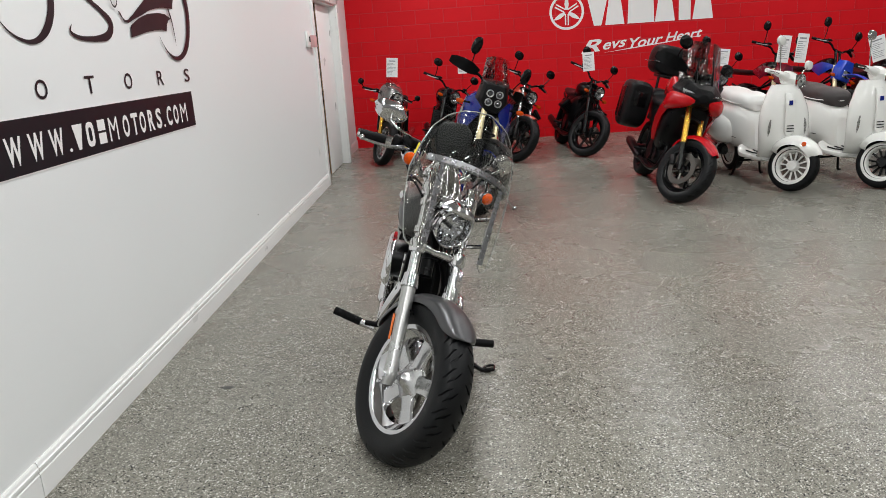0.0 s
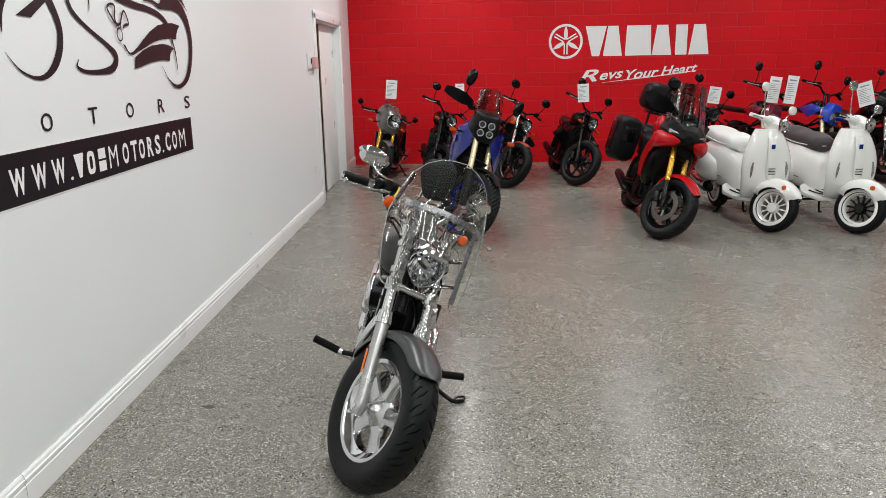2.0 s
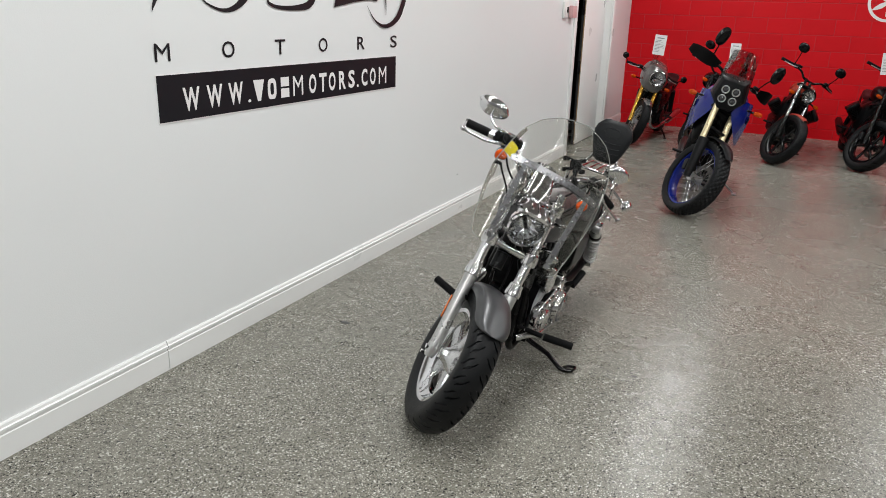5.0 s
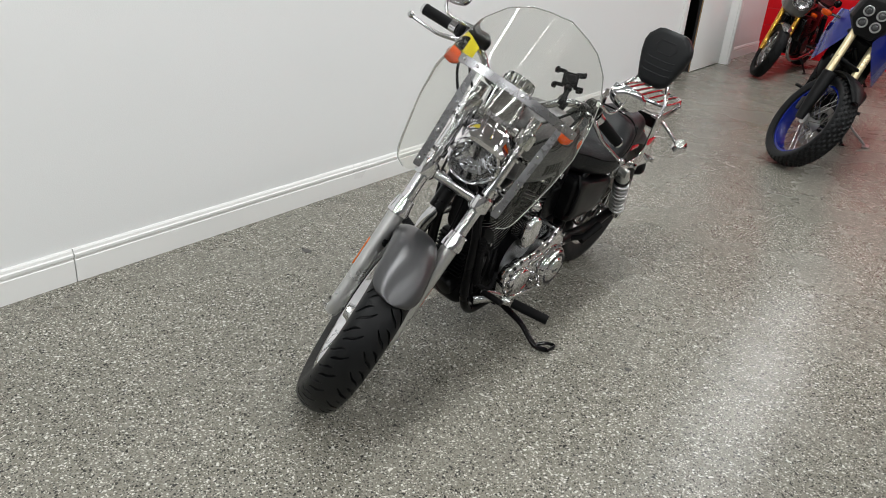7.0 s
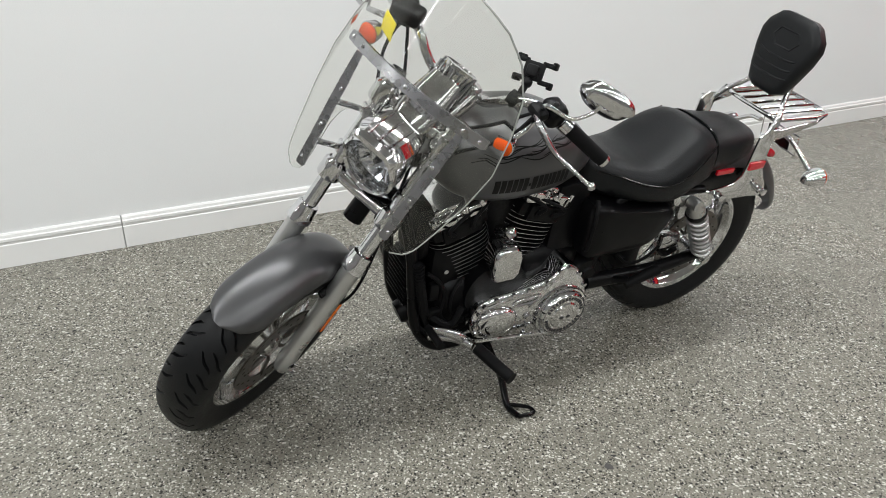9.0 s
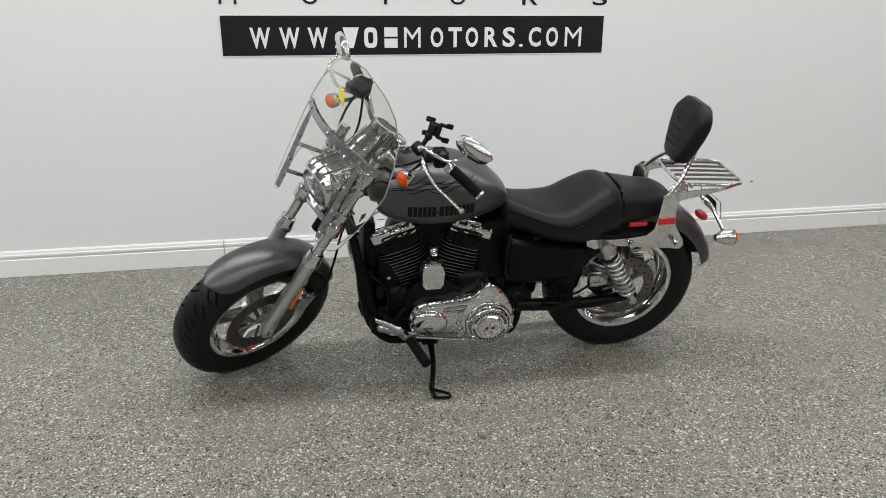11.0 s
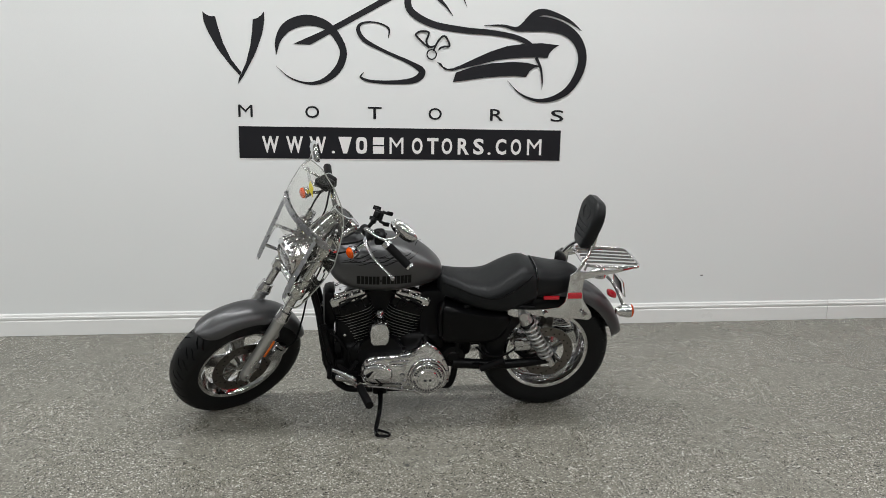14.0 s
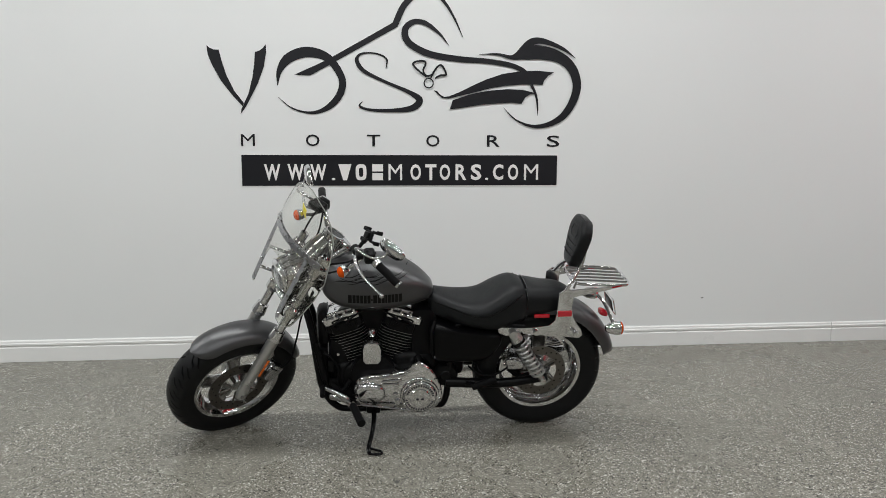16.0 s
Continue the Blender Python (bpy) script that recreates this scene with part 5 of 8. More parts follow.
def tank_y(x, z, lift=0.0012):
    """Where the tank's left flank lies at x and z."""
    hit = TANK_SKIN.ray_cast(Vector((x, 0.4, z)), Vector((0, -1, 0)))[0]
    if hit is not None:
        return hit.y + lift
    st = sorted(TANK)
    for a, b in zip(st, st[1:]):
        if a[0] <= x <= b[0]:
            k = (x - a[0]) / (b[0] - a[0])
            zc, w, h = (a[i] + (b[i] - a[i]) * k for i in (1, 2, 3))
            q = max(0.0, 1 - (abs(z - zc) / h) ** 2.5)
            return w * q ** (1 / 2.5) + lift
    return 0.0


bm = bmesh.new()
skin(bm, [tank_ring(*st) for st in curve(TANK, 5)])
TANK_SKIN = BVHTree.FromBMesh(bm)
tank = part("fuel_tank", bm, M_CHARCOAL, cruiser, "matt charcoal fuel tank with dark graphics")
for sy in (1, -1):
    x = 0.931
    for w in (0.022, 0.019, 0.019, 0.018, 0.018, 0.019, 0.010, 0.023, 0.019, 0.019, 0.012, 0.019, 0.018, 0.019, 0.020):
        bm = bmesh.new()
        z0, z1 = (0.768, 0.777) if w == 0.010 else (0.754, 0.796)
        xa, xb = x - w * 0.06, x - w * 0.80
        q = []
        for xx in (xa, xb):
            for k in range(4):
                zz = z0 + (z1 - z0) * k / 3 + (0.931 - xx) * -0.016
                q.append(bm.verts.new((xx, sy * tank_y(xx, zz), zz)))
        for k in range(3):
            bm.faces.new((q[k], q[k + 1], q[4 + k + 1], q[4 + k]))
        part("plain_bar", bm, M_GRAPHIC, tank)
        x -= w * 0.905
    # flame licks over the shoulder
    for k in range(16):
        bm = bmesh.new()
        x0 = 1.00 - 0.017 * k
        z0 = 0.852 + 0.008 * (k % 4)
        row = []
        for i in range(9):
            u = i / 8
            xx = x0 - 0.11 * u
            zz = z0 + 0.022 * u ** 2 - 0.020 * u * (k % 3) * 0.5 + 0.004 * math.sin(u * 6 + k)
            w = 0.0013 * math.sin(math.pi * min(1, u * 0.9 + 0.1)) + 0.0003
            row.append([bm.verts.new((xx, sy * tank_y(xx, zz + dz), zz + dz)) for dz in (-w, w)])
        for p, r2 in zip(row, row[1:]):
            bm.faces.new((p[0], p[1], r2[1], r2[0]))
        part("flame_lick", bm, M_GRAPHIC, tank)
bm = bmesh.new()
lathe(bm, [(0.0, 0.0), (0.034, 0.0), (0.036, 0.006), (0.030, 0.014), (0.012, 0.018), (0.0, 0.018)], along((0.90, -0.03, 0.920), (0.897, -0.035, 0.98)), 24)
part("filler_cap", bm, M_CHROME, tank, "chrome filler cap")

SEAT = [(0.556, 0.710, 0.050, 0.050), (0.535, 0.703, 0.080, 0.070), (0.47, 0.682, 0.110, 0.074), (0.39, 0.664, 0.143, 0.075), (0.31, 0.658, 0.162, 0.082), (0.235, 0.674, 0.164, 0.111), (0.165, 0.700, 0.151, 0.120), (0.110, 0.708, 0.136, 0.104), (0.088, 0.708, 0.121, 0.087)]
bm = bmesh.new()
body(bm, SEAT, 36, 3.0, 5)
for v in bm.verts:
    if v.co.z > 0.66:
        v.co.z += 0.35 * v.co.y ** 2 * max(0, min(1, (v.co.x - 0.1) / 0.2)) - 0.022
seat = part("saddle", bm, M_SEAT, cruiser, "black vinyl dished saddle")
bm = bmesh.new()
for sy in (1, -1):
    tube(bm, [(0.53, 0.079 * sy, 0.715), (0.46, 0.112 * sy, 0.700), (0.38, 0.148 * sy, 0.680), (0.30, 0.166 * sy, 0.672), (0.23, 0.167 * sy, 0.70), (0.165, 0.152 * sy, 0.74), (0.12, 0.132 * sy, 0.770)], 0.0022, 6)
part("seam", bm, M_BLACK, seat)
bm = bmesh.new()
body(bm, [(0.098, 0.706, 0.115, 0.075), (0.085, 0.706, 0.122, 0.082), (0.0, 0.700, 0.112, 0.074), (-0.07, 0.700, 0.098, 0.068), (-0.125, 0.692, 0.075, 0.055), (-0.150, 0.684, 0.035, 0.035)], 30, 2.9, 5)
pil = part("pillion_pad", bm, M_SEAT, cruiser, "black vinyl pillion pad")
bm = bmesh.new()
tube(bm, [(0.094, y, z + 0.704) for y, z in oval(0.124, 0.084, 28, 2.9)], 0.004, 6, smooth=False, loop=True)
part("seam", bm, M_BLACK, pil)

# rear mudguard
bm = bmesh.new()
guard(bm, V(0, 0, 0.325), 0.396, 0.106, 78, 168, 0.066, end_round=0.11)
part("rear_mudguard", bm, M_CHARCOAL, cruiser, "matt charcoal rear mudguard")
STRUT = [(0.232, 0.606), (0.226, 0.576), (0.19, 0.560), (0.12, 0.570), (0.05, 0.566), (-0.02, 0.552), (-0.10, 0.548), (-0.165, 0.540), (-0.182, 0.556), (-0.172, 0.585), (-0.150, 0.615), (-0.128, 0.650), (-0.118, 0.700), (-0.122, 0.755), (-0.300, 0.792), (-0.302, 0.806), (-0.115, 0.792), (-0.085, 0.798), (-0.052, 0.775), (-0.050, 0.735), (-0.048, 0.680), (-0.042, 0.636), (-0.015, 0.610), (0.05, 0.602), (0.12, 0.600)]
STANDING = Matrix(((1, 0, 0, 0), (0, 0, -1, 0), (0, 1, 0, 0), (0, 0, 0, 1)))
for sy in (1, -1):
    bm = bmesh.new()
    plate(bm, STRUT, 0.008, Matrix.Translation((0, 0.138 * sy, 0)) @ STANDING, 0.002)
    st = part("mudguard_strut", bm, M_CHROME, cruiser, "chrome mudguard strut")
    bm = bmesh.new()
    block(bm, (-0.085, 0.145 * sy, 0.672), (0.068, 0.008, 0.028), 0.003)
    block(bm, (0.018, 0.118 * sy, 0.650), (0.075, 0.010, 0.018), 0.003, Matrix.Rotation(0.0, 4, "Y"))
    part("reflector", bm, M_REDLENS, st, "red reflector")
    bm = bmesh.new()
    for x, z in ((0.05, 0.585), (-0.145, 0.572)):
        tube(bm, [(x, 0.140 * sy, z), (x, 0.150 * sy, z), (x, 0.158 * sy, z), (x, 0.170 * sy, z)], [0.013, 0.013, 0.009, 0.013], 14, smooth=False)
    part("bolt", bm, M_CHROME, st)
# shocks
for sy in (1, -1):
    a, b = V(0.160, 0.165 * sy, 0.582), V(-0.002, 0.150 * sy, 0.318)
    d = b - a
    bm = bmesh.new()
    tube(bm, [a + d * t for t in (-0.04, 0.02, 0.10, 0.16, 0.20, 0.90, 1.02)], [0.018, 0.024, 0.030, 0.032, 0.016, 0.014, 0.016], 16, smooth=False)
    tube(bm, [a + V(0, -0.02 * sy, 0), a + V(0, 0.02 * sy, 0)], 0.020, 16, smooth=False)
    tube(bm, [b + V(0, -0.02 * sy, 0), b + V(0, 0.02 * sy, 0)], 0.016, 16, smooth=False)
    sh = part("shock_absorber", bm, M_FORK, cruiser, "chrome coil shock absorber")
    fr = along(a, b)
    bm = bmesh.new()
    turns = 8.5
    tube(bm, [fr @ V(0.030 * math.cos(t), 0.055 + t / (2 * math.pi * turns) * 0.215, 0.030 * math.sin(t)) for t in [2 * math.pi * turns * k / 110 for k in range(111)]], 0.0062, 8, smooth=False)
    part("spring", bm, M_ALU, sh)
    bm = bmesh.new()
    tube(bm, [a + d * 0.13, a + d * 0.15, a + d * 0.19], [0.033, 0.035, 0.033], 16, smooth=False)
    part("spring_cup", bm, M_BLACK, sh)
    # swingarm
    bm = bmesh.new()
    tube(bm, [(0.47, 0.110 * sy, 0.300), (0.20, 0.120 * sy, 0.292), (-0.03, 0.120 * sy, 0.318)], [0.026, 0.024, 0.020], 12, 4)
    sa = part("swingarm", bm, M_SATIN, cruiser, "black swingarm")
    bm = bmesh.new()
    tube(bm, [(0, 0.05 * sy, 0.321), (0, 0.152 * sy, 0.321)], 0.014, 10, smooth=False)
    part("axle", bm, M_CHROME_WORN, sa)
# rear calliper
bm = bmesh.new()
block(bm, (0.125, 0.082, 0.375), (0.085, 0.045, 0.060), 0.014, Matrix())
block(bm, (0.150, 0.095, 0.395), (0.05, 0.03, 0.04), 0.01)
rc = part("rear_calliper", bm, M_CHROME_WORN, cruiser, "polished rear brake calliper")
bm = bmesh.new()
tube(bm, [(0.15, 0.09, 0.37), (0.22, 0.10, 0.33), (0.30, 0.11, 0.335), (0.36, 0.10, 0.38)], 0.005, 8)
tube(bm, [(0.16, 0.09, 0.35), (0.10, 0.075, 0.30), (0.05, 0.07, 0.31)], 0.010, 8)
part("brake_hose", bm, M_RUBBER, rc)
# sissy bar and pad
bm = bmesh.new()
tube(bm, [(-0.085, 0.136, 0.790), (-0.110, 0.130, 0.835), (-0.145, 0.100, 0.878), (-0.168, 0.088, 0.935), (-0.18, 0.070, 1.03), (-0.18, -0.020, 1.03), (-0.168, -0.040, 0.935), (-0.145, -0.055, 0.878), (-0.110, -0.088, 0.835), (-0.085, -0.112, 0.790)], 0.0085, 12, 5)
part("backrest_bar", bm, M_CHROME, cruiser, "chrome sissy bar")
PAD = [(-0.135, 0.040), (-0.118, 0.068), (-0.07, 0.086), (0.0, 0.106), (0.052, 0.113), (0.085, 0.104), (0.122, 0.072), (0.130, 0.050)]
bm = bmesh.new()
rings = []
outline = [(w, z) for z, w in PAD] + [(-w, z) for z, w in PAD[::-1]]
for x, k in ((0.030, 0.80), (0.026, 0.93), (0.016, 1.0), (-0.010, 1.0), (-0.022, 0.96), (-0.026, 0.88)):
    rings.append([V(x, y * k, z * k) for y, z in outline])
skin(bm, rings)
bmesh.ops.bevel(bm, geom=[e for e in bm.edges if e.calc_face_angle(0) > 0.9], offset=0.006, segments=2, profile=0.5, affect="EDGES")
PADM = Matrix.Translation((-0.150, 0.030, 0.998)) @ Matrix.Diagonal((1, 0.97, 0.90, 1)) @ Matrix.Rotation(radians(-12), 4, "Y")
pad = part("backrest_pad", bm, M_SEAT, cruiser, "black padded backrest with embossed panels", PADM)
bm = bmesh.new()
tube(bm, [V(0.029, y, z + 0.05) for y, z in ((-0.035, 0.028), (0.035, 0.028), (0.050, 0.0), (0.030, -0.030), (-0.030, -0.030), (-0.050, 0.0))], 0.0035, 6, smooth=False, loop=True)
for z in (-0.012, -0.045, -0.075):
    tube(bm, [V(0.029, -0.070, z + 0.008), V(0.031, -0.04, z), V(0.031, 0.04, z), V(0.029, 0.070, z + 0.008)], 0.0035, 6, 3)
part("stitched_panel", bm, M_SEAT, pad)
# luggage rack
bm = bmesh.new()
tube(bm, [(-0.135, 0.105, 0.814), (-0.20, 0.115, 0.809), (-0.34, 0.115, 0.802), (-0.395, 0.09, 0.798), (-0.405, 0.0, 0.797), (-0.395, -0.09, 0.798), (-0.34, -0.115, 0.802), (-0.20, -0.115, 0.809), (-0.135, -0.105, 0.814), (-0.125, 0.0, 0.815)], 0.007, 10, 4, loop=True)
rack = part("luggage_rack", bm, M_CHROME, cruiser, "chrome tubular luggage rack")
for k in range(5):
    bm = bmesh.new()
    y = -0.080 + 0.040 * k
    tube(bm, [(-0.135, y, 0.818), (-0.26, y, 0.812), (-0.39, y, 0.803)], 0.0055, 8, 3)
    part("rail", bm, M_CHROME, rack)
for sy in (1, -1):
    bm = bmesh.new()
    tube(bm, [(-0.12, 0.128 * sy, 0.795), (-0.135, 0.118 * sy, 0.827)], 0.007, 8, smooth=False)
    tube(bm, [(-0.30, 0.134 * sy, 0.798), (-0.36, 0.112 * sy, 0.800)], 0.007, 8, smooth=False)
    part("stay", bm, M_CHROME, rack)
# tail lamp, plate bracket and rear signals
bm = bmesh.new()
body(bm, [(-0.300, 0.615, 0.020, 0.013), (-0.312, 0.612, 0.026, 0.018), (-0.335, 0.604, 0.024, 0.016), (-0.342, 0.602, 0.012, 0.010)], 18, 2.6, 3)
tl = part("tail_lamp", bm, M_REDLENS, cruiser, "red tail lamp")
bm = bmesh.new()
block(bm, (0, 0, 0), (0.005, 0.10, 0.060), 0.002, Matrix.Translation((-0.345, 0, 0.665)) @ Matrix.Rotation(radians(14), 4, "Y"))
part("plate_bracket", bm, M_SATIN, tl, "bare number plate bracket")
bm = bmesh.new()
tube(bm, [V(-0.350 + 0.25 * (z - 0.66), y, z) for y, z in ((-0.080, 0.630), (0.080, 0.630), (0.080, 0.705), (-0.080, 0.705))], 0.003, 8, smooth=False, loop=True)
part("plate_frame", bm, M_CHROME, tl)
for sy in (1, -1):
    c = V(-0.325, 0.205 * sy, 0.622)
    bm = bmesh.new()
    tube(bm, [(-0.27, 0.04 * sy, 0.720), (-0.29, 0.10 * sy, 0.700), (-0.315, 0.195 * sy, 0.628)], 0.008, 10, 4)
    ts = part("rear_turn_signal", bm, M_CHROME, cruiser, "chrome rear turn signal with a red lens")
    bm = bmesh.new()
    lathe(bm, [(0.0, -0.060), (0.014, -0.055), (0.026, -0.035), (0.032, -0.010), (0.033, 0.012), (0.0, 0.012)], along(c, c + V(-1, 0, 0)), 22)
    part("bowl", bm, M_CHROME, ts)
    bm = bmesh.new()
    lathe(bm, [(0.0315, 0.0122), (0.030, 0.020), (0.018, 0.028), (0.0, 0.030), (0.0, 0.0122)], along(c, c + V(-1, 0, 0)), 22)
    part("lens", bm, M_ORANGE if sy > 0 else M_REDLENS, ts)

# ---- engine ----
bm = bmesh.new()
block(bm, (0.80, 0.0, 0.315), (0.42, 0.21, 0.20), 0.05, segs=3)
block(bm, (0.62, 0.0, 0.35), (0.24, 0.20, 0.22), 0.05, segs=3)
tube(bm, [(0.82, -0.11, 0.36), (0.82, 0.12, 0.36)], 0.105, 28, smooth=False)
eng = part("engine_case", bm, M_ENGINE, cruiser, "black V-twin engine case")
for nm, c, sz in (("gearbox", (0.455, 0.0, 0.42), (0.16, 0.15, 0.22)), ("engine_mount", (0.97, 0.0, 0.40), (0.12, 0.16, 0.26)), ("carburettor_body", (0.82, 0.0, 0.60), (0.20, 0.10, 0.24)), ("battery_tray", (0.575, 0.0, 0.53), (0.13, 0.17, 0.30)), ("horn_box", (1.055, 0.0, 0.575), (0.060, 0.130, 0.190))):
    bm = bmesh.new()
    block(bm, c, sz, 0.03, segs=2)
    part(nm, bm, M_ENGINE, eng)
bm = bmesh.new()
lathe(bm, [(0.0, -0.10), (0.058, -0.10), (0.062, -0.09), (0.062, 0.09), (0.054, 0.102), (0.030, 0.104), (0.024, 0.110), (0.0, 0.110)], Matrix.Translation((0.47, 0.01, 0.335)), 22)
part("sprocket_cover", bm, M_ENGINE, eng)
for base, top in (((0.885, 0.385), (0.964, 0.630)), ((0.755, 0.385), (0.674, 0.630))):
    b0, t0 = V(base[0], 0, base[1]), V(top[0], 0, top[1])
    up = (t0 - b0).normalized()
    fr = along(b0, t0, (0, 1, 0))
    bm = bmesh.new()
    tube(bm, [b0, t0], 0.062, 20, smooth=False)
    cyl = part("cylinder", bm, M_ENGINE, cruiser, "black finned cylinder")
    bm = bmesh.new()
    for k in range(15):
        u = 0.012 + 0.0145 * k
        w = 0.070 + 0.026 * min(1, k / 7)
        rings = [[fr @ V(x, u + dy, z) for x, z in oval(w, 0.082, 24, 3.4)] for dy in (0, 0.004)]
        skin(bm, rings)
    part("fin", bm, M_ENGINE, cyl)
    bm = bmesh.new()
    for k in range(15):
        u = 0.0132 + 0.0145 * k
        w = 0.070 + 0.026 * min(1, k / 7) + 0.0006
        rings = [[fr @ V(x, u + dy, z) for x, z in oval(w, 0.0826, 24, 3.4)] for dy in (0, 0.0014)]
        skin(bm, rings)
    part("fin_edge", bm, M_ALU, cyl, "bare machined fin edges")
    bm = bmesh.new()
    block(bm, (0, 0.225, 0), (0.176, 0.050, 0.165), 0.014, fr)
    for z in (-0.085, 0.085):
        block(bm, (0, 0.222, z), (0.12, 0.05, 0.02), 0.006, fr)
    hd = part("cylinder_head", bm, M_ENGINE, cruiser, "black cylinder head")
    bm = bmesh.new()
    block(bm, (-0.046, 0.268, 0), (0.082, 0.042, 0.182), 0.010, fr, 3)
    block(bm, (0.046, 0.268, 0), (0.082, 0.042, 0.182), 0.010, fr, 3)
    block(bm, (0, 0.264, 0), (0.14, 0.030, 0.172), 0.008, fr, 3)
    block(bm, (0, 0.292, 0.0), (0.130, 0.022, 0.14), 0.009, fr, 3)
    rk = part("rocker_cover", bm, M_CHROME, cruiser, "chrome rocker cover")
    bm = bmesh.new()
    for x in (-0.07, -0.024, 0.024, 0.07):
        for z in (-0.088, 0.088):
            tube(bm, [fr @ V(x, 0.276, z), fr @ V(x, 0.298, z)], 0.0065, 8, smooth=False)
    part("bolt", bm, M_CHROME, rk)
    bm = bmesh.new()
    for x in (-0.03, 0.03):
        tube(bm, [fr @ V(x, 0.225, 0.078), fr @ V(x, 0.225, 0.100)], 0.011, 8, smooth=False)
        tube(bm, [fr @ V(x, 0.225, 0.10), fr @ V(x * 1.2, 0.26, 0.108), V(0.82, 0.05, 0.70)], 0.0055, 8)
    part("plug_lead", bm, M_RUBBER, hd)
    bm = bmesh.new()
    for x in (-0.035, 0.035):
        tube(bm, [V(b0.x + x * 0.5, -0.125, 0.36), fr @ V(x, 0.235, -0.105)], 0.0115, 12, smooth=False)
    part("pushrod_tube", bm, M_CHROME, cyl)
# horn cover between the cylinders
bm = bmesh.new()
rings = []
for y, k in ((0.090, 0.86), (0.135, 1.0), (0.150, 0.98), (0.160, 0.86), (0.163, 0.5)):
    rings.append([V(0.825 + x * 1.06 * k, y, 0.492 + z * k) for x, z in ((-0.046, 0.020), (-0.036, 0.050), (-0.018, 0.060), (0.018, 0.060), (0.036, 0.050), (0.046, 0.020), (0.044, -0.045), (0.030, -0.064), (-0.030, -0.064), (-0.044, -0.045))])
skin(bm, rings)
bmesh.ops.bevel(bm, geom=[e for e in bm.edges if e.calc_face_angle(0) > 0.5], offset=0.004, segments=2, profile=0.5, affect="EDGES")
hc = part("horn_cover", bm, M_CHROME, cruiser, "chrome horn cover")
bm = bmesh.new()
tube(bm, [(0.824, 0.080, 0.560), (0.824, 0.126, 0.590), (0.824, 0.148, 0.582)], [0.018, 0.022, 0.012], 14, 4)
part("horn_bracket", bm, M_CHROME, hc)
# primary cover
PRIM = [(0.914, 0.296), (0.906, 0.330), (0.890, 0.357), (0.851, 0.374), (0.790, 0.379), (0.735, 0.384), (0.668, 0.400), (0.628, 0.434), (0.596, 0.442), (0.549, 0.407), (0.513, 0.350), (0.492, 0.286), (0.492, 0.232), (0.524, 0.187), (0.593, 0.172), (0.717, 0.196), (0.860, 0.212), (0.905, 0.248)]
bm = bmesh.new()
sm = curve(PRIM, 3, True)
cx, cz = 0.70, 0.295
rings = [[V(cx + (p[0] - cx) * k, y, cz + (p[1] - cz) * k) for p in sm] for y, k in ((0.085, 1.0), (0.150, 1.0), (0.158, 0.985), (0.164, 0.94), (0.166, 0.90))]
skin(bm, rings)
prim = part("primary_cover", bm, M_CHROME, cruiser, "chrome primary cover")
bm = bmesh.new()
rings = [[V(0.832 + x * k, y, 0.290 + z * k + (x * k) * 0.10) for x, z in oval(0.069, 0.050, 28, 2.4)] for y, k in ((0.150, 1.0), (0.172, 1.0), (0.180, 0.94), (0.186, 0.80), (0.188, 0.4))]
skin(bm, rings)
part("oval_boss", bm, M_CHROME, prim)
bm = bmesh.new()
DC = along((0.599, 0.150, 0.268), (0.599, 0.25, 0.268))
lathe(bm, [(0.0, 0.0), (0.092, 0.0), (0.094, 0.020), (0.090, 0.030), (0.084, 0.030), (0.082, 0.040), (0.076, 0.046), (0.050, 0.047), (0.046, 0.052), (0.0, 0.053)], DC, 48)
derby = part("clutch_cover", bm, M_CHROME, prim, "round chrome clutch cover with dark emblem")
bm = bmesh.new()
for k in range(34):
    a = 2 * math.pi * k / 34
    if k % 17 in (0, 1):
        continue
    c, s = math.cos(a), math.sin(a)
    block(bm, (0, 0, 0), (0.011, 0.001, 0.007), 0.0, DC @ Matrix.Translation((0.064 * c, 0.0472, 0.064 * s)) @ Matrix.Rotation(-a, 4, "Y"))
part("plain_bar", bm, M_VINYL, derby)
bm = bmesh.new()
lathe(bm, [(0.0745, 0.0462), (0.0765, 0.0462), (0.0765, 0.0468), (0.0745, 0.0468)], DC, 40, loop=True)
for dx in (-0.012, 0.012):
    rings = [[DC @ V(dx + x, y, -0.004 + z) for x, z in oval(0.008, 0.006, 12, 2)] for y in (0.0528, 0.0536)]
    skin(bm, rings)
part("plain_emblem", bm, M_VINYL, derby)
bm = bmesh.new()
for p in sm[::3]:
    bolt(bm, (cx + (p[0] - cx) * 0.955, 0.160, cz + (p[1] - cz) * 0.945), (0, 1, 0), 0.0075, 0.010)
for x, z in ((0.712, 0.318), (0.716, 0.268), (0.706, 0.232)):
    tube(bm, [(x, 0.150, z), (x, 0.176, z)], 0.013, 14, smooth=False)
part("cover_bolt", bm, M_CHROME_WORN, prim)
bm = bmesh.new()
tube(bm, [(0.69, 0.167, 0.350), (0.72, 0.168, 0.352), (0.77, 0.168, 0.346), (0.775, 0.168, 0.332), (0.73, 0.168, 0.330), (0.70, 0.167, 0.334)], 0.006, 8, loop=True)
tube(bm, [(0.888, 0.163, 0.345), (0.80, 0.166, 0.366), (0.690, 0.166, 0.376), (0.645, 0.166, 0.398)], 0.006, 8)
part("cover_rib", bm, M_CHROME, prim)
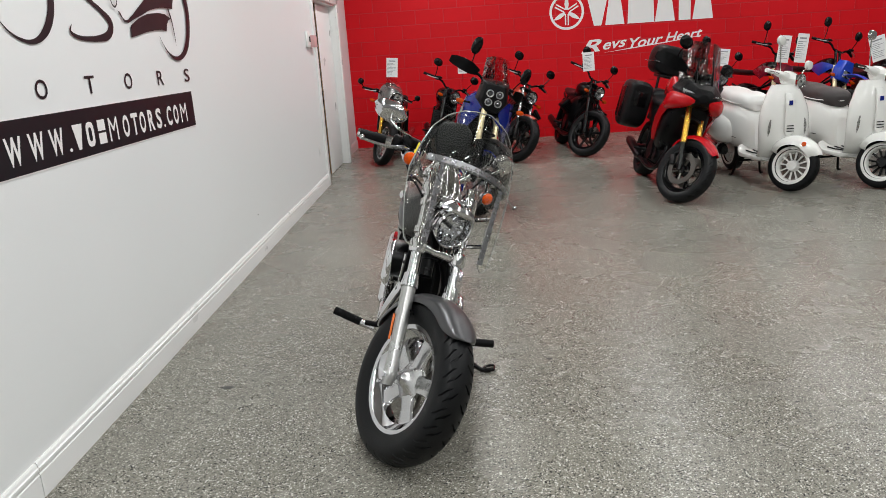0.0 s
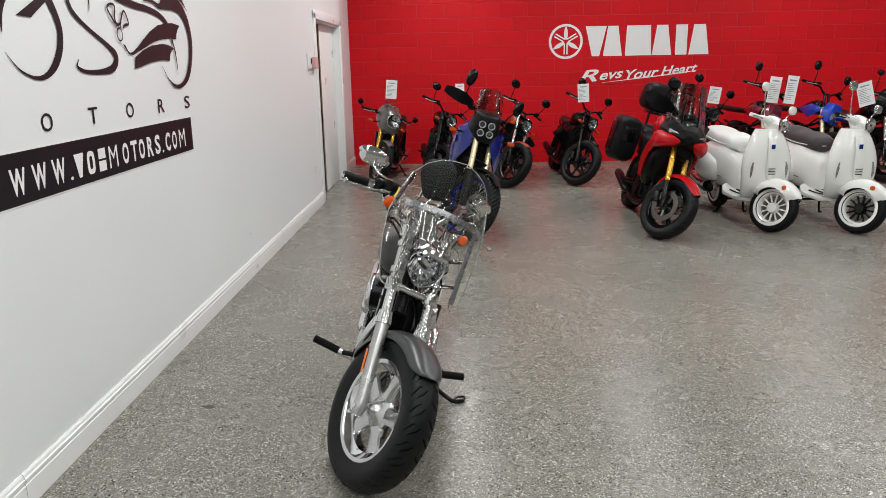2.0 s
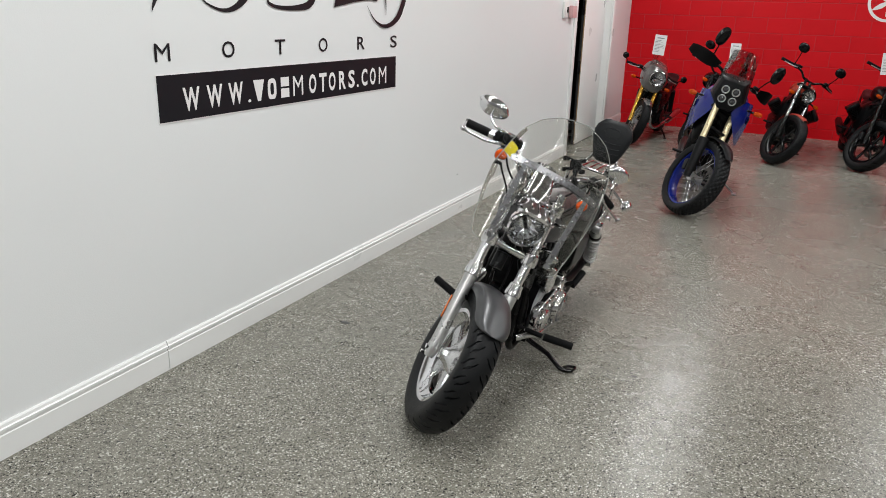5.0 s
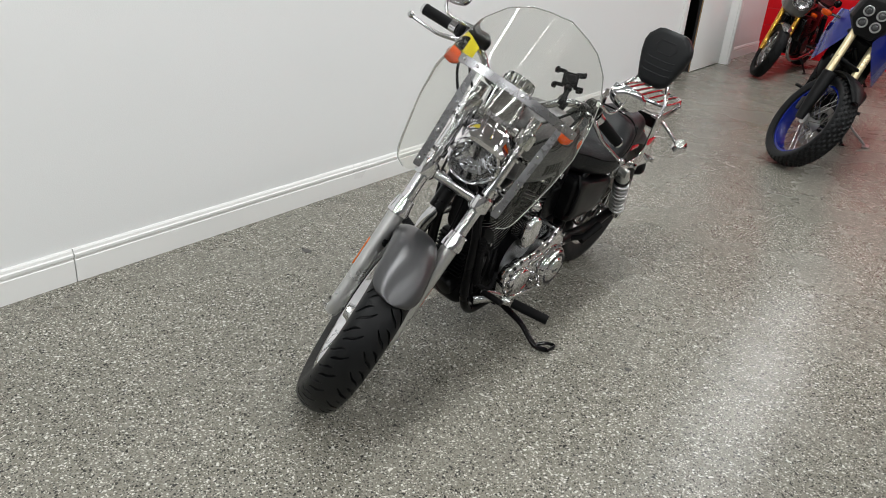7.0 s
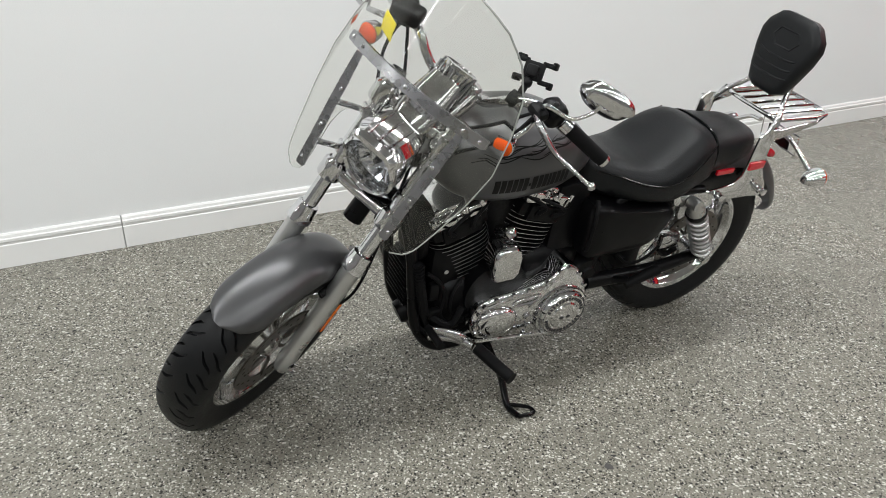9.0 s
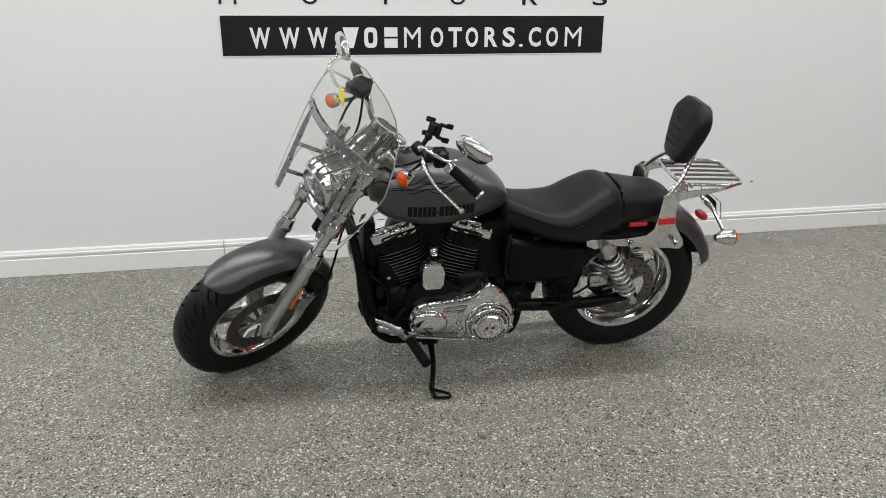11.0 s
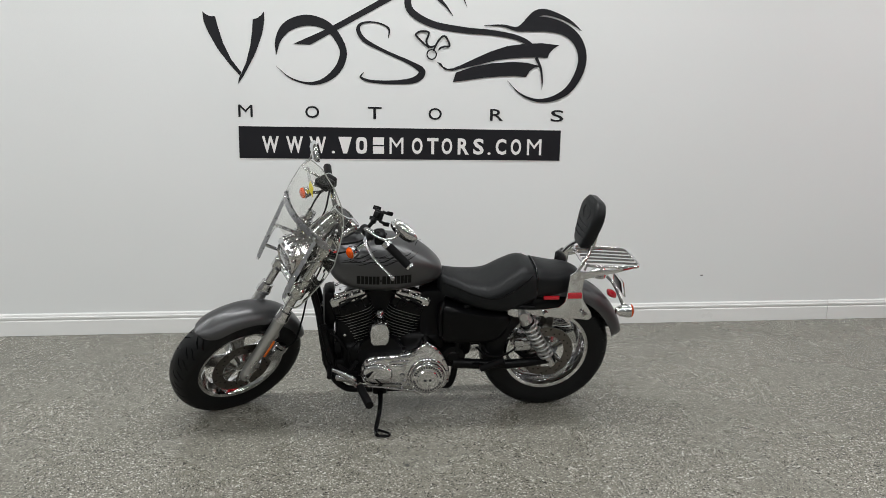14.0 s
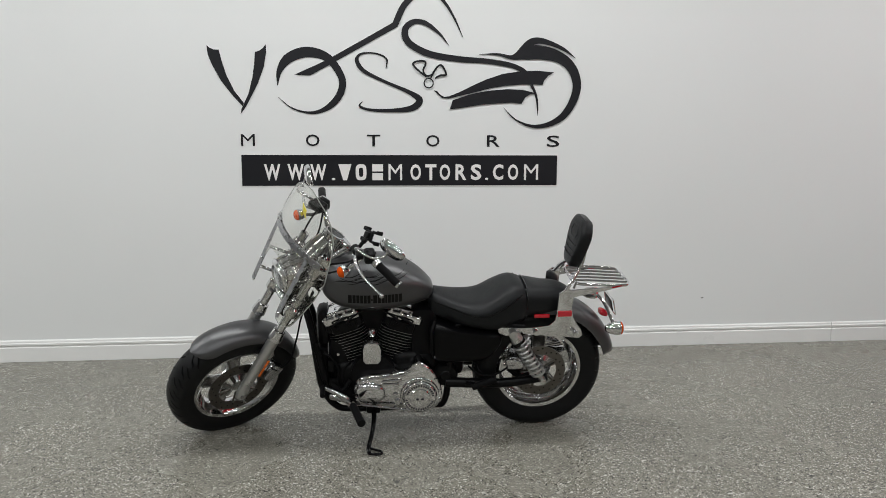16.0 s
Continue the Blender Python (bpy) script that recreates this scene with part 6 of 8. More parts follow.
# right side: cam cover, air cleaner, pipes
bm = bmesh.new()
rings = [[V(0.80 + x * k, -y, 0.30 + z * k) for x, z in oval(0.150, 0.085, 28, 2.6)] for y, k in ((0.09, 1.0), (0.140, 1.0), (0.152, 0.92), (0.156, 0.7))]
skin(bm, rings)
part("cam_cover", bm, M_CHROME, eng, "chrome cam cover")
bm = bmesh.new()
rings = [[V(0.83 + x * k, -y, 0.565 + z * k) for x, z in oval(0.105, 0.082, 32, 2.3)] for y, k in ((0.160, 0.9), (0.166, 1.0), (0.174, 1.0), (0.184, 0.94), (0.190, 0.75), (0.193, 0.3))]
skin(bm, rings)
ac = part("air_cleaner", bm, M_CHROME, cruiser, "oval chrome air cleaner cover")
bm = bmesh.new()
rings = [[V(0.83 + x, -y, 0.565 + z) for x, z in oval(0.102, 0.080, 32, 2.3)] for y in (0.096, 0.165)]
skin(bm, rings)
part("filter_band", bm, M_SATIN, ac)
for k, (pts, mz) in enumerate((([(1.045, -0.060, 0.560), (1.100, -0.100, 0.520), (1.085, -0.150, 0.400), (1.00, -0.175, 0.270), (0.80, -0.185, 0.215), (0.45, -0.195, 0.205)], 0.215), ([(0.600, -0.060, 0.560), (0.550, -0.120, 0.530), (0.53, -0.170, 0.430), (0.48, -0.190, 0.340), (0.38, -0.200, 0.310)], 0.31))):
    bm = bmesh.new()
    tube(bm, pts, 0.024, 16, 6)
    ex = part("exhaust_pipe", bm, M_CHROME, cruiser, "chrome exhaust pipe")
    bm = bmesh.new()
    x0 = pts[-1][0] + 0.02
    y0 = pts[-1][1]
    tube(bm, [(x0, y0, mz - 0.004), (x0 - 0.04, y0, mz), (x0 - 0.60, y0 - 0.015, mz + 0.05), (x0 - 0.68, y0 - 0.017, mz + 0.055)], [0.027, 0.041, 0.043, 0.038], 20, smooth=False)
    part("silencer", bm, M_CHROME, ex, "chrome silencer")
# battery and oil covers
for sy, nm, lb in ((1, "side_cover", "satin black battery side cover"), (-1, "oil_tank", "satin black oil tank")):
    out = curve([(0.538, 0.622), (0.550, 0.55), (0.538, 0.446), (0.500, 0.428), (0.400, 0.424), (0.290, 0.428), (0.240, 0.462), (0.208, 0.520), (0.216, 0.562), (0.300, 0.580), (0.430, 0.600)], 3, True)
    bm = bmesh.new()
    skin(bm, [[V(0.40 + (p[0] - 0.40) * k, y * sy, 0.525 + (p[1] - 0.525) * k) for p in out] for y, k in ((0.060, 1.0), (0.125, 1.0), (0.142, 0.96), (0.152, 0.86), (0.156, 0.6))])
    sc = part(nm, bm, M_SATIN, cruiser, lb)
    bm = bmesh.new()
    tube(bm, [(0.530, 0.128 * sy, 0.640), (0.545, 0.155 * sy, 0.600), (0.547, 0.158 * sy, 0.540), (0.540, 0.150 * sy, 0.478), (0.52, 0.11 * sy, 0.455)], 0.007, 8)
    part("rubber_strap", bm, M_RUBBER, sc)

# frame
bm = bmesh.new()
for sy in (1, -1):
    tube(bm, [(1.165, 0.025 * sy, 0.745), (1.125, 0.055 * sy, 0.660), (1.100, 0.082 * sy, 0.540), (1.083, 0.088 * sy, 0.390), (1.060, 0.088 * sy, 0.262), (1.000, 0.088 * sy, 0.172), (0.90, 0.088 * sy, 0.152), (0.55, 0.088 * sy, 0.160), (0.47, 0.095 * sy, 0.19), (0.45, 0.100 * sy, 0.40), (0.42, 0.10 * sy, 0.60), (0.25, 0.115 * sy, 0.610), (0.10, 0.125 * sy, 0.600)], 0.0165, 12, 5)
tube(bm, [(1.175, 0, 0.80), (1.0, 0, 0.775), (0.60, 0, 0.705), (0.42, 0, 0.640)], 0.020, 12, 4)
tube(bm, [(1.210, 0, 0.690), (1.125, 0, 0.830)], 0.034, 18, smooth=False)
tube(bm, [(1.06, -0.085, 0.34), (1.06, 0.085, 0.34)], 0.012, 8, smooth=False)
fr_ob = part("frame", bm, M_SATIN, cruiser, "black tubular frame")
bm = bmesh.new()
block(bm, (1.060, 0, 0.40), (0.045, 0.135, 0.150), 0.010)
for k in range(9):
    block(bm, (1.087, 0, 0.335 + 0.016 * k), (0.020, 0.125, 0.005), 0.001)
part("regulator", bm, M_ENGINE, fr_ob)
bm = bmesh.new()
for y0 in (0.075, -0.085):
    tube(bm, [(1.14, y0, 0.70), (1.105, y0 * 1.2, 0.55), (1.07, y0 * 1.3, 0.40), (1.02, y0 * 1.2, 0.25), (0.97, y0 * 1.1, 0.22)], 0.0085, 8)
tube(bm, [(1.09, 0.105, 0.52), (1.07, 0.112, 0.42), (1.05, 0.112, 0.33)], 0.014, 8, 4)
tube(bm, [(1.02, 0.10, 0.30), (0.97, 0.13, 0.28), (0.93, 0.12, 0.33)], 0.010, 8)
part("wiring_loom", bm, M_RUBBER, fr_ob)
bm = bmesh.new()
for k in range(16):
    tube(bm, [(1.089 - 0.0024 * k, 0.108, 0.515 - 0.0115 * k), (1.088 - 0.0024 * k, 0.108, 0.511 - 0.0115 * k)], 0.0165, 8, smooth=False)
part("conduit_ring", bm, M_RUBBER, fr_ob)
# lower front of the engine: oil filter, front cover, cross plate, small plugs and hoses
bm = bmesh.new()
block(bm, (0.985, 0.0, 0.262), (0.135, 0.150, 0.175), 0.045, segs=3)
block(bm, (0.905, 0.0, 0.205), (0.150, 0.150, 0.085), 0.025, segs=2)
low = part("front_cover", bm, M_ENGINE, eng, "black lower front cover of the engine")
bm = bmesh.new()
lathe(bm, [(0.0, -0.010), (0.036, -0.010), (0.038, 0.0), (0.038, 0.062), (0.033, 0.074), (0.012, 0.077), (0.0, 0.077)], along(V(1.018, 0.012, 0.285), V(1.080, 0.012, 0.262)), 22)
part("oil_filter", bm, M_SATIN, eng)
for y0, z0 in ((0.086, 0.455), (0.086, 0.335), (0.080, 0.285), (0.078, 0.235)):
    bm = bmesh.new()
    tube(bm, [(0.985, y0 - 0.012, z0), (0.985, y0 + 0.006, z0)], 0.0075, 8, smooth=False)
    part("bolt", bm, M_CHROME_WORN, eng)
bm = bmesh.new()
block(bm, (1.020, 0.092, 0.395), (0.030, 0.022, 0.060), 0.005)
block(bm, (1.012, 0.096, 0.310), (0.040, 0.020, 0.034), 0.005)
block(bm, (0.950, 0.098, 0.250), (0.055, 0.018, 0.030), 0.005)
part("plug", bm, M_PLASTIC, fr_ob)
bm = bmesh.new()
tube(bm, [(1.050, 0.096, 0.470), (1.015, 0.104, 0.440), (0.985, 0.098, 0.375), (0.990, 0.100, 0.300), (0.955, 0.104, 0.255)], 0.0065, 8, 5)
tube(bm, [(1.070, 0.060, 0.300), (1.045, 0.092, 0.255), (1.000, 0.100, 0.215), (0.930, 0.100, 0.200), (0.86, 0.095, 0.215)], 0.0075, 8, 5)
tube(bm, [(0.930, 0.090, 0.415), (0.965, 0.108, 0.375), (0.960, 0.110, 0.310), (0.920, 0.108, 0.275)], 0.005, 8, 5)
part("hose", bm, M_RUBBER, fr_ob)

# foot controls and stand
for sy in (1, -1):
    bm = bmesh.new()
    tube(bm, [(1.02, 0.105 * sy, 0.235), (0.96, 0.150 * sy, 0.245), (0.92, (0.200 if sy > 0 else 0.262) * sy, 0.245 if sy > 0 else 0.262)], [0.020, 0.016, 0.017], 12, 4)
    tube(bm, [(1.055, 0.155 * sy, 0.315), (1.00, 0.160 * sy, 0.290), (0.955, 0.170 * sy, 0.265), (0.93, 0.17 * sy, 0.235)], [0.009, 0.013, 0.016, 0.012], 10, 4)
    fc = part("foot_control", bm, M_CHROME_WORN, cruiser, "polished foot control bracket")
    bm = bmesh.new()
    a, b = (V(0.915, 0.215, 0.245), V(0.875, 0.350, 0.238)) if sy > 0 else (V(0.915, -0.265, 0.262), V(0.885, -0.392, 0.287))
    d = b - a
    tube(bm, [a + d * (k / 24) for k in range(25)], [0.0175 if k % 2 else 0.0195 for k in range(25)], 12, smooth=False)
    part("foot_peg", bm, M_RUBBER, fc, "ribbed black rubber foot peg")
    bm = bmesh.new()
    a, b = V(1.058, 0.155 * sy, 0.318), V(1.055, 0.235 * sy, 0.318)
    d = b - a
    tube(bm, [a + d * (k / 14) for k in range(15)], [0.011 if k % 2 else 0.0125 for k in range(15)], 10, smooth=False)
    part("toe_peg", bm, M_RUBBER, fc)
    bm = bmesh.new()
    tube(bm, [(0.945, 0.172 * sy, 0.235), (0.64, 0.185 * sy, 0.195)], 0.006, 8, smooth=False)
    for x, z in ((0.935, 0.234), (0.655, 0.197)):
        ball(bm, (x, 0.178 * sy, z), 0.012, 10)
    part("shift_rod", bm, M_CHROME, fc)
    bm = bmesh.new()
    tube(bm, [(0.37, 0.130 * sy, 0.300), (0.335, 0.165 * sy, 0.315)], 0.013, 8, smooth=False)
    fp = part("pillion_peg", bm, M_SATIN, cruiser, "folded black pillion foot peg")
    bm = bmesh.new()
    tube(bm, [(0.345, 0.168 * sy, 0.300), (0.235, 0.180 * sy, 0.350)], [0.016, 0.019], 10, smooth=False)
    part("rubber", bm, M_RUBBER, fp)
bm = bmesh.new()
tube(bm, [(0.820, 0.095, 0.165), (0.818, 0.150, 0.140), (0.826, 0.240, 0.122), (0.845, 0.325, 0.088), (0.842, 0.378, 0.097)], [0.014, 0.013, 0.011, 0.0105, 0.009], 10, 5)
tube(bm, [(0.845, 0.325, 0.088), (0.79, 0.355, 0.088), (0.79, 0.385, 0.095), (0.842, 0.382, 0.096)], 0.006, 8, 4)
stand = part("side_stand", bm, M_BLACK, cruiser, "black steel side stand")
bm = bmesh.new()
block(bm, (0.82, 0.10, 0.165), (0.07, 0.05, 0.05), 0.01)
part("stand_pivot", bm, M_SATIN, stand)

# ---- the other machines on the floor ----
def facing(x, y, base, yaw=0.0, lean=0.0):
    """Places a machine by its front contact point; unturned, it faces along -y."""
    a = radians(lean)
    r = Matrix.Rotation(radians(yaw), 4, "Z") @ Matrix(((0, math.cos(a), math.sin(a), 0), (-1, 0, 0, 0), (0, -math.sin(a), math.cos(a), 0), (0, 0, 0, 1)))
    return Matrix.Translation((x + 0.03, y + 0.10, 0)) @ r @ Matrix.Translation((-base, 0, 0))


def spoked_wheel(parent, name, m, R, half, rim, label, tyre_mat, rim_mat, disc_r=0.14, disc_y=0.055, count=32):
    bm = bmesh.new()
    w = half * 0.6
    lathe(bm, [(rim - 0.014, -w), (rim + 0.006, -w), (rim + 0.006, w), (rim - 0.014, w), (rim - 0.022, 0)], None, 48, loop=True)
    wheel = part(name, bm, rim_mat, parent, label, m)
    bm = bmesh.new()
    lathe(bm, [(0.0, -0.055), (0.042, -0.055), (0.03, -0.03), (0.03, 0.03), (0.042, 0.055), (0.0, 0.055)], None, 20)
    part("hub", bm, M_ALU, wheel)
    bm = bmesh.new()
    for k in range(count):
        a = 2 * math.pi * k / count
        b2 = a + (0.35 if k % 2 else -0.35)
        y = 0.045 if k % 4 < 2 else -0.045
        tube(bm, [V(0.04 * math.cos(b2), y, 0.04 * math.sin(b2)), V((rim - 0.018) * math.cos(a), 0, (rim - 0.018) * math.sin(a))], 0.0022, 5, smooth=False)
    tagged(part("wire_spokes", bm, M_CHROME_WORN, wheel), kind="stuff")
    bm = bmesh.new()
    if tyre_mat is M_TYRE_KNOB:
        bm.free()
        bm = grooved_tyre(R, half, rim, 46, "block")
        part("tyre", bm, M_RUBBER_TYRE, wheel, "knobbly black tyre")
    else:
        lathe(bm, torus_prof(R, half, rim), None, 56, loop=True, uv=True)
        part("tyre", bm, tyre_mat, wheel, "black tyre")
    if disc_r:
        bm = bmesh.new()
        disc(bm, disc_r, disc_r * 0.7, disc_y, 0.005)
        for k in range(6):
            a = 2 * math.pi * k / 6
            tube(bm, [V(0.04 * math.cos(a), disc_y, 0.04 * math.sin(a)), V(disc_r * 0.72 * math.cos(a + 0.3), disc_y, disc_r * 0.72 * math.sin(a + 0.3))], 0.006, 5, smooth=False)
        part("brake_disc", bm, M_DISC, wheel)
    return wheel


class Machine:
    """The running gear that all the background motorcycles share: wheels, fork, frame, engine, bar."""

    def __init__(self, label, x, y, base=1.45, yaw=0.0, lean=12.0, steer_deg=25.0, R=0.305, half=0.06, rim=0.215, rake=26, spoked=False, fork=M_FORK, rims=M_BLACK, spokes=5, tyre=M_TYRE_ROAD, lower=M_BLACK, twin_disc=True, bar_z=1.08, bar_w=0.40, bar_x=None, rear_R=None, group="motorcycles along the red wall", name="motorcycle", offset=0.05, upside=True, disc_r=0.15, twin=False):
        self.base, self.rake, self.R, self.lean = base, radians(rake), R, radians(lean)
        self.root = thing(name, label, "motorcycle", facing(x, y, base, yaw, lean), group)
        self.A = V(-math.sin(self.rake), 0, math.cos(self.rake))
        self.N = V(math.cos(self.rake), 0, math.sin(self.rake))
        drop = R * (1 - math.cos(radians(steer_deg) * 0.4)) * 0.6
        axle = V(base, 0, R + 0.008 - drop)
        self.A0 = axle - self.N * offset
        self.turn = Matrix.Translation(self.A0) @ Matrix.Rotation(radians(steer_deg), 4, self.A) @ Matrix.Translation(-self.A0)
        rr = rear_R or R
        mf, mr = self.turn @ Matrix.Translation(axle), Matrix.Translation((0, 0, rr + 0.008))
        dy = (0.065, -0.065) if twin_disc else 0.06
        if spoked:
            spoked_wheel(self.root, "front_wheel", mf, R, half, rim, "wire-spoked front wheel", tyre, rims, disc_r)
            spoked_wheel(self.root, "rear_wheel", mr, rr, half * 1.15, rim * rr / R, "wire-spoked rear wheel", tyre, rims, 0.11)
        else:
            cast_wheel(self.root, "front_wheel", mf, R, half, rim, spokes, disc_r, dy, "cast front wheel", M_RUBBER_TYRE, rims, rims, 0.035, twin, seg=48, slashes=22, fine=14)
            cast_wheel(self.root, "rear_wheel", mr, rr, half * 1.35, rim * rr / R, spokes, 0.12, 0.07, "cast rear wheel", tyre, rims, rims, 0.035, twin, seg=40)
        self.axle = axle
        top = (0.93 - self.A0.z) / self.A.z
        self.top = top
        for sy in (1, -1):
            y2 = 0.098 * sy
            bm = bmesh.new()
            tube(bm, [self.fk(-0.02, offset, y2), self.fk(0.05, offset, y2), self.fk(0.26, offset, y2)], [0.022, 0.026, 0.024] if upside else [0.024, 0.027, 0.029], 14, 3)
            leg = self.front("fork_leg", bm, lower)
            bm = bmesh.new()
            tube(bm, [self.fk(0.24, offset, y2), self.fk(top, offset, y2)], 0.027 if upside else 0.019, 14, smooth=False)
            part("fork_tube", bm, fork, leg)
            bm = bmesh.new()
            block(bm, (0, 0, 0), (0.05, 0.035, 0.10), 0.012, Matrix.Translation(self.fk(0.10, -0.055, 0.075 * sy)) @ Matrix.Rotation(-self.rake, 4, "Y"))
            part("calliper", bm, M_GREY, leg)
        bm = bmesh.new()
        for s in (top - 0.22, top - 0.02):
            block(bm, (0, 0, 0), (0.08, 0.24, 0.03), 0.012, Matrix.Translation(self.fk(s, offset * 0.6, 0)) @ Matrix.Rotation(-self.rake, 4, "Y"))
        self.front("yoke", bm, M_SATIN)
        bx = bar_x if bar_x is not None else self.fk(top, 0, 0).x - 0.03
        self.bar_path = [V(bx, 0, bar_z - 0.06), V(bx, 0.08, bar_z - 0.055), V(bx - 0.005, 0.16, bar_z - 0.01), V(bx - 0.04, bar_w * 0.68, bar_z), V(bx - 0.10, bar_w, bar_z - 0.01)]
        bm = bmesh.new()
        tube(bm, [V(p.x, -p.y, p.z) for p in self.bar_path[:0:-1]] + self.bar_path, 0.0125, 10, 4)
        rod(bm, self.fk(top - 0.03, offset * 0.4, 0.04), V(bx, 0.04, bar_z - 0.05), 0.017)
        rod(bm, self.fk(top - 0.03, offset * 0.4, -0.04), V(bx, -0.04, bar_z - 0.05), 0.017)
        self.bar = self.front("handlebar", bm, M_BLACK)
        for sy in (1, -1):
            f = lambda p: V(p[0], p[1] * sy, p[2])
            a, b = f(self.bar_path[3]), f(self.bar_path[4])
            d = (b - a).normalized()
            bm = bmesh.new()
            tube(bm, [a, b + d * 0.02], 0.018, 12, smooth=False)
            part("grip", bm, M_RUBBER, self.bar)
            bm = bmesh.new()
            block(bm, a - d * 0.03, (0.045, 0.05, 0.05), 0.012)
            block(bm, a - d * 0.05 + V(0.03, 0, 0.02), (0.05, 0.05, 0.03), 0.01)
            part("switch_housing", bm, M_PLASTIC, self.bar)
            bm = bmesh.new()
            tube(bm, [a - d * 0.03 + V(0.04, 0, 0), a + d * 0.05 + V(0.065, 0, -0.01), b + V(0.055, 0, -0.012)], 0.006, 8, 4)
            part("lever", bm, M_ALU, self.bar)

    def fk(self, s, n, y):
        return self.A0 + self.A * s + self.N * n + V(0, y, 0)

    def front(self, name, bm, material, label=""):
        return part(name, bm, material, self.root, label, self.turn)

    def fixed(self, name, bm, material, label="", angle=38):
        return part(name, bm, material, self.root, label, None, angle)

    def hull(self, name, stations, material, label="", e=2.5, n=24, front=False):
        bm = bmesh.new()
        body(bm, stations, n, e, 4)
        return part(name, bm, material, self.root, label, self.turn if front else None)

    def mudguard(self, material, r=None, half=0.065, a0=55, a1=160, front=True, centre=None, drop=0.03):
        bm = bmesh.new()
        guard(bm, centre or self.axle, r or self.R + 0.022, half, a0, a1, drop, 14, 7)
        return part("mudguard", bm, material, self.root, "", self.turn if front else None)

    def mirrors(self, dz=0.17, out=0.10, dx=0.02, material=M_BLACK, size=(0.055, 0.038), turned=True):
        for sy in (1, -1):
            a = V(self.bar_path[3].x, self.bar_path[3].y * sy, self.bar_path[3].z)
            c = a + V(dx, out * sy, dz)
            bm = bmesh.new()
            tube(bm, [a + V(0, 0, 0.01), a + V(0.02, 0.03 * sy, dz * 0.6), c + V(0.015, 0, -0.02)], 0.006, 8, 5)
            st = part("mirror_stem", bm, material, self.root, "", self.turn if turned else None)
            bm = bmesh.new()
            skin(bm, [[c + V(x, y * k, z * k + 0.012) for y, z in oval(size[0], size[1], 18, 2.3)] for x, k in ((0.028, 0.35), (0.022, 0.75), (0.005, 1.0), (-0.006, 0.97))])
            mi = part("mirror", bm, material, st)
            bm = bmesh.new()
            skin(bm, [[c + V(x, y * 0.9, z * 0.9 + 0.012) for y, z in oval(size[0], size[1], 18, 2.3)] for x in (-0.0062, -0.008)])
            part("mirror_glass", bm, M_CHROME, mi)

    def round_lamp(self, s, n, r=0.085, shell=M_BLACK):
        p = self.fk(s, n, 0)
        m = self.turn @ along(p, p + V(1, 0, -0.05))
        bm = bmesh.new()
        lathe(bm, [(0.0, -0.09), (r * 0.6, -0.08), (r * 0.95, -0.03), (r, 0.0), (r * 1.03, 0.012), (r * 0.95, 0.018), (r * 0.88, 0.008), (r * 0.5, -0.03), (0.0, -0.035)], None, 28)
        h = part("headlamp", bm, shell, self.root, "round headlamp", m)
        bm = bmesh.new()
        lathe(bm, [(0.0, -0.032), (r * 0.5, -0.028), (r * 0.86, 0.006), (r * 0.86, 0.009), (r * 0.66, -0.012), (r * 0.5, -0.018), (r * 0.3, -0.028), (0.0, -0.026)], None, 11)
        part("reflector", bm, M_CHROME, h, angle=4)
        bm = bmesh.new()
        lathe(bm, [(0.0, 0.026), (r * 0.6, 0.022), (r * 0.92, 0.014), (r * 0.92, 0.011), (r * 0.6, 0.018), (0.0, 0.022)], None, 28)
        g2 = part("lens", bm, M_LENS, h)
        g2.visible_shadow = False
        bm = bmesh.new()
        block(bm, (0, -0.008, 0), (r * 1.5, 0.006, 0.012), 0.002)
        part("lamp_bar", bm, M_GREY, h)
        return h

    def signals(self, x, y, z, front=True, material=M_ORANGE):
        for sy in (1, -1):
            c = V(x, y * sy, z)
            bm = bmesh.new()
            tube(bm, [V(x - 0.02, (y - 0.10) * sy, z), c], 0.009, 8, smooth=False)
            ts = part("turn_signal", bm, M_BLACK, self.root, "", self.turn if front else None)
            bm = bmesh.new()
            skin(bm, [[c + V(q, yy * k, zz * k) for yy, zz in oval(0.038, 0.022, 14, 2.4)] for q, k in ((-0.03, 0.4), (-0.01, 0.9), (0.012, 1.0), (0.024, 0.8), (0.03, 0.3))])
            part("lens", bm, material, ts)

    def engine(self, kind="twin", x=0.72, paint=M_ENGINE, pipes=M_SATIN):
        bm = bmesh.new()
        block(bm, (x, 0, 0.36), (0.40, 0.28, 0.24), 0.06, segs=3)
        tube(bm, [(x - 0.02, -0.17, 0.36), (x - 0.02, 0.17, 0.36)], 0.10, 24, smooth=False)
        tube(bm, [(x + 0.12, -0.15, 0.34), (x + 0.12, 0.15, 0.34)], 0.065, 20, smooth=False)
        e = self.fixed("engine", bm, paint, "black engine")
        if kind == "across":
            for sy in (1, -1):
                c0, c1 = V(x + 0.08, 0.08 * sy, 0.47), V(x + 0.10, 0.27 * sy, 0.64)
                fr = along(c0, c1)
                bm = bmesh.new()
                tube(bm, [c0, c1], 0.055, 16, smooth=False)
                block(bm, (0, 0.235, 0), (0.15, 0.05, 0.15), 0.015, fr)
                cy = self.fixed("cylinder", bm, paint, "finned cylinder")
                bm = bmesh.new()
                for k in range(9):
                    skin(bm, [[fr @ V(a, 0.04 + 0.020 * k + dy, b) for a, b in oval(0.078, 0.078, 18, 3.2)] for dy in (0, 0.006)])
                part("fin", bm, paint, cy)
        else:
            bm = bmesh.new()
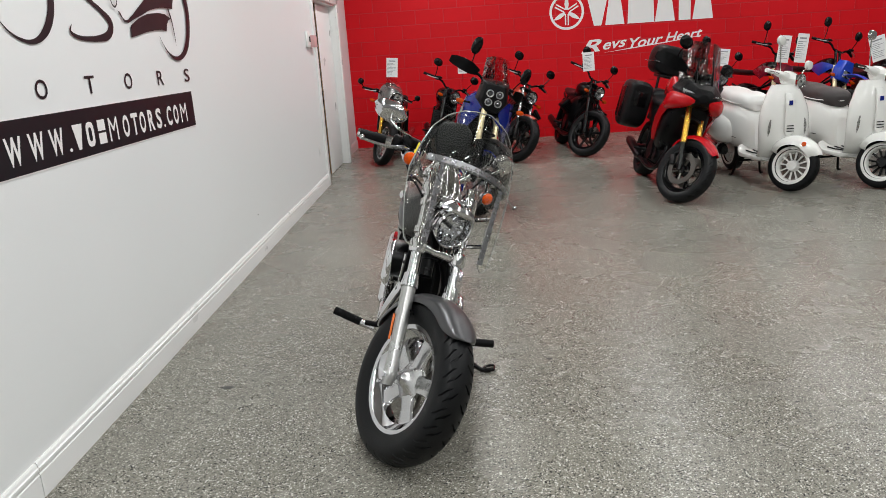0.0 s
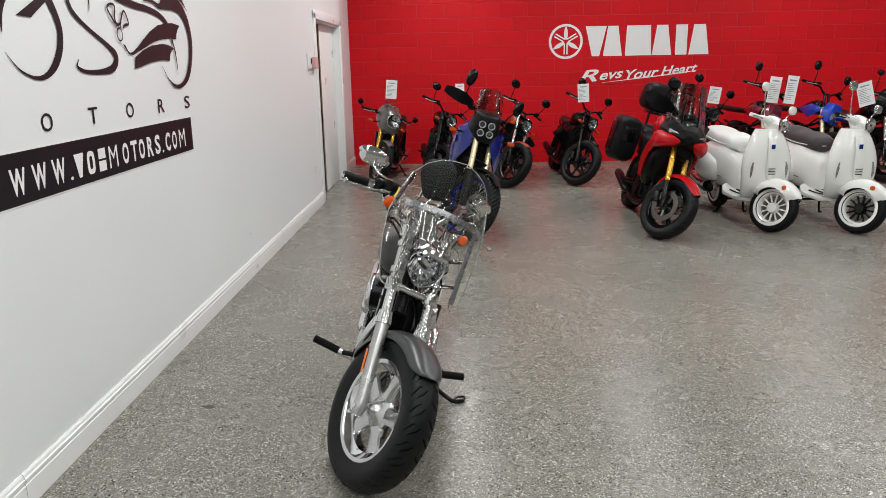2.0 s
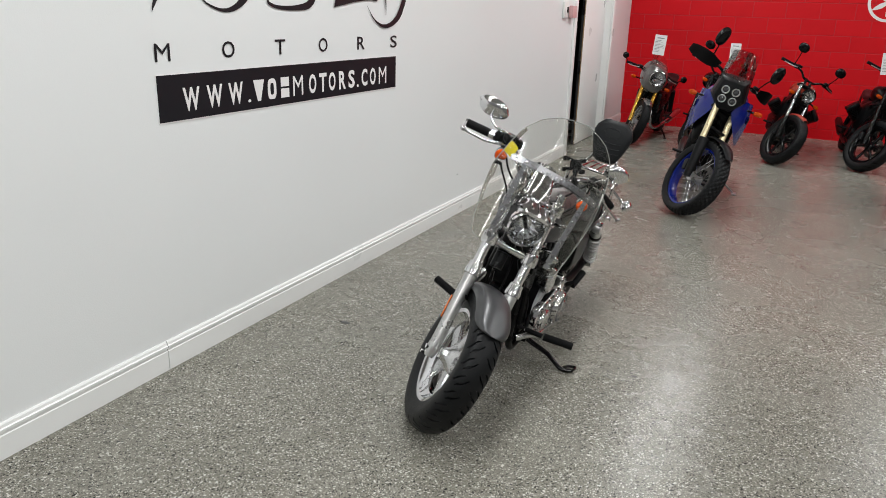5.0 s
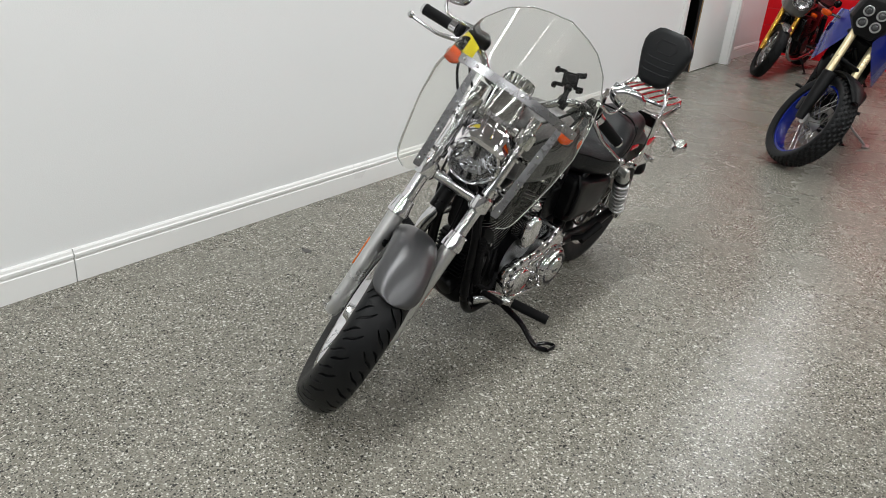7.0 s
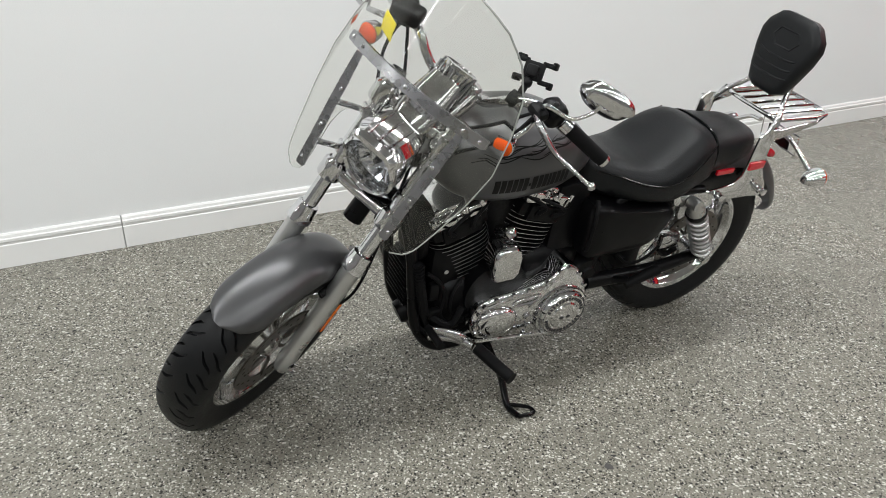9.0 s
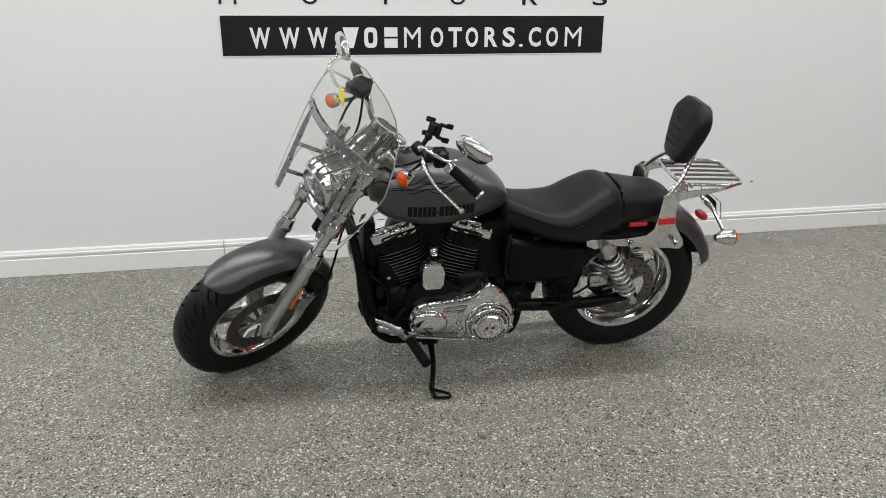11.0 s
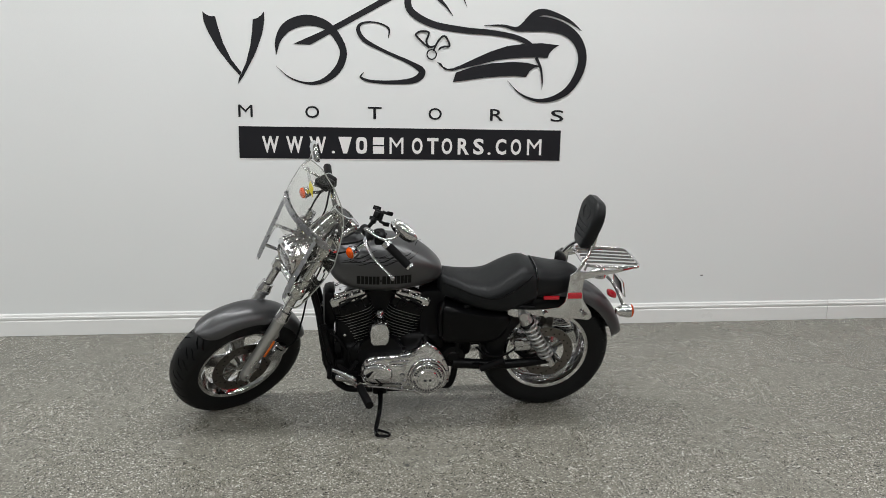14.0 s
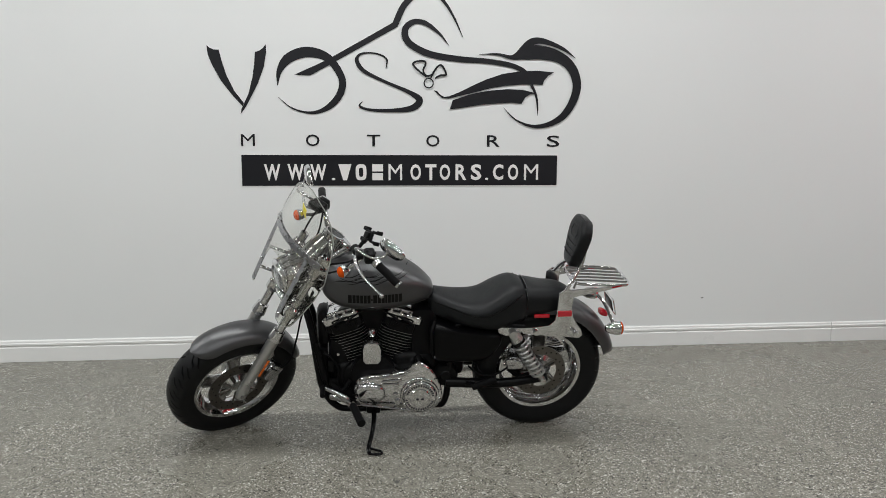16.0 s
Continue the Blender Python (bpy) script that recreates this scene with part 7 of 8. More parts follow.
            block(bm, (x + 0.12, 0, 0.56), (0.20, 0.30, 0.24), 0.02, Matrix.Translation((0, 0, 0)))
            cy = self.fixed("cylinder", bm, paint, "black cylinder block")
            bm = bmesh.new()
            for k in range(7):
                block(bm, (x + 0.12, 0, 0.48 + 0.022 * k), (0.23, 0.33, 0.007), 0.002)
            part("fin", bm, paint, cy)
            bm = bmesh.new()
            block(bm, (x + 0.29, 0, 0.56), (0.035, 0.34, 0.26), 0.01)
            rad = self.fixed("radiator", bm, M_BLACK, "black radiator")
            bm = bmesh.new()
            for k in range(10):
                block(bm, (x + 0.312, 0, 0.455 + 0.023 * k), (0.006, 0.30, 0.006))
            part("fin", bm, M_BLACK, rad)
        for sy in (1, -1):
            bm = bmesh.new()
            tube(bm, [(x + 0.2, 0.07 * sy, 0.52), (x + 0.33, 0.09 * sy, 0.42), (x + 0.27, 0.12 * sy, 0.24), (x, 0.14 * sy, 0.19), (x - 0.35, 0.17 * sy, 0.24)], 0.021, 12, 5)
            ex = self.fixed("exhaust_pipe", bm, pipes, "exhaust pipe")
            bm = bmesh.new()
            tube(bm, [(x - 0.33, 0.17 * sy, 0.24), (x - 0.40, 0.175 * sy, 0.25), (x - 0.85, 0.20 * sy, 0.34), (x - 0.90, 0.20 * sy, 0.35)], [0.024, 0.045, 0.048, 0.04], 16, smooth=False)
            part("silencer", bm, pipes, ex)
        bm = bmesh.new()
        top = self.fk(self.top - 0.1, 0, 0)
        for sy in (1, -1):
            tube(bm, [top, (top.x - 0.12, 0.09 * sy, 0.72), (x - 0.28, 0.12 * sy, 0.62), (x - 0.36, 0.12 * sy, 0.38)], 0.018, 10, 4)
            tube(bm, [top + V(0, 0, -0.08), (x + 0.32, 0.09 * sy, 0.48), (x + 0.22, 0.11 * sy, 0.24), (x - 0.3, 0.12 * sy, 0.22)], 0.016, 10, 4)
            tube(bm, [(x - 0.28, 0.12 * sy, 0.62), (0.1, 0.11 * sy, 0.68), (-0.2, 0.08 * sy, 0.74)], 0.014, 10, 4)
        f = self.fixed("frame", bm, M_SATIN, "tubular frame")
        for sy in (1, -1):
            bm = bmesh.new()
            tube(bm, [(x - 0.34, 0.11 * sy, 0.36), (0.2, 0.125 * sy, 0.33), (-0.03, 0.12 * sy, 0.31)], [0.028, 0.024, 0.020], 10, 4)
            part("swingarm", bm, M_SATIN, f)
            bm = bmesh.new()
            tube(bm, [(x - 0.22, 0.15 * sy, 0.33), (x - 0.24, 0.27 * sy, 0.33)], 0.013, 10, smooth=False)
            part("foot_peg", bm, M_RUBBER, f)
        bm = bmesh.new()
        foot = 0.285 * math.tan(self.lean) + 0.016
        tube(bm, [(x - 0.15, 0.12, 0.25), (x - 0.12, 0.21, 0.13 + foot * 0.3), (x - 0.10, 0.28, foot)], 0.011, 8, 4)
        block(bm, (0, 0, 0), (0.07, 0.04, 0.010), 0.003, Matrix.Translation((x - 0.10, 0.285, foot - 0.004)) @ Matrix.Rotation(self.lean, 4, "X"))
        self.fixed("side_stand", bm, M_SATIN, "side stand")
        return e

    def bulk(self):
        """Battery boxes, hoses and brackets that fill the frame behind the engine."""
        self.hull("air_box", [(0.62, 0.60, 0.10, 0.14), (0.50, 0.60, 0.135, 0.16), (0.34, 0.61, 0.13, 0.14), (0.26, 0.62, 0.08, 0.08)], M_SATIN, "black side covers", 3.2)
        bm = bmesh.new()
        for sy in (1, -1):
            tube(bm, [(0.18, 0.13 * sy, 0.66), (0.02, 0.13 * sy, 0.34)], [0.030, 0.026], 10, smooth=False)
            tube(bm, [self.fk(self.top - 0.1, 0.02, 0.06 * sy), (1.02, 0.09 * sy, 0.74), (0.92, 0.10 * sy, 0.60), (0.86, 0.12 * sy, 0.48)], 0.011, 8, 5)
            tube(bm, [self.fk(self.top - 0.05, 0.05, -0.05 * sy), self.fk(self.top - 0.3, 0.0, 0.07 * sy), (1.0, 0.06 * sy, 0.56)], 0.007, 8, 5)
        self.fixed("hose", bm, M_RUBBER)

    def tail(self, x, z, material=M_BLACK):
        bm = bmesh.new()
        body(bm, [(x + 0.1, z, 0.07, 0.03), (x, z + 0.01, 0.06, 0.035), (x - 0.08, z + 0.015, 0.04, 0.03), (x - 0.10, z + 0.015, 0.02, 0.015)], 14, 2.5, 3)
        t = self.fixed("tail_unit", bm, material)
        bm = bmesh.new()
        block(bm, (x - 0.095, 0, z + 0.012), (0.02, 0.07, 0.03), 0.006)
        part("tail_lamp", bm, M_REDLENS, t)
        bm = bmesh.new()
        tube(bm, [(x - 0.02, 0, z - 0.02), (x - 0.12, 0, z - 0.14), (x - 0.16, 0, z - 0.28)], 0.03, 8, 4, flat=0.3)
        part("plate_holder", bm, M_PLASTIC, t)


# grey half-faired roadster beside the door
m1 = Machine("silver-grey retro sports motorcycle with a small fairing and gold fork", 0.48, 10.86, 1.42, yaw=-4, lean=9, steer_deg=30, spoked=True, fork=M_GOLD, rims=M_CHROME_WORN, bar_z=0.93, bar_w=0.36, lower=M_GOLD, R=0.31, rim=0.222)
m1.engine("twin", paint=M_ENGINE, pipes=M_CHROME_WORN)
m1.bulk()
m1.hull("fuel_tank", [(1.02, 0.82, 0.05, 0.04), (0.98, 0.84, 0.12, 0.09), (0.85, 0.85, 0.15, 0.11), (0.65, 0.83, 0.12, 0.09), (0.5, 0.79, 0.08, 0.05)], M_SILVERGREY, "grey fuel tank")
m1.hull("seat", [(0.52, 0.77, 0.10, 0.04), (0.3, 0.76, 0.13, 0.05), (0.05, 0.78, 0.12, 0.05), (-0.12, 0.82, 0.10, 0.05), (-0.28, 0.80, 0.05, 0.04)], M_SEAT, "black seat")
m1.tail(-0.22, 0.80, M_SILVERGREY)
m1.mudguard(M_SILVERGREY, a0=60, a1=165)
bm = bmesh.new()
c = m1.fk(0.58, 0.11, 0)
skin(bm, [[V(c.x + dx, y, c.z + dz + z) for y, z in oval(w, h, 26, 2.4)] for dx, dz, w, h in ((-0.20, 0.06, 0.165, 0.17), (-0.10, 0.03, 0.17, 0.18), (0.02, 0.0, 0.155, 0.165), (0.07, -0.01, 0.125, 0.13), (0.085, -0.01, 0.10, 0.10))])
cowl = m1.front("headlamp_cowl", bm, M_SILVERGREY, "round grey fairing cowl")
m1.round_lamp(0.575, 0.235, 0.105, M_CHROME)
bm = bmesh.new()
skin(bm, [[V(c.x - 0.02 - 0.32 * k * k - 0.06 * abs(y / 0.15) ** 2 + o, y * (1 - 0.35 * k), c.z + 0.13 + 0.17 * k) for y in [-0.14 + 0.28 * i / 12 for i in range(13)]] for o in (0.0,) for k in (0, 0.3, 0.6, 0.85, 1.0)], caps=False, closed=True)
bmesh.ops.solidify(bm, geom=bm.faces[:], thickness=0.003)
g = m1.front("fly_screen", bm, M_SCREEN, "clear fly screen")
g.visible_shadow = False
for sy in (1, -1):
    bm = bmesh.new()
    e0 = V(m1.bar_path[4].x, m1.bar_path[4].y * sy, m1.bar_path[4].z)
    tube(bm, [e0, e0 + V(0.02, 0.06 * sy, 0.05)], 0.007, 8, smooth=False)
    skin(bm, [[e0 + V(0.02 + q, 0.075 * sy + y * k, 0.075 + z * k) for y, z in oval(0.042, 0.042, 18, 2)] for q, k in ((0.02, 0.5), (0.01, 0.95), (-0.006, 1.0))])
    m1.front("bar_end_mirror", bm, M_BLACK, "round bar-end mirror")
m1.signals(c.x - 0.12, 0.25, c.z - 0.06)

# black naked bike behind the adventure bike
m2 = Machine("black naked motorcycle with orange reflectors", 1.25, 10.66, 1.42, yaw=2, lean=14, steer_deg=35, fork=M_BLACK, bar_z=1.05, twin=True, spokes=5)
m2.engine("twin")
m2.bulk()
m2.hull("fuel_tank", [(1.05, 0.86, 0.05, 0.05), (1.0, 0.88, 0.14, 0.10), (0.82, 0.88, 0.17, 0.12), (0.6, 0.83, 0.12, 0.08), (0.5, 0.79, 0.08, 0.05)], M_BLACK, "black fuel tank")
m2.hull("seat", [(0.52, 0.78, 0.09, 0.04), (0.3, 0.77, 0.14, 0.05), (0.05, 0.82, 0.12, 0.05), (-0.2, 0.88, 0.09, 0.04)], M_SEAT, "black seat")
m2.tail(-0.2, 0.87)
m2.mudguard(M_BLACK)
m2.round_lamp(0.62, 0.14, 0.085)
m2.mirrors(0.18, 0.06, size=(0.070, 0.050))
m2.signals(m2.fk(0.6, 0.1, 0).x, 0.22, m2.fk(0.6, 0.1, 0).z)

# blue adventure bike
m3 = Machine("dark blue adventure motorcycle with pale gold fork and a clear screen", 1.63, 7.43, 1.56, yaw=4, lean=16, steer_deg=35, R=0.345, half=0.072, rim=0.268, rear_R=0.325, rake=27, spoked=True, fork=M_CREAM, rims=M_BLUE, tyre=M_TYRE_KNOB, lower=M_PLASTIC, bar_z=1.20, bar_w=0.42, bar_x=1.06, offset=0.04)
m3.engine("twin", 0.75)
m3.hull("fuel_tank", [(1.12, 0.95, 0.06, 0.08), (1.08, 0.96, 0.15, 0.14), (0.95, 0.95, 0.20, 0.17), (0.75, 0.93, 0.18, 0.13), (0.55, 0.88, 0.11, 0.06)], M_BLUE, "dark blue tank and side panels")
for sy in (1, -1):
    bm = bmesh.new()
    skin(bm, [[V(x, y * sy, z) for y, z in ((a, zc - h), (a + 0.02, zc), (a, zc + h), (a - 0.02, zc))] for x, a, zc, h in ((1.28, 0.10, 0.93, 0.05), (1.22, 0.17, 0.90, 0.15), (1.08, 0.23, 0.83, 0.20), (0.90, 0.23, 0.80, 0.15), (0.75, 0.19, 0.82, 0.06))])
    sh = m3.fixed("tank_shroud", bm, M_BLUE, "blue tank shroud", 60)
    bm = bmesh.new()
    skin(bm, [[V(x, (a + 0.003) * sy, z) for z in (zc - h, zc + h)] for x, a, zc, h in ((1.13, 0.238, 0.90, 0.03), (1.08, 0.247, 0.89, 0.035), (1.00, 0.250, 0.88, 0.03))], caps=False, closed=True)
    part("plain_stripe", bm, M_SILVERGREY, sh)
m3.hull("seat", [(0.60, 0.86, 0.10, 0.04), (0.4, 0.85, 0.14, 0.05), (0.1, 0.88, 0.14, 0.05), (-0.2, 0.92, 0.10, 0.04), (-0.3, 0.92, 0.05, 0.03)], M_SEAT, "black seat")
m3.tail(-0.28, 0.90)
m3.mudguard(M_PLASTIC, 0.385, 0.070, 52, 150, drop=0.02)
# fork guards
for sy in (1, -1):
    bm = bmesh.new()
    tube(bm, [m3.fk(-0.03, 0.065, 0.105 * sy), m3.fk(0.14, 0.075, 0.108 * sy), m3.fk(0.33, 0.08, 0.108 * sy)], [0.030, 0.042, 0.048], 12, 4, flat=0.7)
    m3.front("fork_guard", bm, M_PLASTIC, "black plastic fork guard")
# lamp tower with four lamps
bm = bmesh.new()
skin(bm, [[V(x, y, z) for y, z in ((-w1, zb), (-w2, zm), (-w3, zt), (w3, zt), (w2, zm), (w1, zb))] for x, w1, w2, w3, zb, zm, zt in ((1.18, 0.07, 0.16, 0.13, 0.93, 1.03, 1.22), (1.30, 0.06, 0.14, 0.11, 0.93, 1.03, 1.20), (1.355, 0.05, 0.115, 0.085, 0.94, 1.03, 1.18))])
bmesh.ops.bevel(bm, geom=bm.edges[:], offset=0.008, segments=2, profile=0.5, affect="EDGES")
tower = m3.fixed("lamp_tower", bm, M_PLASTIC, "dark grey lamp tower")
for yy, zz in ((0.045, 1.105), (-0.045, 1.105), (0.045, 1.025), (-0.045, 1.025)):
    bm = bmesh.new()
    lathe(bm, [(0.024, 0.002), (0.032, 0.010), (0.035, 0.008), (0.035, -0.01), (0.024, -0.01)], along((1.362, yy, zz), (1.5, yy, zz)), 20, loop=True)
    hd = part("headlamp", bm, M_ALU, tower)
    bm = bmesh.new()
    lathe(bm, [(0.0, 0.010), (0.014, 0.007), (0.023, -0.002), (0.0, -0.004)], along((1.362, yy, zz), (1.5, yy, zz)), 16)
    part("lens", bm, M_LENS_DARK, hd)
bm = bmesh.new()
skin(bm, [[V(1.335 - 0.20 * k - 0.10 * (y / 0.14) ** 2, y * (1 - 0.18 * k), 1.17 + 0.27 * k - 0.03 * (abs(y) / 0.14) ** 3 * k) for y in [-0.14 + 0.28 * i / 12 for i in range(13)]] for k in (0, 0.25, 0.5, 0.75, 0.92, 1.0)], caps=False, closed=True)
bmesh.ops.solidify(bm, geom=bm.faces[:], thickness=0.004)
g = m3.fixed("windscreen", bm, M_SCREEN, "clear upright screen")
g.visible_shadow = False
for sy in (1, -1):
    bm = bmesh.new()
    b4 = m3.bar_path[4]
    skin(bm, [[V(b4.x + dx, (b4.y + dy) * sy, b4.z + 0.012 + z) for z in (-h, 0, h)] for dx, dy, h in ((0.16, -0.17, 0.03), (0.15, -0.08, 0.055), (0.11, 0.0, 0.055), (0.05, 0.05, 0.045), (-0.01, 0.065, 0.03))], caps=False, closed=True)
    bmesh.ops.solidify(bm, geom=bm.faces[:], thickness=0.008)
    m3.front("hand_guard", bm, M_PLASTIC, "black hand guard")
m3.mirrors(0.20, 0.06, 0.03, size=(0.054, 0.082))
m3.signals(1.20, 0.29, 0.98, False)
bm = bmesh.new()
tube(bm, [(0.62, 0.14, 0.30), (0.57, 0.30, 0.21), (0.53, 0.43, 0.138)], 0.010, 8, 4)
block(bm, (0, 0, 0), (0.10, 0.05, 0.008), 0.003, Matrix.Translation((0.53, 0.44, 0.135)) @ Matrix.Rotation(radians(16), 4, "X"))
m3.fixed("stand_leg", bm, M_ALU, "bare aluminium side stand")

m3.hull("inner_fairing", [(1.20, 0.88, 0.08, 0.10), (1.12, 0.78, 0.15, 0.20), (1.0, 0.68, 0.17, 0.24), (0.86, 0.58, 0.15, 0.20), (0.78, 0.52, 0.10, 0.12)], M_SATIN, "black radiator housing", 3.0)
m3.hull("rear_panel", [(0.62, 0.70, 0.13, 0.15), (0.40, 0.70, 0.14, 0.14), (0.10, 0.78, 0.12, 0.10), (-0.20, 0.86, 0.09, 0.06)], M_SATIN, "black side panels", 3.0)

# two roadsters with transverse twins
for x, y, paint, lab, yw, st in ((2.25, 10.50, mat("dark_red_black_paint", (0.30, 0.03, 0.015), 0.25, vary=0.1, coat=0.6), "black and dark red classic roadster motorcycle", 0, 36), (3.17, 10.60, M_SATIN, "satin black classic roadster motorcycle with small round lamp", 3, 36)):
    r = Machine(lab, x, y, 1.45, yaw=yw, lean=15.5, steer_deg=st, R=0.315, half=0.062, rim=0.232, fork=M_CHROME_WORN if paint is not M_SATIN else M_BLACK, upside=False, lower=M_BLACK, bar_z=1.06, spokes=6, disc_r=0.12, twin_disc=False)
    r.engine("across", 0.70, pipes=M_SATIN)
    r.bulk()
    r.hull("fuel_tank", [(1.05, 0.84, 0.04, 0.03), (1.02, 0.85, 0.10, 0.07), (0.88, 0.86, 0.145, 0.10), (0.68, 0.83, 0.12, 0.08), (0.52, 0.78, 0.07, 0.04)], paint, "painted fuel tank")
    r.hull("seat", [(0.54, 0.77, 0.09, 0.04), (0.3, 0.75, 0.13, 0.05), (0.0, 0.78, 0.12, 0.05), (-0.22, 0.80, 0.08, 0.035)], M_SEAT, "black seat")
    r.hull("engine_block", [(1.00, 0.62, 0.07, 0.10), (0.93, 0.58, 0.13, 0.20), (0.78, 0.52, 0.17, 0.24), (0.58, 0.50, 0.16, 0.20), (0.44, 0.52, 0.10, 0.12)], M_ENGINE, "black engine and frame covers", 3.0)
    r.tail(-0.2, 0.76)
    r.mudguard(paint if paint is not M_SATIN else M_BLACK, a0=70, a1=165)
    r.mudguard(M_BLACK, 0.35, 0.075, 60, 165, front=False, centre=V(0, 0, 0.32))
    r.round_lamp(0.56, 0.13, 0.088)
    r.mirrors(0.20, 0.04, 0.0, size=(0.074, 0.054))
    r.signals(r.fk(0.55, 0.08, 0).x, 0.20, r.fk(0.55, 0.08, 0).z - 0.02)

# red sports tourer with luggage
m6 = Machine("glossy red sports touring motorcycle with black panniers and top box", 3.50, 7.46, 1.50, yaw=-2.5, lean=16, steer_deg=34, R=0.302, half=0.061, rim=0.216, fork=M_GOLD, lower=M_BLACK, bar_z=1.13, bar_w=0.40, bar_x=1.02, twin=True, spokes=5)
m6.engine("twin", 0.76)
m6.mudguard(M_REDPAINT, 0.335, 0.082, 44, 150, drop=0.050)
m6.hull("fuel_tank", [(1.06, 0.92, 0.06, 0.07), (1.0, 0.94, 0.15, 0.11), (0.82, 0.93, 0.165, 0.12), (0.62, 0.88, 0.12, 0.08), (0.5, 0.83, 0.08, 0.05)], M_BLACK, "black fuel tank")
for sy in (1, -1):
    m6.hull("tank_panel", [(1.18, 0.98, 0.02, 0.02, 0.19 * sy), (1.10, 1.00, 0.04, 0.06, 0.185 * sy), (0.98, 1.01, 0.05, 0.09, 0.175 * sy), (0.82, 0.98, 0.045, 0.085, 0.16 * sy), (0.65, 0.93, 0.02, 0.03, 0.13 * sy)], M_REDPAINT, "glossy red tank panel")
for sy in (1, -1):
    bm = bmesh.new()
    skin(bm, [[V(x, y * sy, z) for y, z in ((a - 0.01, zc - h * 1.5), (a + 0.034, zc), (a, zc + h * 1.3), (a - 0.06, zc))] for x, a, zc, h in ((1.36, 0.150, 0.90, 0.02), (1.29, 0.195, 0.90, 0.045), (1.18, 0.228, 0.88, 0.060), (1.08, 0.236, 0.80, 0.050), (1.00, 0.234, 0.69, 0.042), (0.94, 0.215, 0.57, 0.032), (0.91, 0.19, 0.48, 0.010))])
    sh = m6.fixed("side_fairing", bm, M_REDPAINT, "glossy red side fairing", 60)
    bm = bmesh.new()
    block(bm, (1.29, 0.205 * sy, 0.845), (0.05, 0.03, 0.035), 0.01)
    part("lamp_pod", bm, M_CHROME_WORN, sh)
bm = bmesh.new()
skin(bm, [[V(x, y, z) for y, z in ((-w1, zb), (-w2, zm), (-w3, zt), (w3, zt), (w2, zm), (w1, zb))] for x, w1, w2, w3, zb, zm, zt in ((1.15, 0.12, 0.23, 0.15, 0.84, 1.00, 1.12), (1.32, 0.10, 0.205, 0.11, 0.86, 0.985, 1.08), (1.43, 0.05, 0.135, 0.06, 0.885, 0.965, 1.03), (1.475, 0.015, 0.06, 0.02, 0.91, 0.945, 0.985))])
bmesh.ops.bevel(bm, geom=bm.edges[:], offset=0.008, segments=2, profile=0.5, affect="EDGES")
nose = m6.fixed("nose_fairing", bm, M_PLASTIC, "dark grey nose fairing")
for sy in (1, -1):
    m6.hull("cowl_panel", [(1.455, 0.915, 0.020, 0.016, 0.085 * sy), (1.42, 0.905, 0.050, 0.045, 0.125 * sy), (1.33, 0.895, 0.068, 0.070, 0.170 * sy), (1.20, 0.880, 0.060, 0.085, 0.205 * sy), (1.08, 0.840, 0.030, 0.050, 0.225 * sy)], M_REDPAINT, "glossy red front cowl panel")
for sy in (1, -1):
    bm = bmesh.new()
    skin(bm, [[V(x, y * sy, z) for y, z in ((a, zc - h), (a, zc + h))] for x, a, zc, h in ((1.462, 0.060, 0.952, 0.012), (1.430, 0.115, 0.970, 0.024), (1.365, 0.178, 0.992, 0.014))], caps=False, closed=True)
    bmesh.ops.solidify(bm, geom=bm.faces[:], thickness=0.006)
    part("headlamp", bm, M_CHROME, nose, "slanted twin headlamp")
bm = bmesh.new()
skin(bm, [[V(1.36 - 0.24 * k - 0.13 * (y / 0.16) ** 2, y * (1 - 0.10 * k), 1.05 + 0.40 * k - 0.03 * (abs(y) / 0.19) ** 3 * k) for y in [-0.195 + 0.39 * i / 12 for i in range(13)]] for k in (0, 0.25, 0.5, 0.75, 0.92, 1.0)], caps=False, closed=True)
bmesh.ops.solidify(bm, geom=bm.faces[:], thickness=0.004)
g = m6.fixed("windscreen", bm, M_SCREEN, "tall clear touring screen")
g.visible_shadow = False
bm = bmesh.new()
for sy in (1, -1):
    tube(bm, [(1.33, 0.075 * sy, 1.07), (1.24, 0.075 * sy, 1.20), (1.17, 0.06 * sy, 1.30)], 0.010, 8, 4)
block(bm, (1.22, 0, 1.12), (0.06, 0.16, 0.10), 0.02)
part("screen_bracket", bm, M_SATIN, g)
for sy in (1, -1):
    bm = bmesh.new()
    b4 = m6.bar_path[4]
    skin(bm, [[V(b4.x + dx, (b4.y + dy) * sy, b4.z + 0.005 + z) for z in (-h, 0, h)] for dx, dy, h in ((0.16, -0.20, 0.03), (0.15, -0.10, 0.06), (0.11, 0.0, 0.06), (0.04, 0.05, 0.05), (-0.02, 0.06, 0.03))], caps=False, closed=True)
    bmesh.ops.solidify(bm, geom=bm.faces[:], thickness=0.008)
    m6.front("hand_guard", bm, M_PLASTIC, "black hand guard")
m6.mirrors(0.19, 0.05, 0.05, size=(0.082, 0.058))
m6.hull("seat", [(0.55, 0.82, 0.10, 0.04), (0.35, 0.81, 0.15, 0.05), (0.12, 0.84, 0.14, 0.05), (0.05, 0.89, 0.14, 0.05), (-0.25, 0.91, 0.11, 0.045)], M_SEAT, "black two-step seat")
m6.tail(-0.25, 0.88)
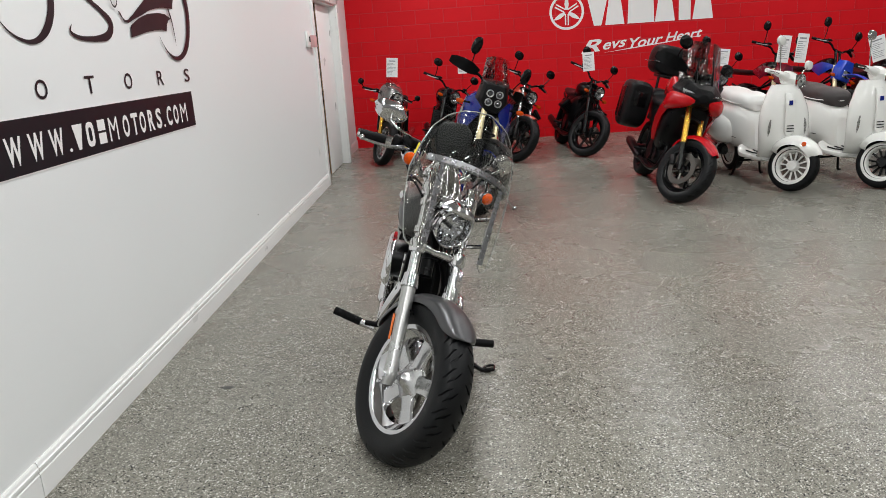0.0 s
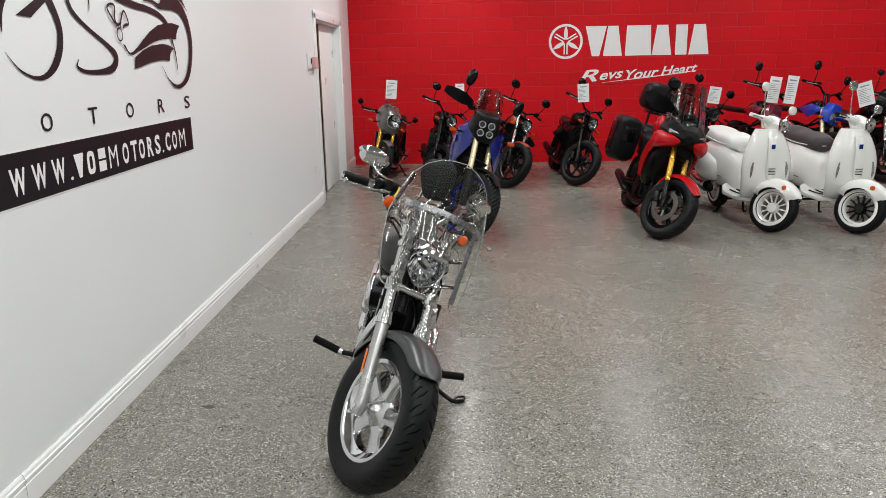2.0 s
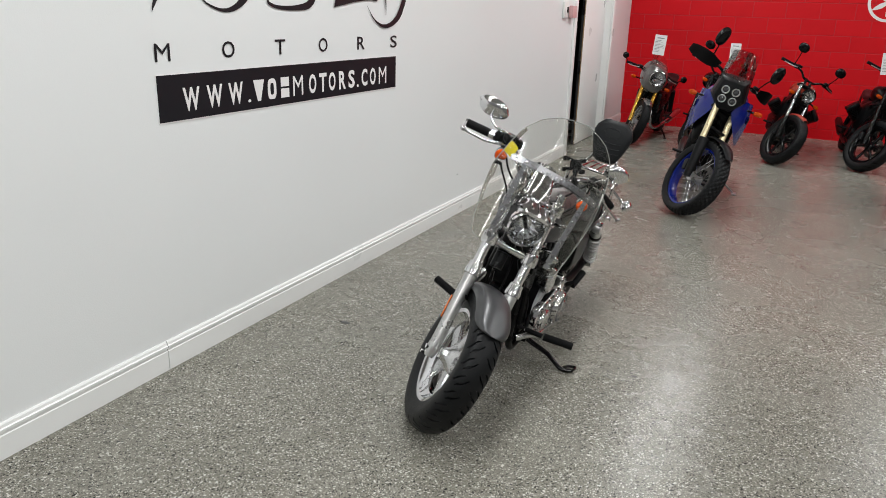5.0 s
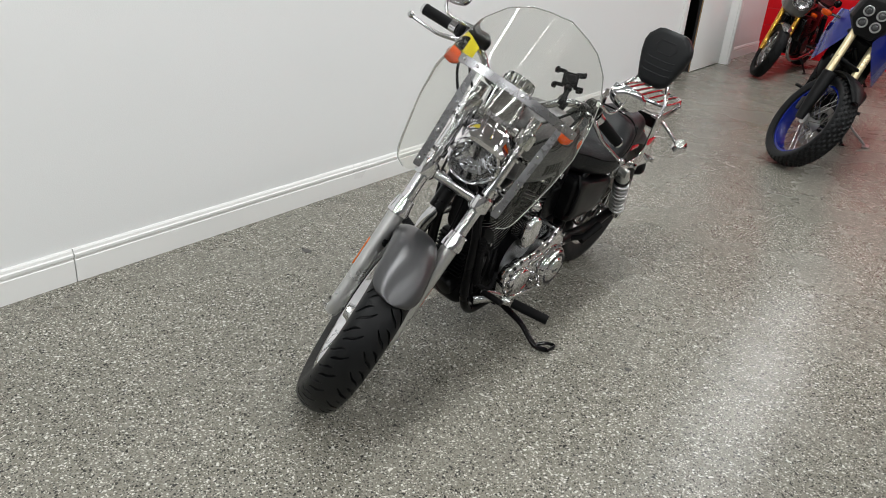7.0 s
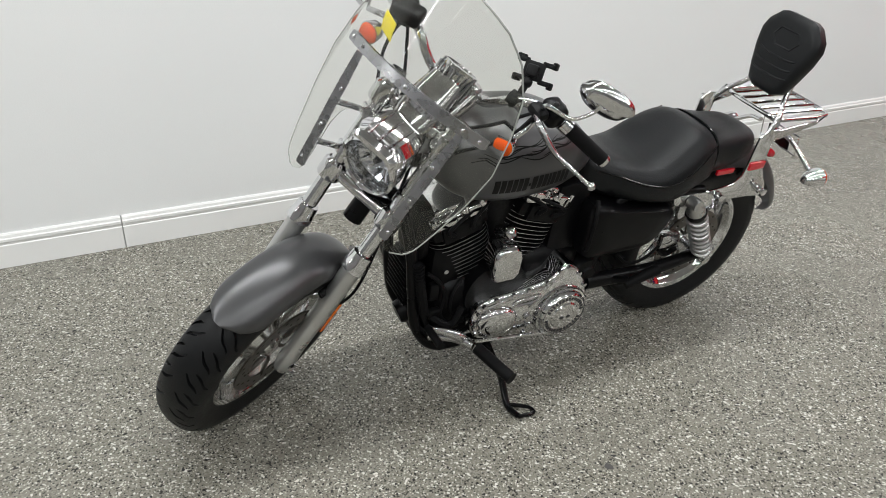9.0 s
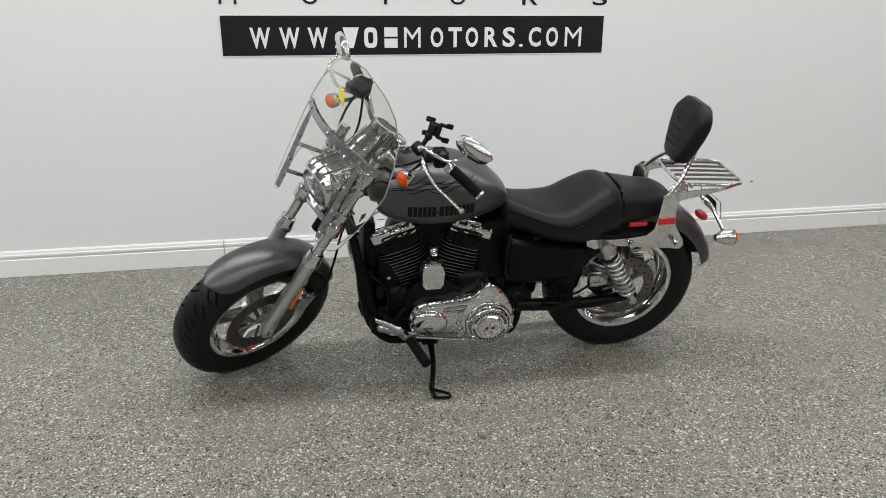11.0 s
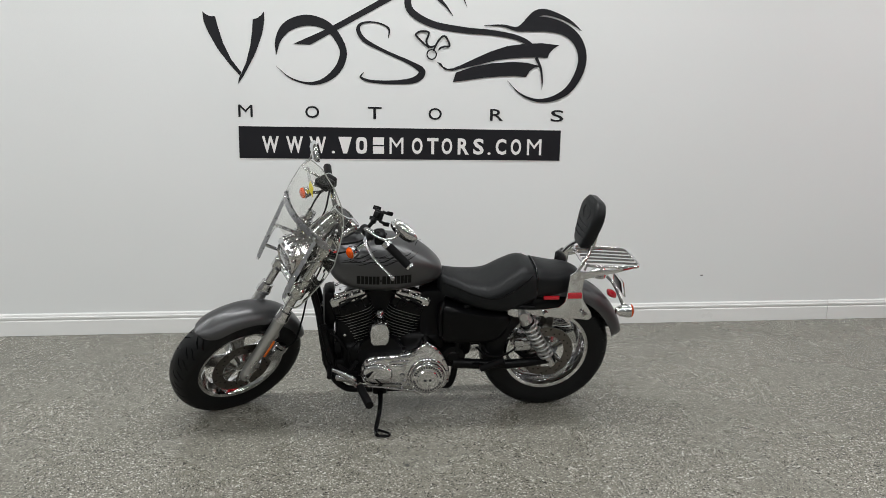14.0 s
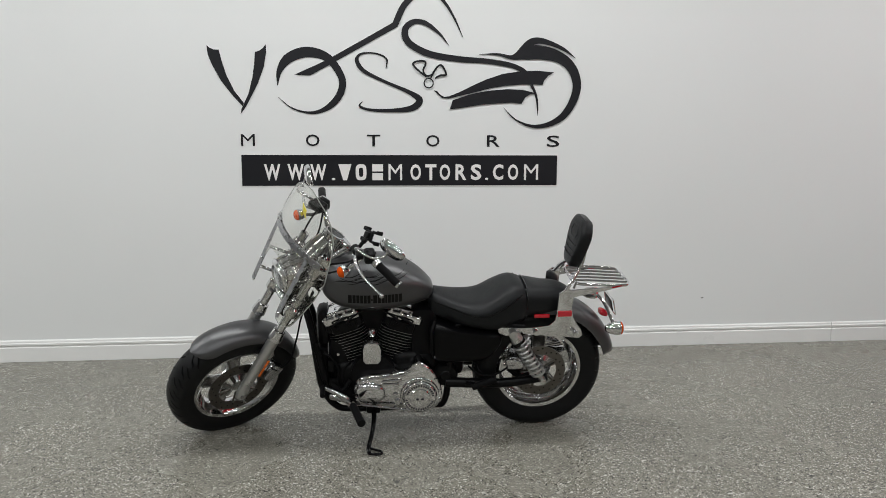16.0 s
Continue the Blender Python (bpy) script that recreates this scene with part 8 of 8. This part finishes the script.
for sy in (1, -1):
    bm = bmesh.new()
    body(bm, [(0.19, 0.77, 0.085, 0.16, 0.270 * sy), (0.17, 0.75, 0.115, 0.215, 0.275 * sy), (0.02, 0.735, 0.130, 0.250, 0.290 * sy), (-0.20, 0.735, 0.130, 0.250, 0.290 * sy), (-0.29, 0.75, 0.100, 0.20, 0.280 * sy)], 20, 5.0, 2)
    pn = m6.fixed("pannier", bm, M_PLASTIC, "black hard pannier")
    bm = bmesh.new()
    block(bm, (-0.08, 0.420 * sy, 0.74), (0.26, 0.012, 0.34), 0.005)
    block(bm, (0.188, 0.275 * sy, 0.80), (0.008, 0.13, 0.16), 0.003)
    part("lid_panel", bm, M_BLACK, pn)
bm = bmesh.new()
body(bm, [(-0.02, 1.24, 0.13, 0.10), (-0.05, 1.25, 0.18, 0.145), (-0.25, 1.26, 0.205, 0.16), (-0.43, 1.25, 0.18, 0.145), (-0.48, 1.24, 0.12, 0.10)], 24, 3.4, 4)
tb = m6.fixed("top_box", bm, M_PLASTIC, "black top box")
bm = bmesh.new()
block(bm, (-0.24, 0, 1.22), (0.48, 0.42, 0.012), 0.004)
part("lid_seam", bm, M_BLACK, tb)
bm = bmesh.new()
block(bm, (-0.2, 0, 1.085), (0.30, 0.20, 0.03), 0.01)
rod(bm, (-0.1, 0.08, 0.90), (-0.15, 0.08, 1.09), 0.014)
rod(bm, (-0.1, -0.08, 0.90), (-0.15, -0.08, 1.09), 0.014)
part("carrier", bm, M_SATIN, tb)

m6.hull("inner_fairing", [(1.24, 0.86, 0.14, 0.12), (1.16, 0.76, 0.19, 0.22), (1.0, 0.66, 0.21, 0.26), (0.86, 0.58, 0.19, 0.22), (0.78, 0.56, 0.12, 0.15)], M_SATIN, "black inner fairing and radiator duct", 3.0)
bm = bmesh.new()
body(bm, [(0.60, 0.66, 0.15, 0.16), (0.40, 0.66, 0.16, 0.15), (0.15, 0.74, 0.14, 0.12), (-0.15, 0.82, 0.11, 0.07)], 20, 3.0, 3)
m6.fixed("rear_panel", bm, M_SATIN, "black side panels under the seat")

# second row at the right
m7 = Machine("black naked motorcycle parked in the second row", 4.88, 10.7, 1.42, yaw=2, steer_deg=26, fork=M_BLACK, bar_z=1.05)
m7.engine("twin")
m7.bulk()
m7.hull("fuel_tank", [(1.05, 0.86, 0.05, 0.05), (1.0, 0.88, 0.14, 0.10), (0.82, 0.88, 0.17, 0.12), (0.6, 0.83, 0.12, 0.08), (0.5, 0.79, 0.08, 0.05)], M_SATIN, "satin black tank")
m7.hull("seat", [(0.52, 0.78, 0.09, 0.04), (0.3, 0.77, 0.14, 0.05), (0.05, 0.82, 0.12, 0.05), (-0.2, 0.88, 0.09, 0.04)], M_SEAT)
m7.mudguard(M_BLACK)
m7.round_lamp(0.62, 0.14, 0.085)
m7.mirrors(0.24, 0.05, size=(0.074, 0.056))

for x, y, paint, lab in ((5.68, 10.6, M_MAROON, "dark maroon dual-sport motorcycle with gold fork"), (6.42, 10.5, M_BLUE_LIGHT, "bright blue dual-sport motorcycle with tall fork")):
    d = Machine(lab, x, y, 1.45, yaw=6, steer_deg=20, R=0.345, half=0.045, rim=0.268, rear_R=0.325, rake=27, spoked=True, fork=M_CREAM, lower=M_CREAM, rims=M_BLACK, tyre=M_TYRE_KNOB, bar_z=1.22, bar_w=0.39, bar_x=1.03, offset=0.04)
    d.engine("twin", 0.72)
    d.bulk()
    d.hull("fuel_tank", [(1.04, 0.97, 0.04, 0.05), (0.98, 0.98, 0.08, 0.09), (0.82, 0.96, 0.09, 0.09), (0.62, 0.92, 0.07, 0.05)], M_BLACK, "slim black tank")
    for sy in (1, -1):
        bm = bmesh.new()
        skin(bm, [[V(xx, yy * sy, z) for yy, z in ((a, zc - h), (a + 0.018, zc), (a, zc + h), (a - 0.018, zc))] for xx, a, zc, h in ((1.20, 0.11, 0.95, 0.02), (1.12, 0.145, 0.93, 0.06), (1.00, 0.145, 0.91, 0.09), (0.85, 0.12, 0.92, 0.06), (0.70, 0.10, 0.93, 0.02))])
        d.fixed("tank_shroud", bm, paint, "coloured tank shroud", 60)
    d.hull("seat", [(0.66, 0.92, 0.07, 0.03), (0.3, 0.91, 0.09, 0.04), (-0.1, 0.92, 0.09, 0.04), (-0.3, 0.94, 0.06, 0.03)], M_SEAT, "long flat seat")
    bm = bmesh.new()
    guard(bm, d.axle + V(0, 0, 0.12), 0.42, 0.065, 45, 120, 0.02, 12, 7)
    d.front("high_mudguard", bm, paint, "high plastic mudguard")
    bm = bmesh.new()
    c = d.fk(0.58, 0.11, 0)
    skin(bm, [[V(c.x + dx, y2, c.z + z) for y2, z in ((-w, -0.12), (-w * 1.1, 0.02), (-w * 0.7, 0.14), (w * 0.7, 0.14), (w * 1.1, 0.02), (w, -0.12))] for dx, w in ((-0.06, 0.13), (0.02, 0.115), (0.05, 0.09))])
    bmesh.ops.bevel(bm, geom=bm.edges[:], offset=0.008, segments=2, profile=0.5, affect="EDGES")
    nc = d.front("headlamp_cowl", bm, paint, "headlamp number cowl")
    bm = bmesh.new()
    block(bm, (c.x + 0.052, 0, c.z - 0.03), (0.012, 0.13, 0.09), 0.01)
    part("headlamp", bm, M_CHROME, nc)
    d.mirrors(0.22, 0.05, 0.0, size=(0.060, 0.062))
    d.signals(d.fk(0.5, 0.08, 0).x, 0.20, d.fk(0.5, 0.08, 0).z)

m10 = Machine("black touring motorcycle with a tall dark screen", 7.2, 10.4, 1.50, yaw=2, steer_deg=15, fork=M_CHROME_WORN, bar_z=1.08)
m10.engine("twin")
m10.bulk()
m10.hull("fuel_tank", [(1.06, 0.88, 0.06, 0.06), (1.0, 0.90, 0.15, 0.11), (0.82, 0.89, 0.18, 0.13), (0.6, 0.83, 0.12, 0.08)], M_BLACK, "black tank")
m10.hull("seat", [(0.55, 0.80, 0.10, 0.04), (0.3, 0.78, 0.15, 0.05), (0.0, 0.84, 0.14, 0.05), (-0.25, 0.86, 0.09, 0.04)], M_SEAT)
m10.hull("fairing", [(1.18, 1.02, 0.30, 0.20), (1.30, 1.00, 0.27, 0.18), (1.40, 0.98, 0.18, 0.13), (1.44, 0.97, 0.08, 0.07)], M_BLACK, "black handlebar fairing", front=True)
m10.round_lamp(0.60, 0.22, 0.09)
m10.mudguard(M_BLACK)
m10.mirrors(0.26, 0.05)


# ---- scooters ----
def scooter(x, y, seat_mat, rim_mat, label, steer_deg, yaw):
    root = thing("scooter", label, "scooter", facing(x, y, 1.34, yaw, 0), "white scooters")
    P = lambda nm, bm, mt, par=None, lb="", m=None: part(nm, bm, mt, par or root, lb, m)
    rake = radians(26)
    A = V(-math.sin(rake), 0, math.cos(rake))
    pivot = V(1.32, 0, 0.24)
    turn = Matrix.Translation(pivot) @ Matrix.Rotation(radians(steer_deg), 4, A) @ Matrix.Translation(-pivot)
    for nm, m in (("front_wheel", turn @ Matrix.Translation((1.34, 0, 0.236))), ("rear_wheel", Matrix.Translation((0, 0, 0.238)))):
        bm = bmesh.new()
        lathe(bm, [(0.140, -0.034), (0.152, -0.038), (0.155, -0.030), (0.148, -0.010), (0.148, 0.010), (0.155, 0.030), (0.152, 0.038), (0.140, 0.034), (0.128, 0.012), (0.128, -0.012)], None, 48, loop=True)
        w = part(nm, bm, M_SCOOT, root, "white-rimmed scooter wheel", m)
        for k in range(12):
            bm = bmesh.new()
            a = 2 * math.pi * k / 12
            c, s = math.cos(a), math.sin(a)
            skin(bm, [[V(r * c - s * u, v, r * s + c * u) for u, v in oval(hw, 0.010, 8, 2.6)] for r, hw in ((0.038, 0.006), (0.09, 0.008), (0.132, 0.011))])
            part("spoke", bm, rim_mat, w)
        bm = bmesh.new()
        lathe(bm, [(0.0, -0.05), (0.045, -0.045), (0.055, -0.02), (0.055, 0.02), (0.045, 0.03), (0.0, 0.03)], None, 24)
        part("hub", bm, rim_mat, w)
        bm = bmesh.new()
        lathe(bm, [(0.0, 0.020), (0.105, 0.020), (0.115, 0.012), (0.0, 0.012)], None, 32)
        part("brake_disc", bm, M_DISC, w)
        bm = bmesh.new()
        lathe(bm, torus_prof(0.236, 0.056, 0.150), None, 56, loop=True, uv=True)
        part("tyre", bm, M_TYRE_ROAD, w, "black scooter tyre")
        bm = bmesh.new()
        lathe(bm, [(0.153, -0.052), (0.176, -0.0555), (0.178, -0.0545), (0.155, -0.050)], None, 56, loop=True)
        part("sidewall_band", bm, M_SCOOT, w, "white sidewall band")
    bm = bmesh.new()
    guard(bm, V(1.335, 0, 0.25), 0.272, 0.118, 28, 158, 0.100, 24, 13, end_round=0.26)
    fg = P("front_mudguard", bm, M_SCOOT, None, "large white front mudguard", turn)
    bm = bmesh.new()
    for sy in (1, -1):
        lathe(bm, [(0.0, 0.006), (0.020, 0.004), (0.022, 0.0), (0.0, 0.0)], along((1.44, 0.117 * sy, 0.44), (1.47, 0.30 * sy, 0.46)), 18)
    part("side_reflector", bm, M_ORANGE, fg, "round orange reflector")
    # leg shield
    bm = bmesh.new()
    lv = curve([(0.26, 0.98, 0.17, 0.05), (0.32, 1.08, 0.20, 0.055), (0.45, 1.155, 0.230, 0.055), (0.60, 1.175, 0.240, 0.055), (0.72, 1.165, 0.228, 0.06), (0.82, 1.145, 0.195, 0.065), (0.90, 1.120, 0.158, 0.068), (0.97, 1.10, 0.115, 0.062)], 4)
    rings = []
    for z, xc, w, dpt in lv:
        ring = []
        for u, v in oval(w, dpt, 28, 2.4):
            ring.append(V(xc + v - 0.85 * u * u, u, z))
        rings.append(ring)
    skin(bm, rings)
    ls = P("leg_shield", bm, M_SCOOT, None, "glossy white leg shield")
    bm = bmesh.new()
    rings = []
    for z, xo, w in ((0.50, 0.226, 0.020), (0.53, 0.236, 0.045), (0.62, 0.246, 0.050), (0.75, 0.240, 0.045), (0.85, 0.222, 0.040), (0.90, 0.200, 0.036)):
        rings.append([V(1.0 + xo + v, u, z) for u, v in oval(w, 0.012, 14, 3)])
    skin(bm, rings)
    rd = part("front_ridge", bm, M_SCOOT, ls)
    bm = bmesh.new()
    for z in (0.55, 0.575, 0.60):
        block(bm, (1.258, 0, z), (0.004, 0.066, 0.008), 0.001)
    part("slot", bm, M_GREY, rd)
    bm = bmesh.new()
    block(bm, (1.250, 0, 0.81), (0.005, 0.036, 0.042), 0.001, Matrix.Translation((0, 0, 0)))
    part("plain_emblem", bm, M_BLUE, rd)
    for sy in (1, -1):
        bm = bmesh.new()
        skin(bm, [[V(xx, sy * (yy + dy), z) for dy in (-w, w)] for xx, yy, z, w in ((1.176, 0.160, 0.47, 0.006), (1.194, 0.163, 0.54, 0.020), (1.200, 0.163, 0.60, 0.020), (1.200, 0.160, 0.66, 0.006))], caps=False, closed=True)
        bmesh.ops.solidify(bm, geom=bm.faces[:], thickness=0.012)
        part("signal_lamp", bm, M_CHROME, ls, "clear almond-shaped signal lamp")
    # floor and rear body
    bm = bmesh.new()
    body(bm, [(1.06, 0.30, 0.17, 0.05), (0.98, 0.27, 0.20, 0.035), (0.80, 0.265, 0.20, 0.03), (0.62, 0.27, 0.20, 0.04), (0.54, 0.30, 0.18, 0.06)], 20, 3.6, 4)
    fb = P("footboard", bm, M_SCOOT, None, "white footboard")
    bm = bmesh.new()
    for k in range(5):
        yk = -0.14 + 0.07 * k
        tube(bm, [(0.66, yk, 0.305), (0.80, yk, 0.302), (0.97, yk, 0.310)], 0.007, 6, 3)
    part("rubber_strip", bm, M_RUBBER, fb)
    bm = bmesh.new()
    body(bm, [(0.66, 0.44, 0.06, 0.14), (0.60, 0.47, 0.12, 0.20), (0.45, 0.52, 0.175, 0.25), (0.25, 0.53, 0.20, 0.245), (0.0, 0.55, 0.20, 0.22), (-0.2, 0.56, 0.16, 0.15), (-0.34, 0.58, 0.11, 0.10), (-0.40, 0.585, 0.05, 0.05)], 28, 2.6, 4)
    rb = P("rear_body", bm, M_SCOOT, None, "glossy white rear body")
    for sy in (1, -1):
        bm = bmesh.new()
        body(bm, [(0.40, 0.47, 0.03, 0.05, 0.15 * sy), (0.34, 0.47, 0.06, 0.12, 0.165 * sy), (0.15, 0.48, 0.085, 0.155, 0.175 * sy), (-0.05, 0.49, 0.085, 0.15, 0.172 * sy), (-0.22, 0.51, 0.06, 0.115, 0.155 * sy), (-0.33, 0.53, 0.025, 0.05, 0.13 * sy)], 22, 2.3, 4)
        part("side_cowl", bm, M_SCOOT, rb, "bulged white side cowl")
        bm = bmesh.new()
        block(bm, (0.45, 0.186 * sy, 0.42), (0.10, 0.004, 0.006), 0.001)
        part("plain_bar", bm, M_GREY, rb)
    bm = bmesh.new()
    block(bm, (-0.40, 0, 0.60), (0.03, 0.11, 0.07), 0.015)
    part("tail_lamp", bm, M_REDLENS, rb)
    bm = bmesh.new()
    body(bm, [(0.60, 0.735, 0.07, 0.050), (0.55, 0.765, 0.125, 0.075), (0.40, 0.785, 0.150, 0.085), (0.20, 0.79, 0.150, 0.080), (0.05, 0.81, 0.145, 0.085), (-0.18, 0.82, 0.13, 0.080), (-0.32, 0.80, 0.07, 0.055)], 26, 2.8, 4)
    st = P("seat", bm, seat_mat, None, "padded scooter seat")
    bm = bmesh.new()
    tube(bm, [(0.60, 0.0, 0.745), (0.52, 0.128, 0.755), (0.30, 0.150, 0.76), (0.05, 0.146, 0.78), (-0.2, 0.12, 0.795), (-0.32, 0.0, 0.80), (-0.2, -0.12, 0.795), (0.05, -0.146, 0.78), (0.30, -0.150, 0.76), (0.52, -0.128, 0.755)], 0.005, 6, 4, loop=True)
    part("piping", bm, M_WHITEPL, st)
    # handlebar headset
    bm = bmesh.new()
    skin(bm, [[V(1.075 + v + dx, u, 1.01 + z) for u, v in oval(w, dpt, 24, 2.3)] for z, w, dpt, dx in ((-0.075, 0.065, 0.055, 0.02), (-0.04, 0.095, 0.085, 0.02), (0.0, 0.115, 0.10, 0.012), (0.045, 0.105, 0.085, 0.0), (0.075, 0.07, 0.05, -0.01))])
    hs = P("headset", bm, M_SCOOT, None, "white handlebar headset", turn)
    bm = bmesh.new()
    lathe(bm, [(0.0, -0.01), (0.04, 0.0), (0.062, 0.018), (0.068, 0.016), (0.072, -0.005), (0.068, -0.03), (0.0, -0.03)], along((1.178, 0, 1.01), (1.30, 0, 0.995)), 8)
    hl = part("headlamp", bm, M_CHROME, hs, "faceted headlamp in a chrome rim")
    bm = bmesh.new()
    lathe(bm, [(0.0, 0.020), (0.055, 0.016), (0.055, 0.013), (0.0, 0.016)], along((1.178, 0, 1.01), (1.30, 0, 0.995)), 20)
    part("lens", bm, M_LENS, hl)
    bm = bmesh.new()
    tube(bm, [(1.178, 0, 1.01), (1.188, 0, 1.009)], [0.016, 0.010], 12, smooth=False)
    part("bulb", bm, M_GREY, hl)
    for sy in (1, -1):
        bm = bmesh.new()
        tube(bm, [(1.085, 0.09 * sy, 1.02), (1.07, 0.17 * sy, 1.03), (1.045, 0.22 * sy, 1.035)], [0.045, 0.032, 0.024], 14, 4)
        hb = part("bar_shroud", bm, M_SCOOT, hs)
        bm = bmesh.new()
        tube(bm, [(1.045, 0.22 * sy, 1.035), (1.01, 0.33 * sy, 1.035)], 0.019, 12, smooth=False)
        part("grip", bm, M_WHITEPL if seat_mat is M_WHITEPL else M_RUBBER, hb)
        bm = bmesh.new()
        tube(bm, [(1.075, 0.20 * sy, 1.03), (1.07, 0.27 * sy, 1.03), (1.05, 0.34 * sy, 1.025)], 0.006, 8, 4)
        part("lever", bm, M_CHROME, hb)
        bm = bmesh.new()
        tube(bm, [(1.06, 0.17 * sy, 1.05), (1.075, (0.25 if sy < 0 else 0.20) * sy, 1.14), (1.08, (0.315 if sy < 0 else 0.235) * sy, 1.265 if sy < 0 else 1.165)], 0.006, 8, 4)
        ms = part("mirror_stem", bm, M_CHROME, hb)
        bm = bmesh.new()
        skin(bm, [[V(1.08 + q, (0.33 if sy < 0 else 0.245) * sy + u * k, (1.305 if sy < 0 else 1.205) + v * k) for u, v in oval(0.062, 0.045, 20, 2.1)] for q, k in ((0.026, 0.4), (0.018, 0.85), (0.0, 1.0), (-0.008, 0.95))])
        part("mirror", bm, M_SCOOT if seat_mat is M_WHITEPL else M_CHROME, ms)
    # stand, engine and exhaust
    bm = bmesh.new()
    tube(bm, [(0.42, 0.11, 0.20), (0.36, 0.15, 0.02), (0.36, 0.18, 0.012)], 0.012, 8, 3)
    tube(bm, [(0.42, -0.11, 0.20), (0.36, -0.15, 0.02), (0.36, -0.18, 0.012)], 0.012, 8, 3)
    rod(bm, (0.40, -0.12, 0.16), (0.40, 0.12, 0.16), 0.012)
    P("centre_stand", bm, M_SATIN, None, "black centre stand")
    bm = bmesh.new()
    body(bm, [(0.40, 0.27, 0.06, 0.07), (0.2, 0.26, 0.09, 0.09, 0.06), (0.0, 0.25, 0.07, 0.09, 0.09), (-0.1, 0.25, 0.04, 0.05, 0.09)], 16, 2.6, 3)
    P("engine", bm, M_ENGINE, None, "dark swing engine")
    bm = bmesh.new()
    body(bm, [(0.20, 0.25, 0.035, 0.045, -0.17), (0.12, 0.26, 0.055, 0.065, -0.18), (-0.10, 0.29, 0.060, 0.072, -0.185), (-0.26, 0.32, 0.05, 0.06, -0.185), (-0.30, 0.325, 0.03, 0.035, -0.185)], 18, 2.5, 3)
    ex = P("silencer", bm, M_BLACK, None, "black silencer")
    bm = bmesh.new()
    body(bm, [(0.14, 0.285, 0.045, 0.045, -0.195), (-0.05, 0.31, 0.052, 0.050, -0.205), (-0.25, 0.345, 0.040, 0.040, -0.20)], 16, 2.5, 3)
    part("heat_shield", bm, M_CHROME_WORN, ex, "slotted metal heat shield")
    return root


scooter(4.65, 7.64, M_WHITEPL, M_SCOOT, "glossy white scooter with white-wrapped seat and white wheels", 38, 3)
scooter(5.42, 7.54, mat("dark_brown_seat", (0.035, 0.028, 0.028), 0.55, vary=0.1, bump=0.2, bump_scale=200), M_BLACK, "glossy white scooter with dark seat and black wheels", 36, 3)


# ---- price cards ----
def card(x, y, z, yaw, tilt, w=0.105, h=0.20):
    c = thing("price_card", "white printed price card clipped to a motorcycle", "price card", Matrix.Translation((x + 0.03, y + 0.10, z + 0.015)) @ Matrix.Rotation(radians(yaw), 4, "Z") @ Matrix.Rotation(radians(tilt), 4, "Y"), "price cards")
    bm = bmesh.new()
    block(bm, (0, 0, h / 2), (w, 0.002, h), 0.0)
    part("sheet", bm, M_PAPER, c)
    bm = bmesh.new()
    rnd = random.Random(int(x * 100))
    block(bm, (0, -0.002, h * 0.84), (w * 0.6, 0.001, h * 0.05))
    for k in range(9):
        ww = w * (0.4 + 0.4 * rnd.random())
        block(bm, (-w * 0.42 + ww / 2, -0.002, h * (0.72 - 0.07 * k)), (ww, 0.001, h * 0.018))
    part("plain_bar", bm, M_PRINT, c)
    bm = bmesh.new()
    rod(bm, (0, 0.004, 0.03), (0, 0.012, -0.10), 0.003)
    part("clip", bm, M_SATIN, c)
    return c


CARDS = ((0.71, 10.95, 1.16, 0, 5, 0.15, 0.25), (1.66, 10.8, 1.15, 0, 0, 0.12, 0.20), (3.32, 10.75, 1.08, 0, -3, 0.15, 0.24), (5.06, 10.8, 1.03, 0, 8, 0.16, 0.22), (5.80, 10.7, 1.03, 5, 7, 0.16, 0.34), (5.98, 10.6, 1.02, 5, 7, 0.15, 0.36), (6.85, 10.3, 1.00, 0, -16, 0.20, 0.30))
for x, y, z, yaw, tilt, w, h in CARDS:
    card(x, y, z, yaw, tilt, w, h)
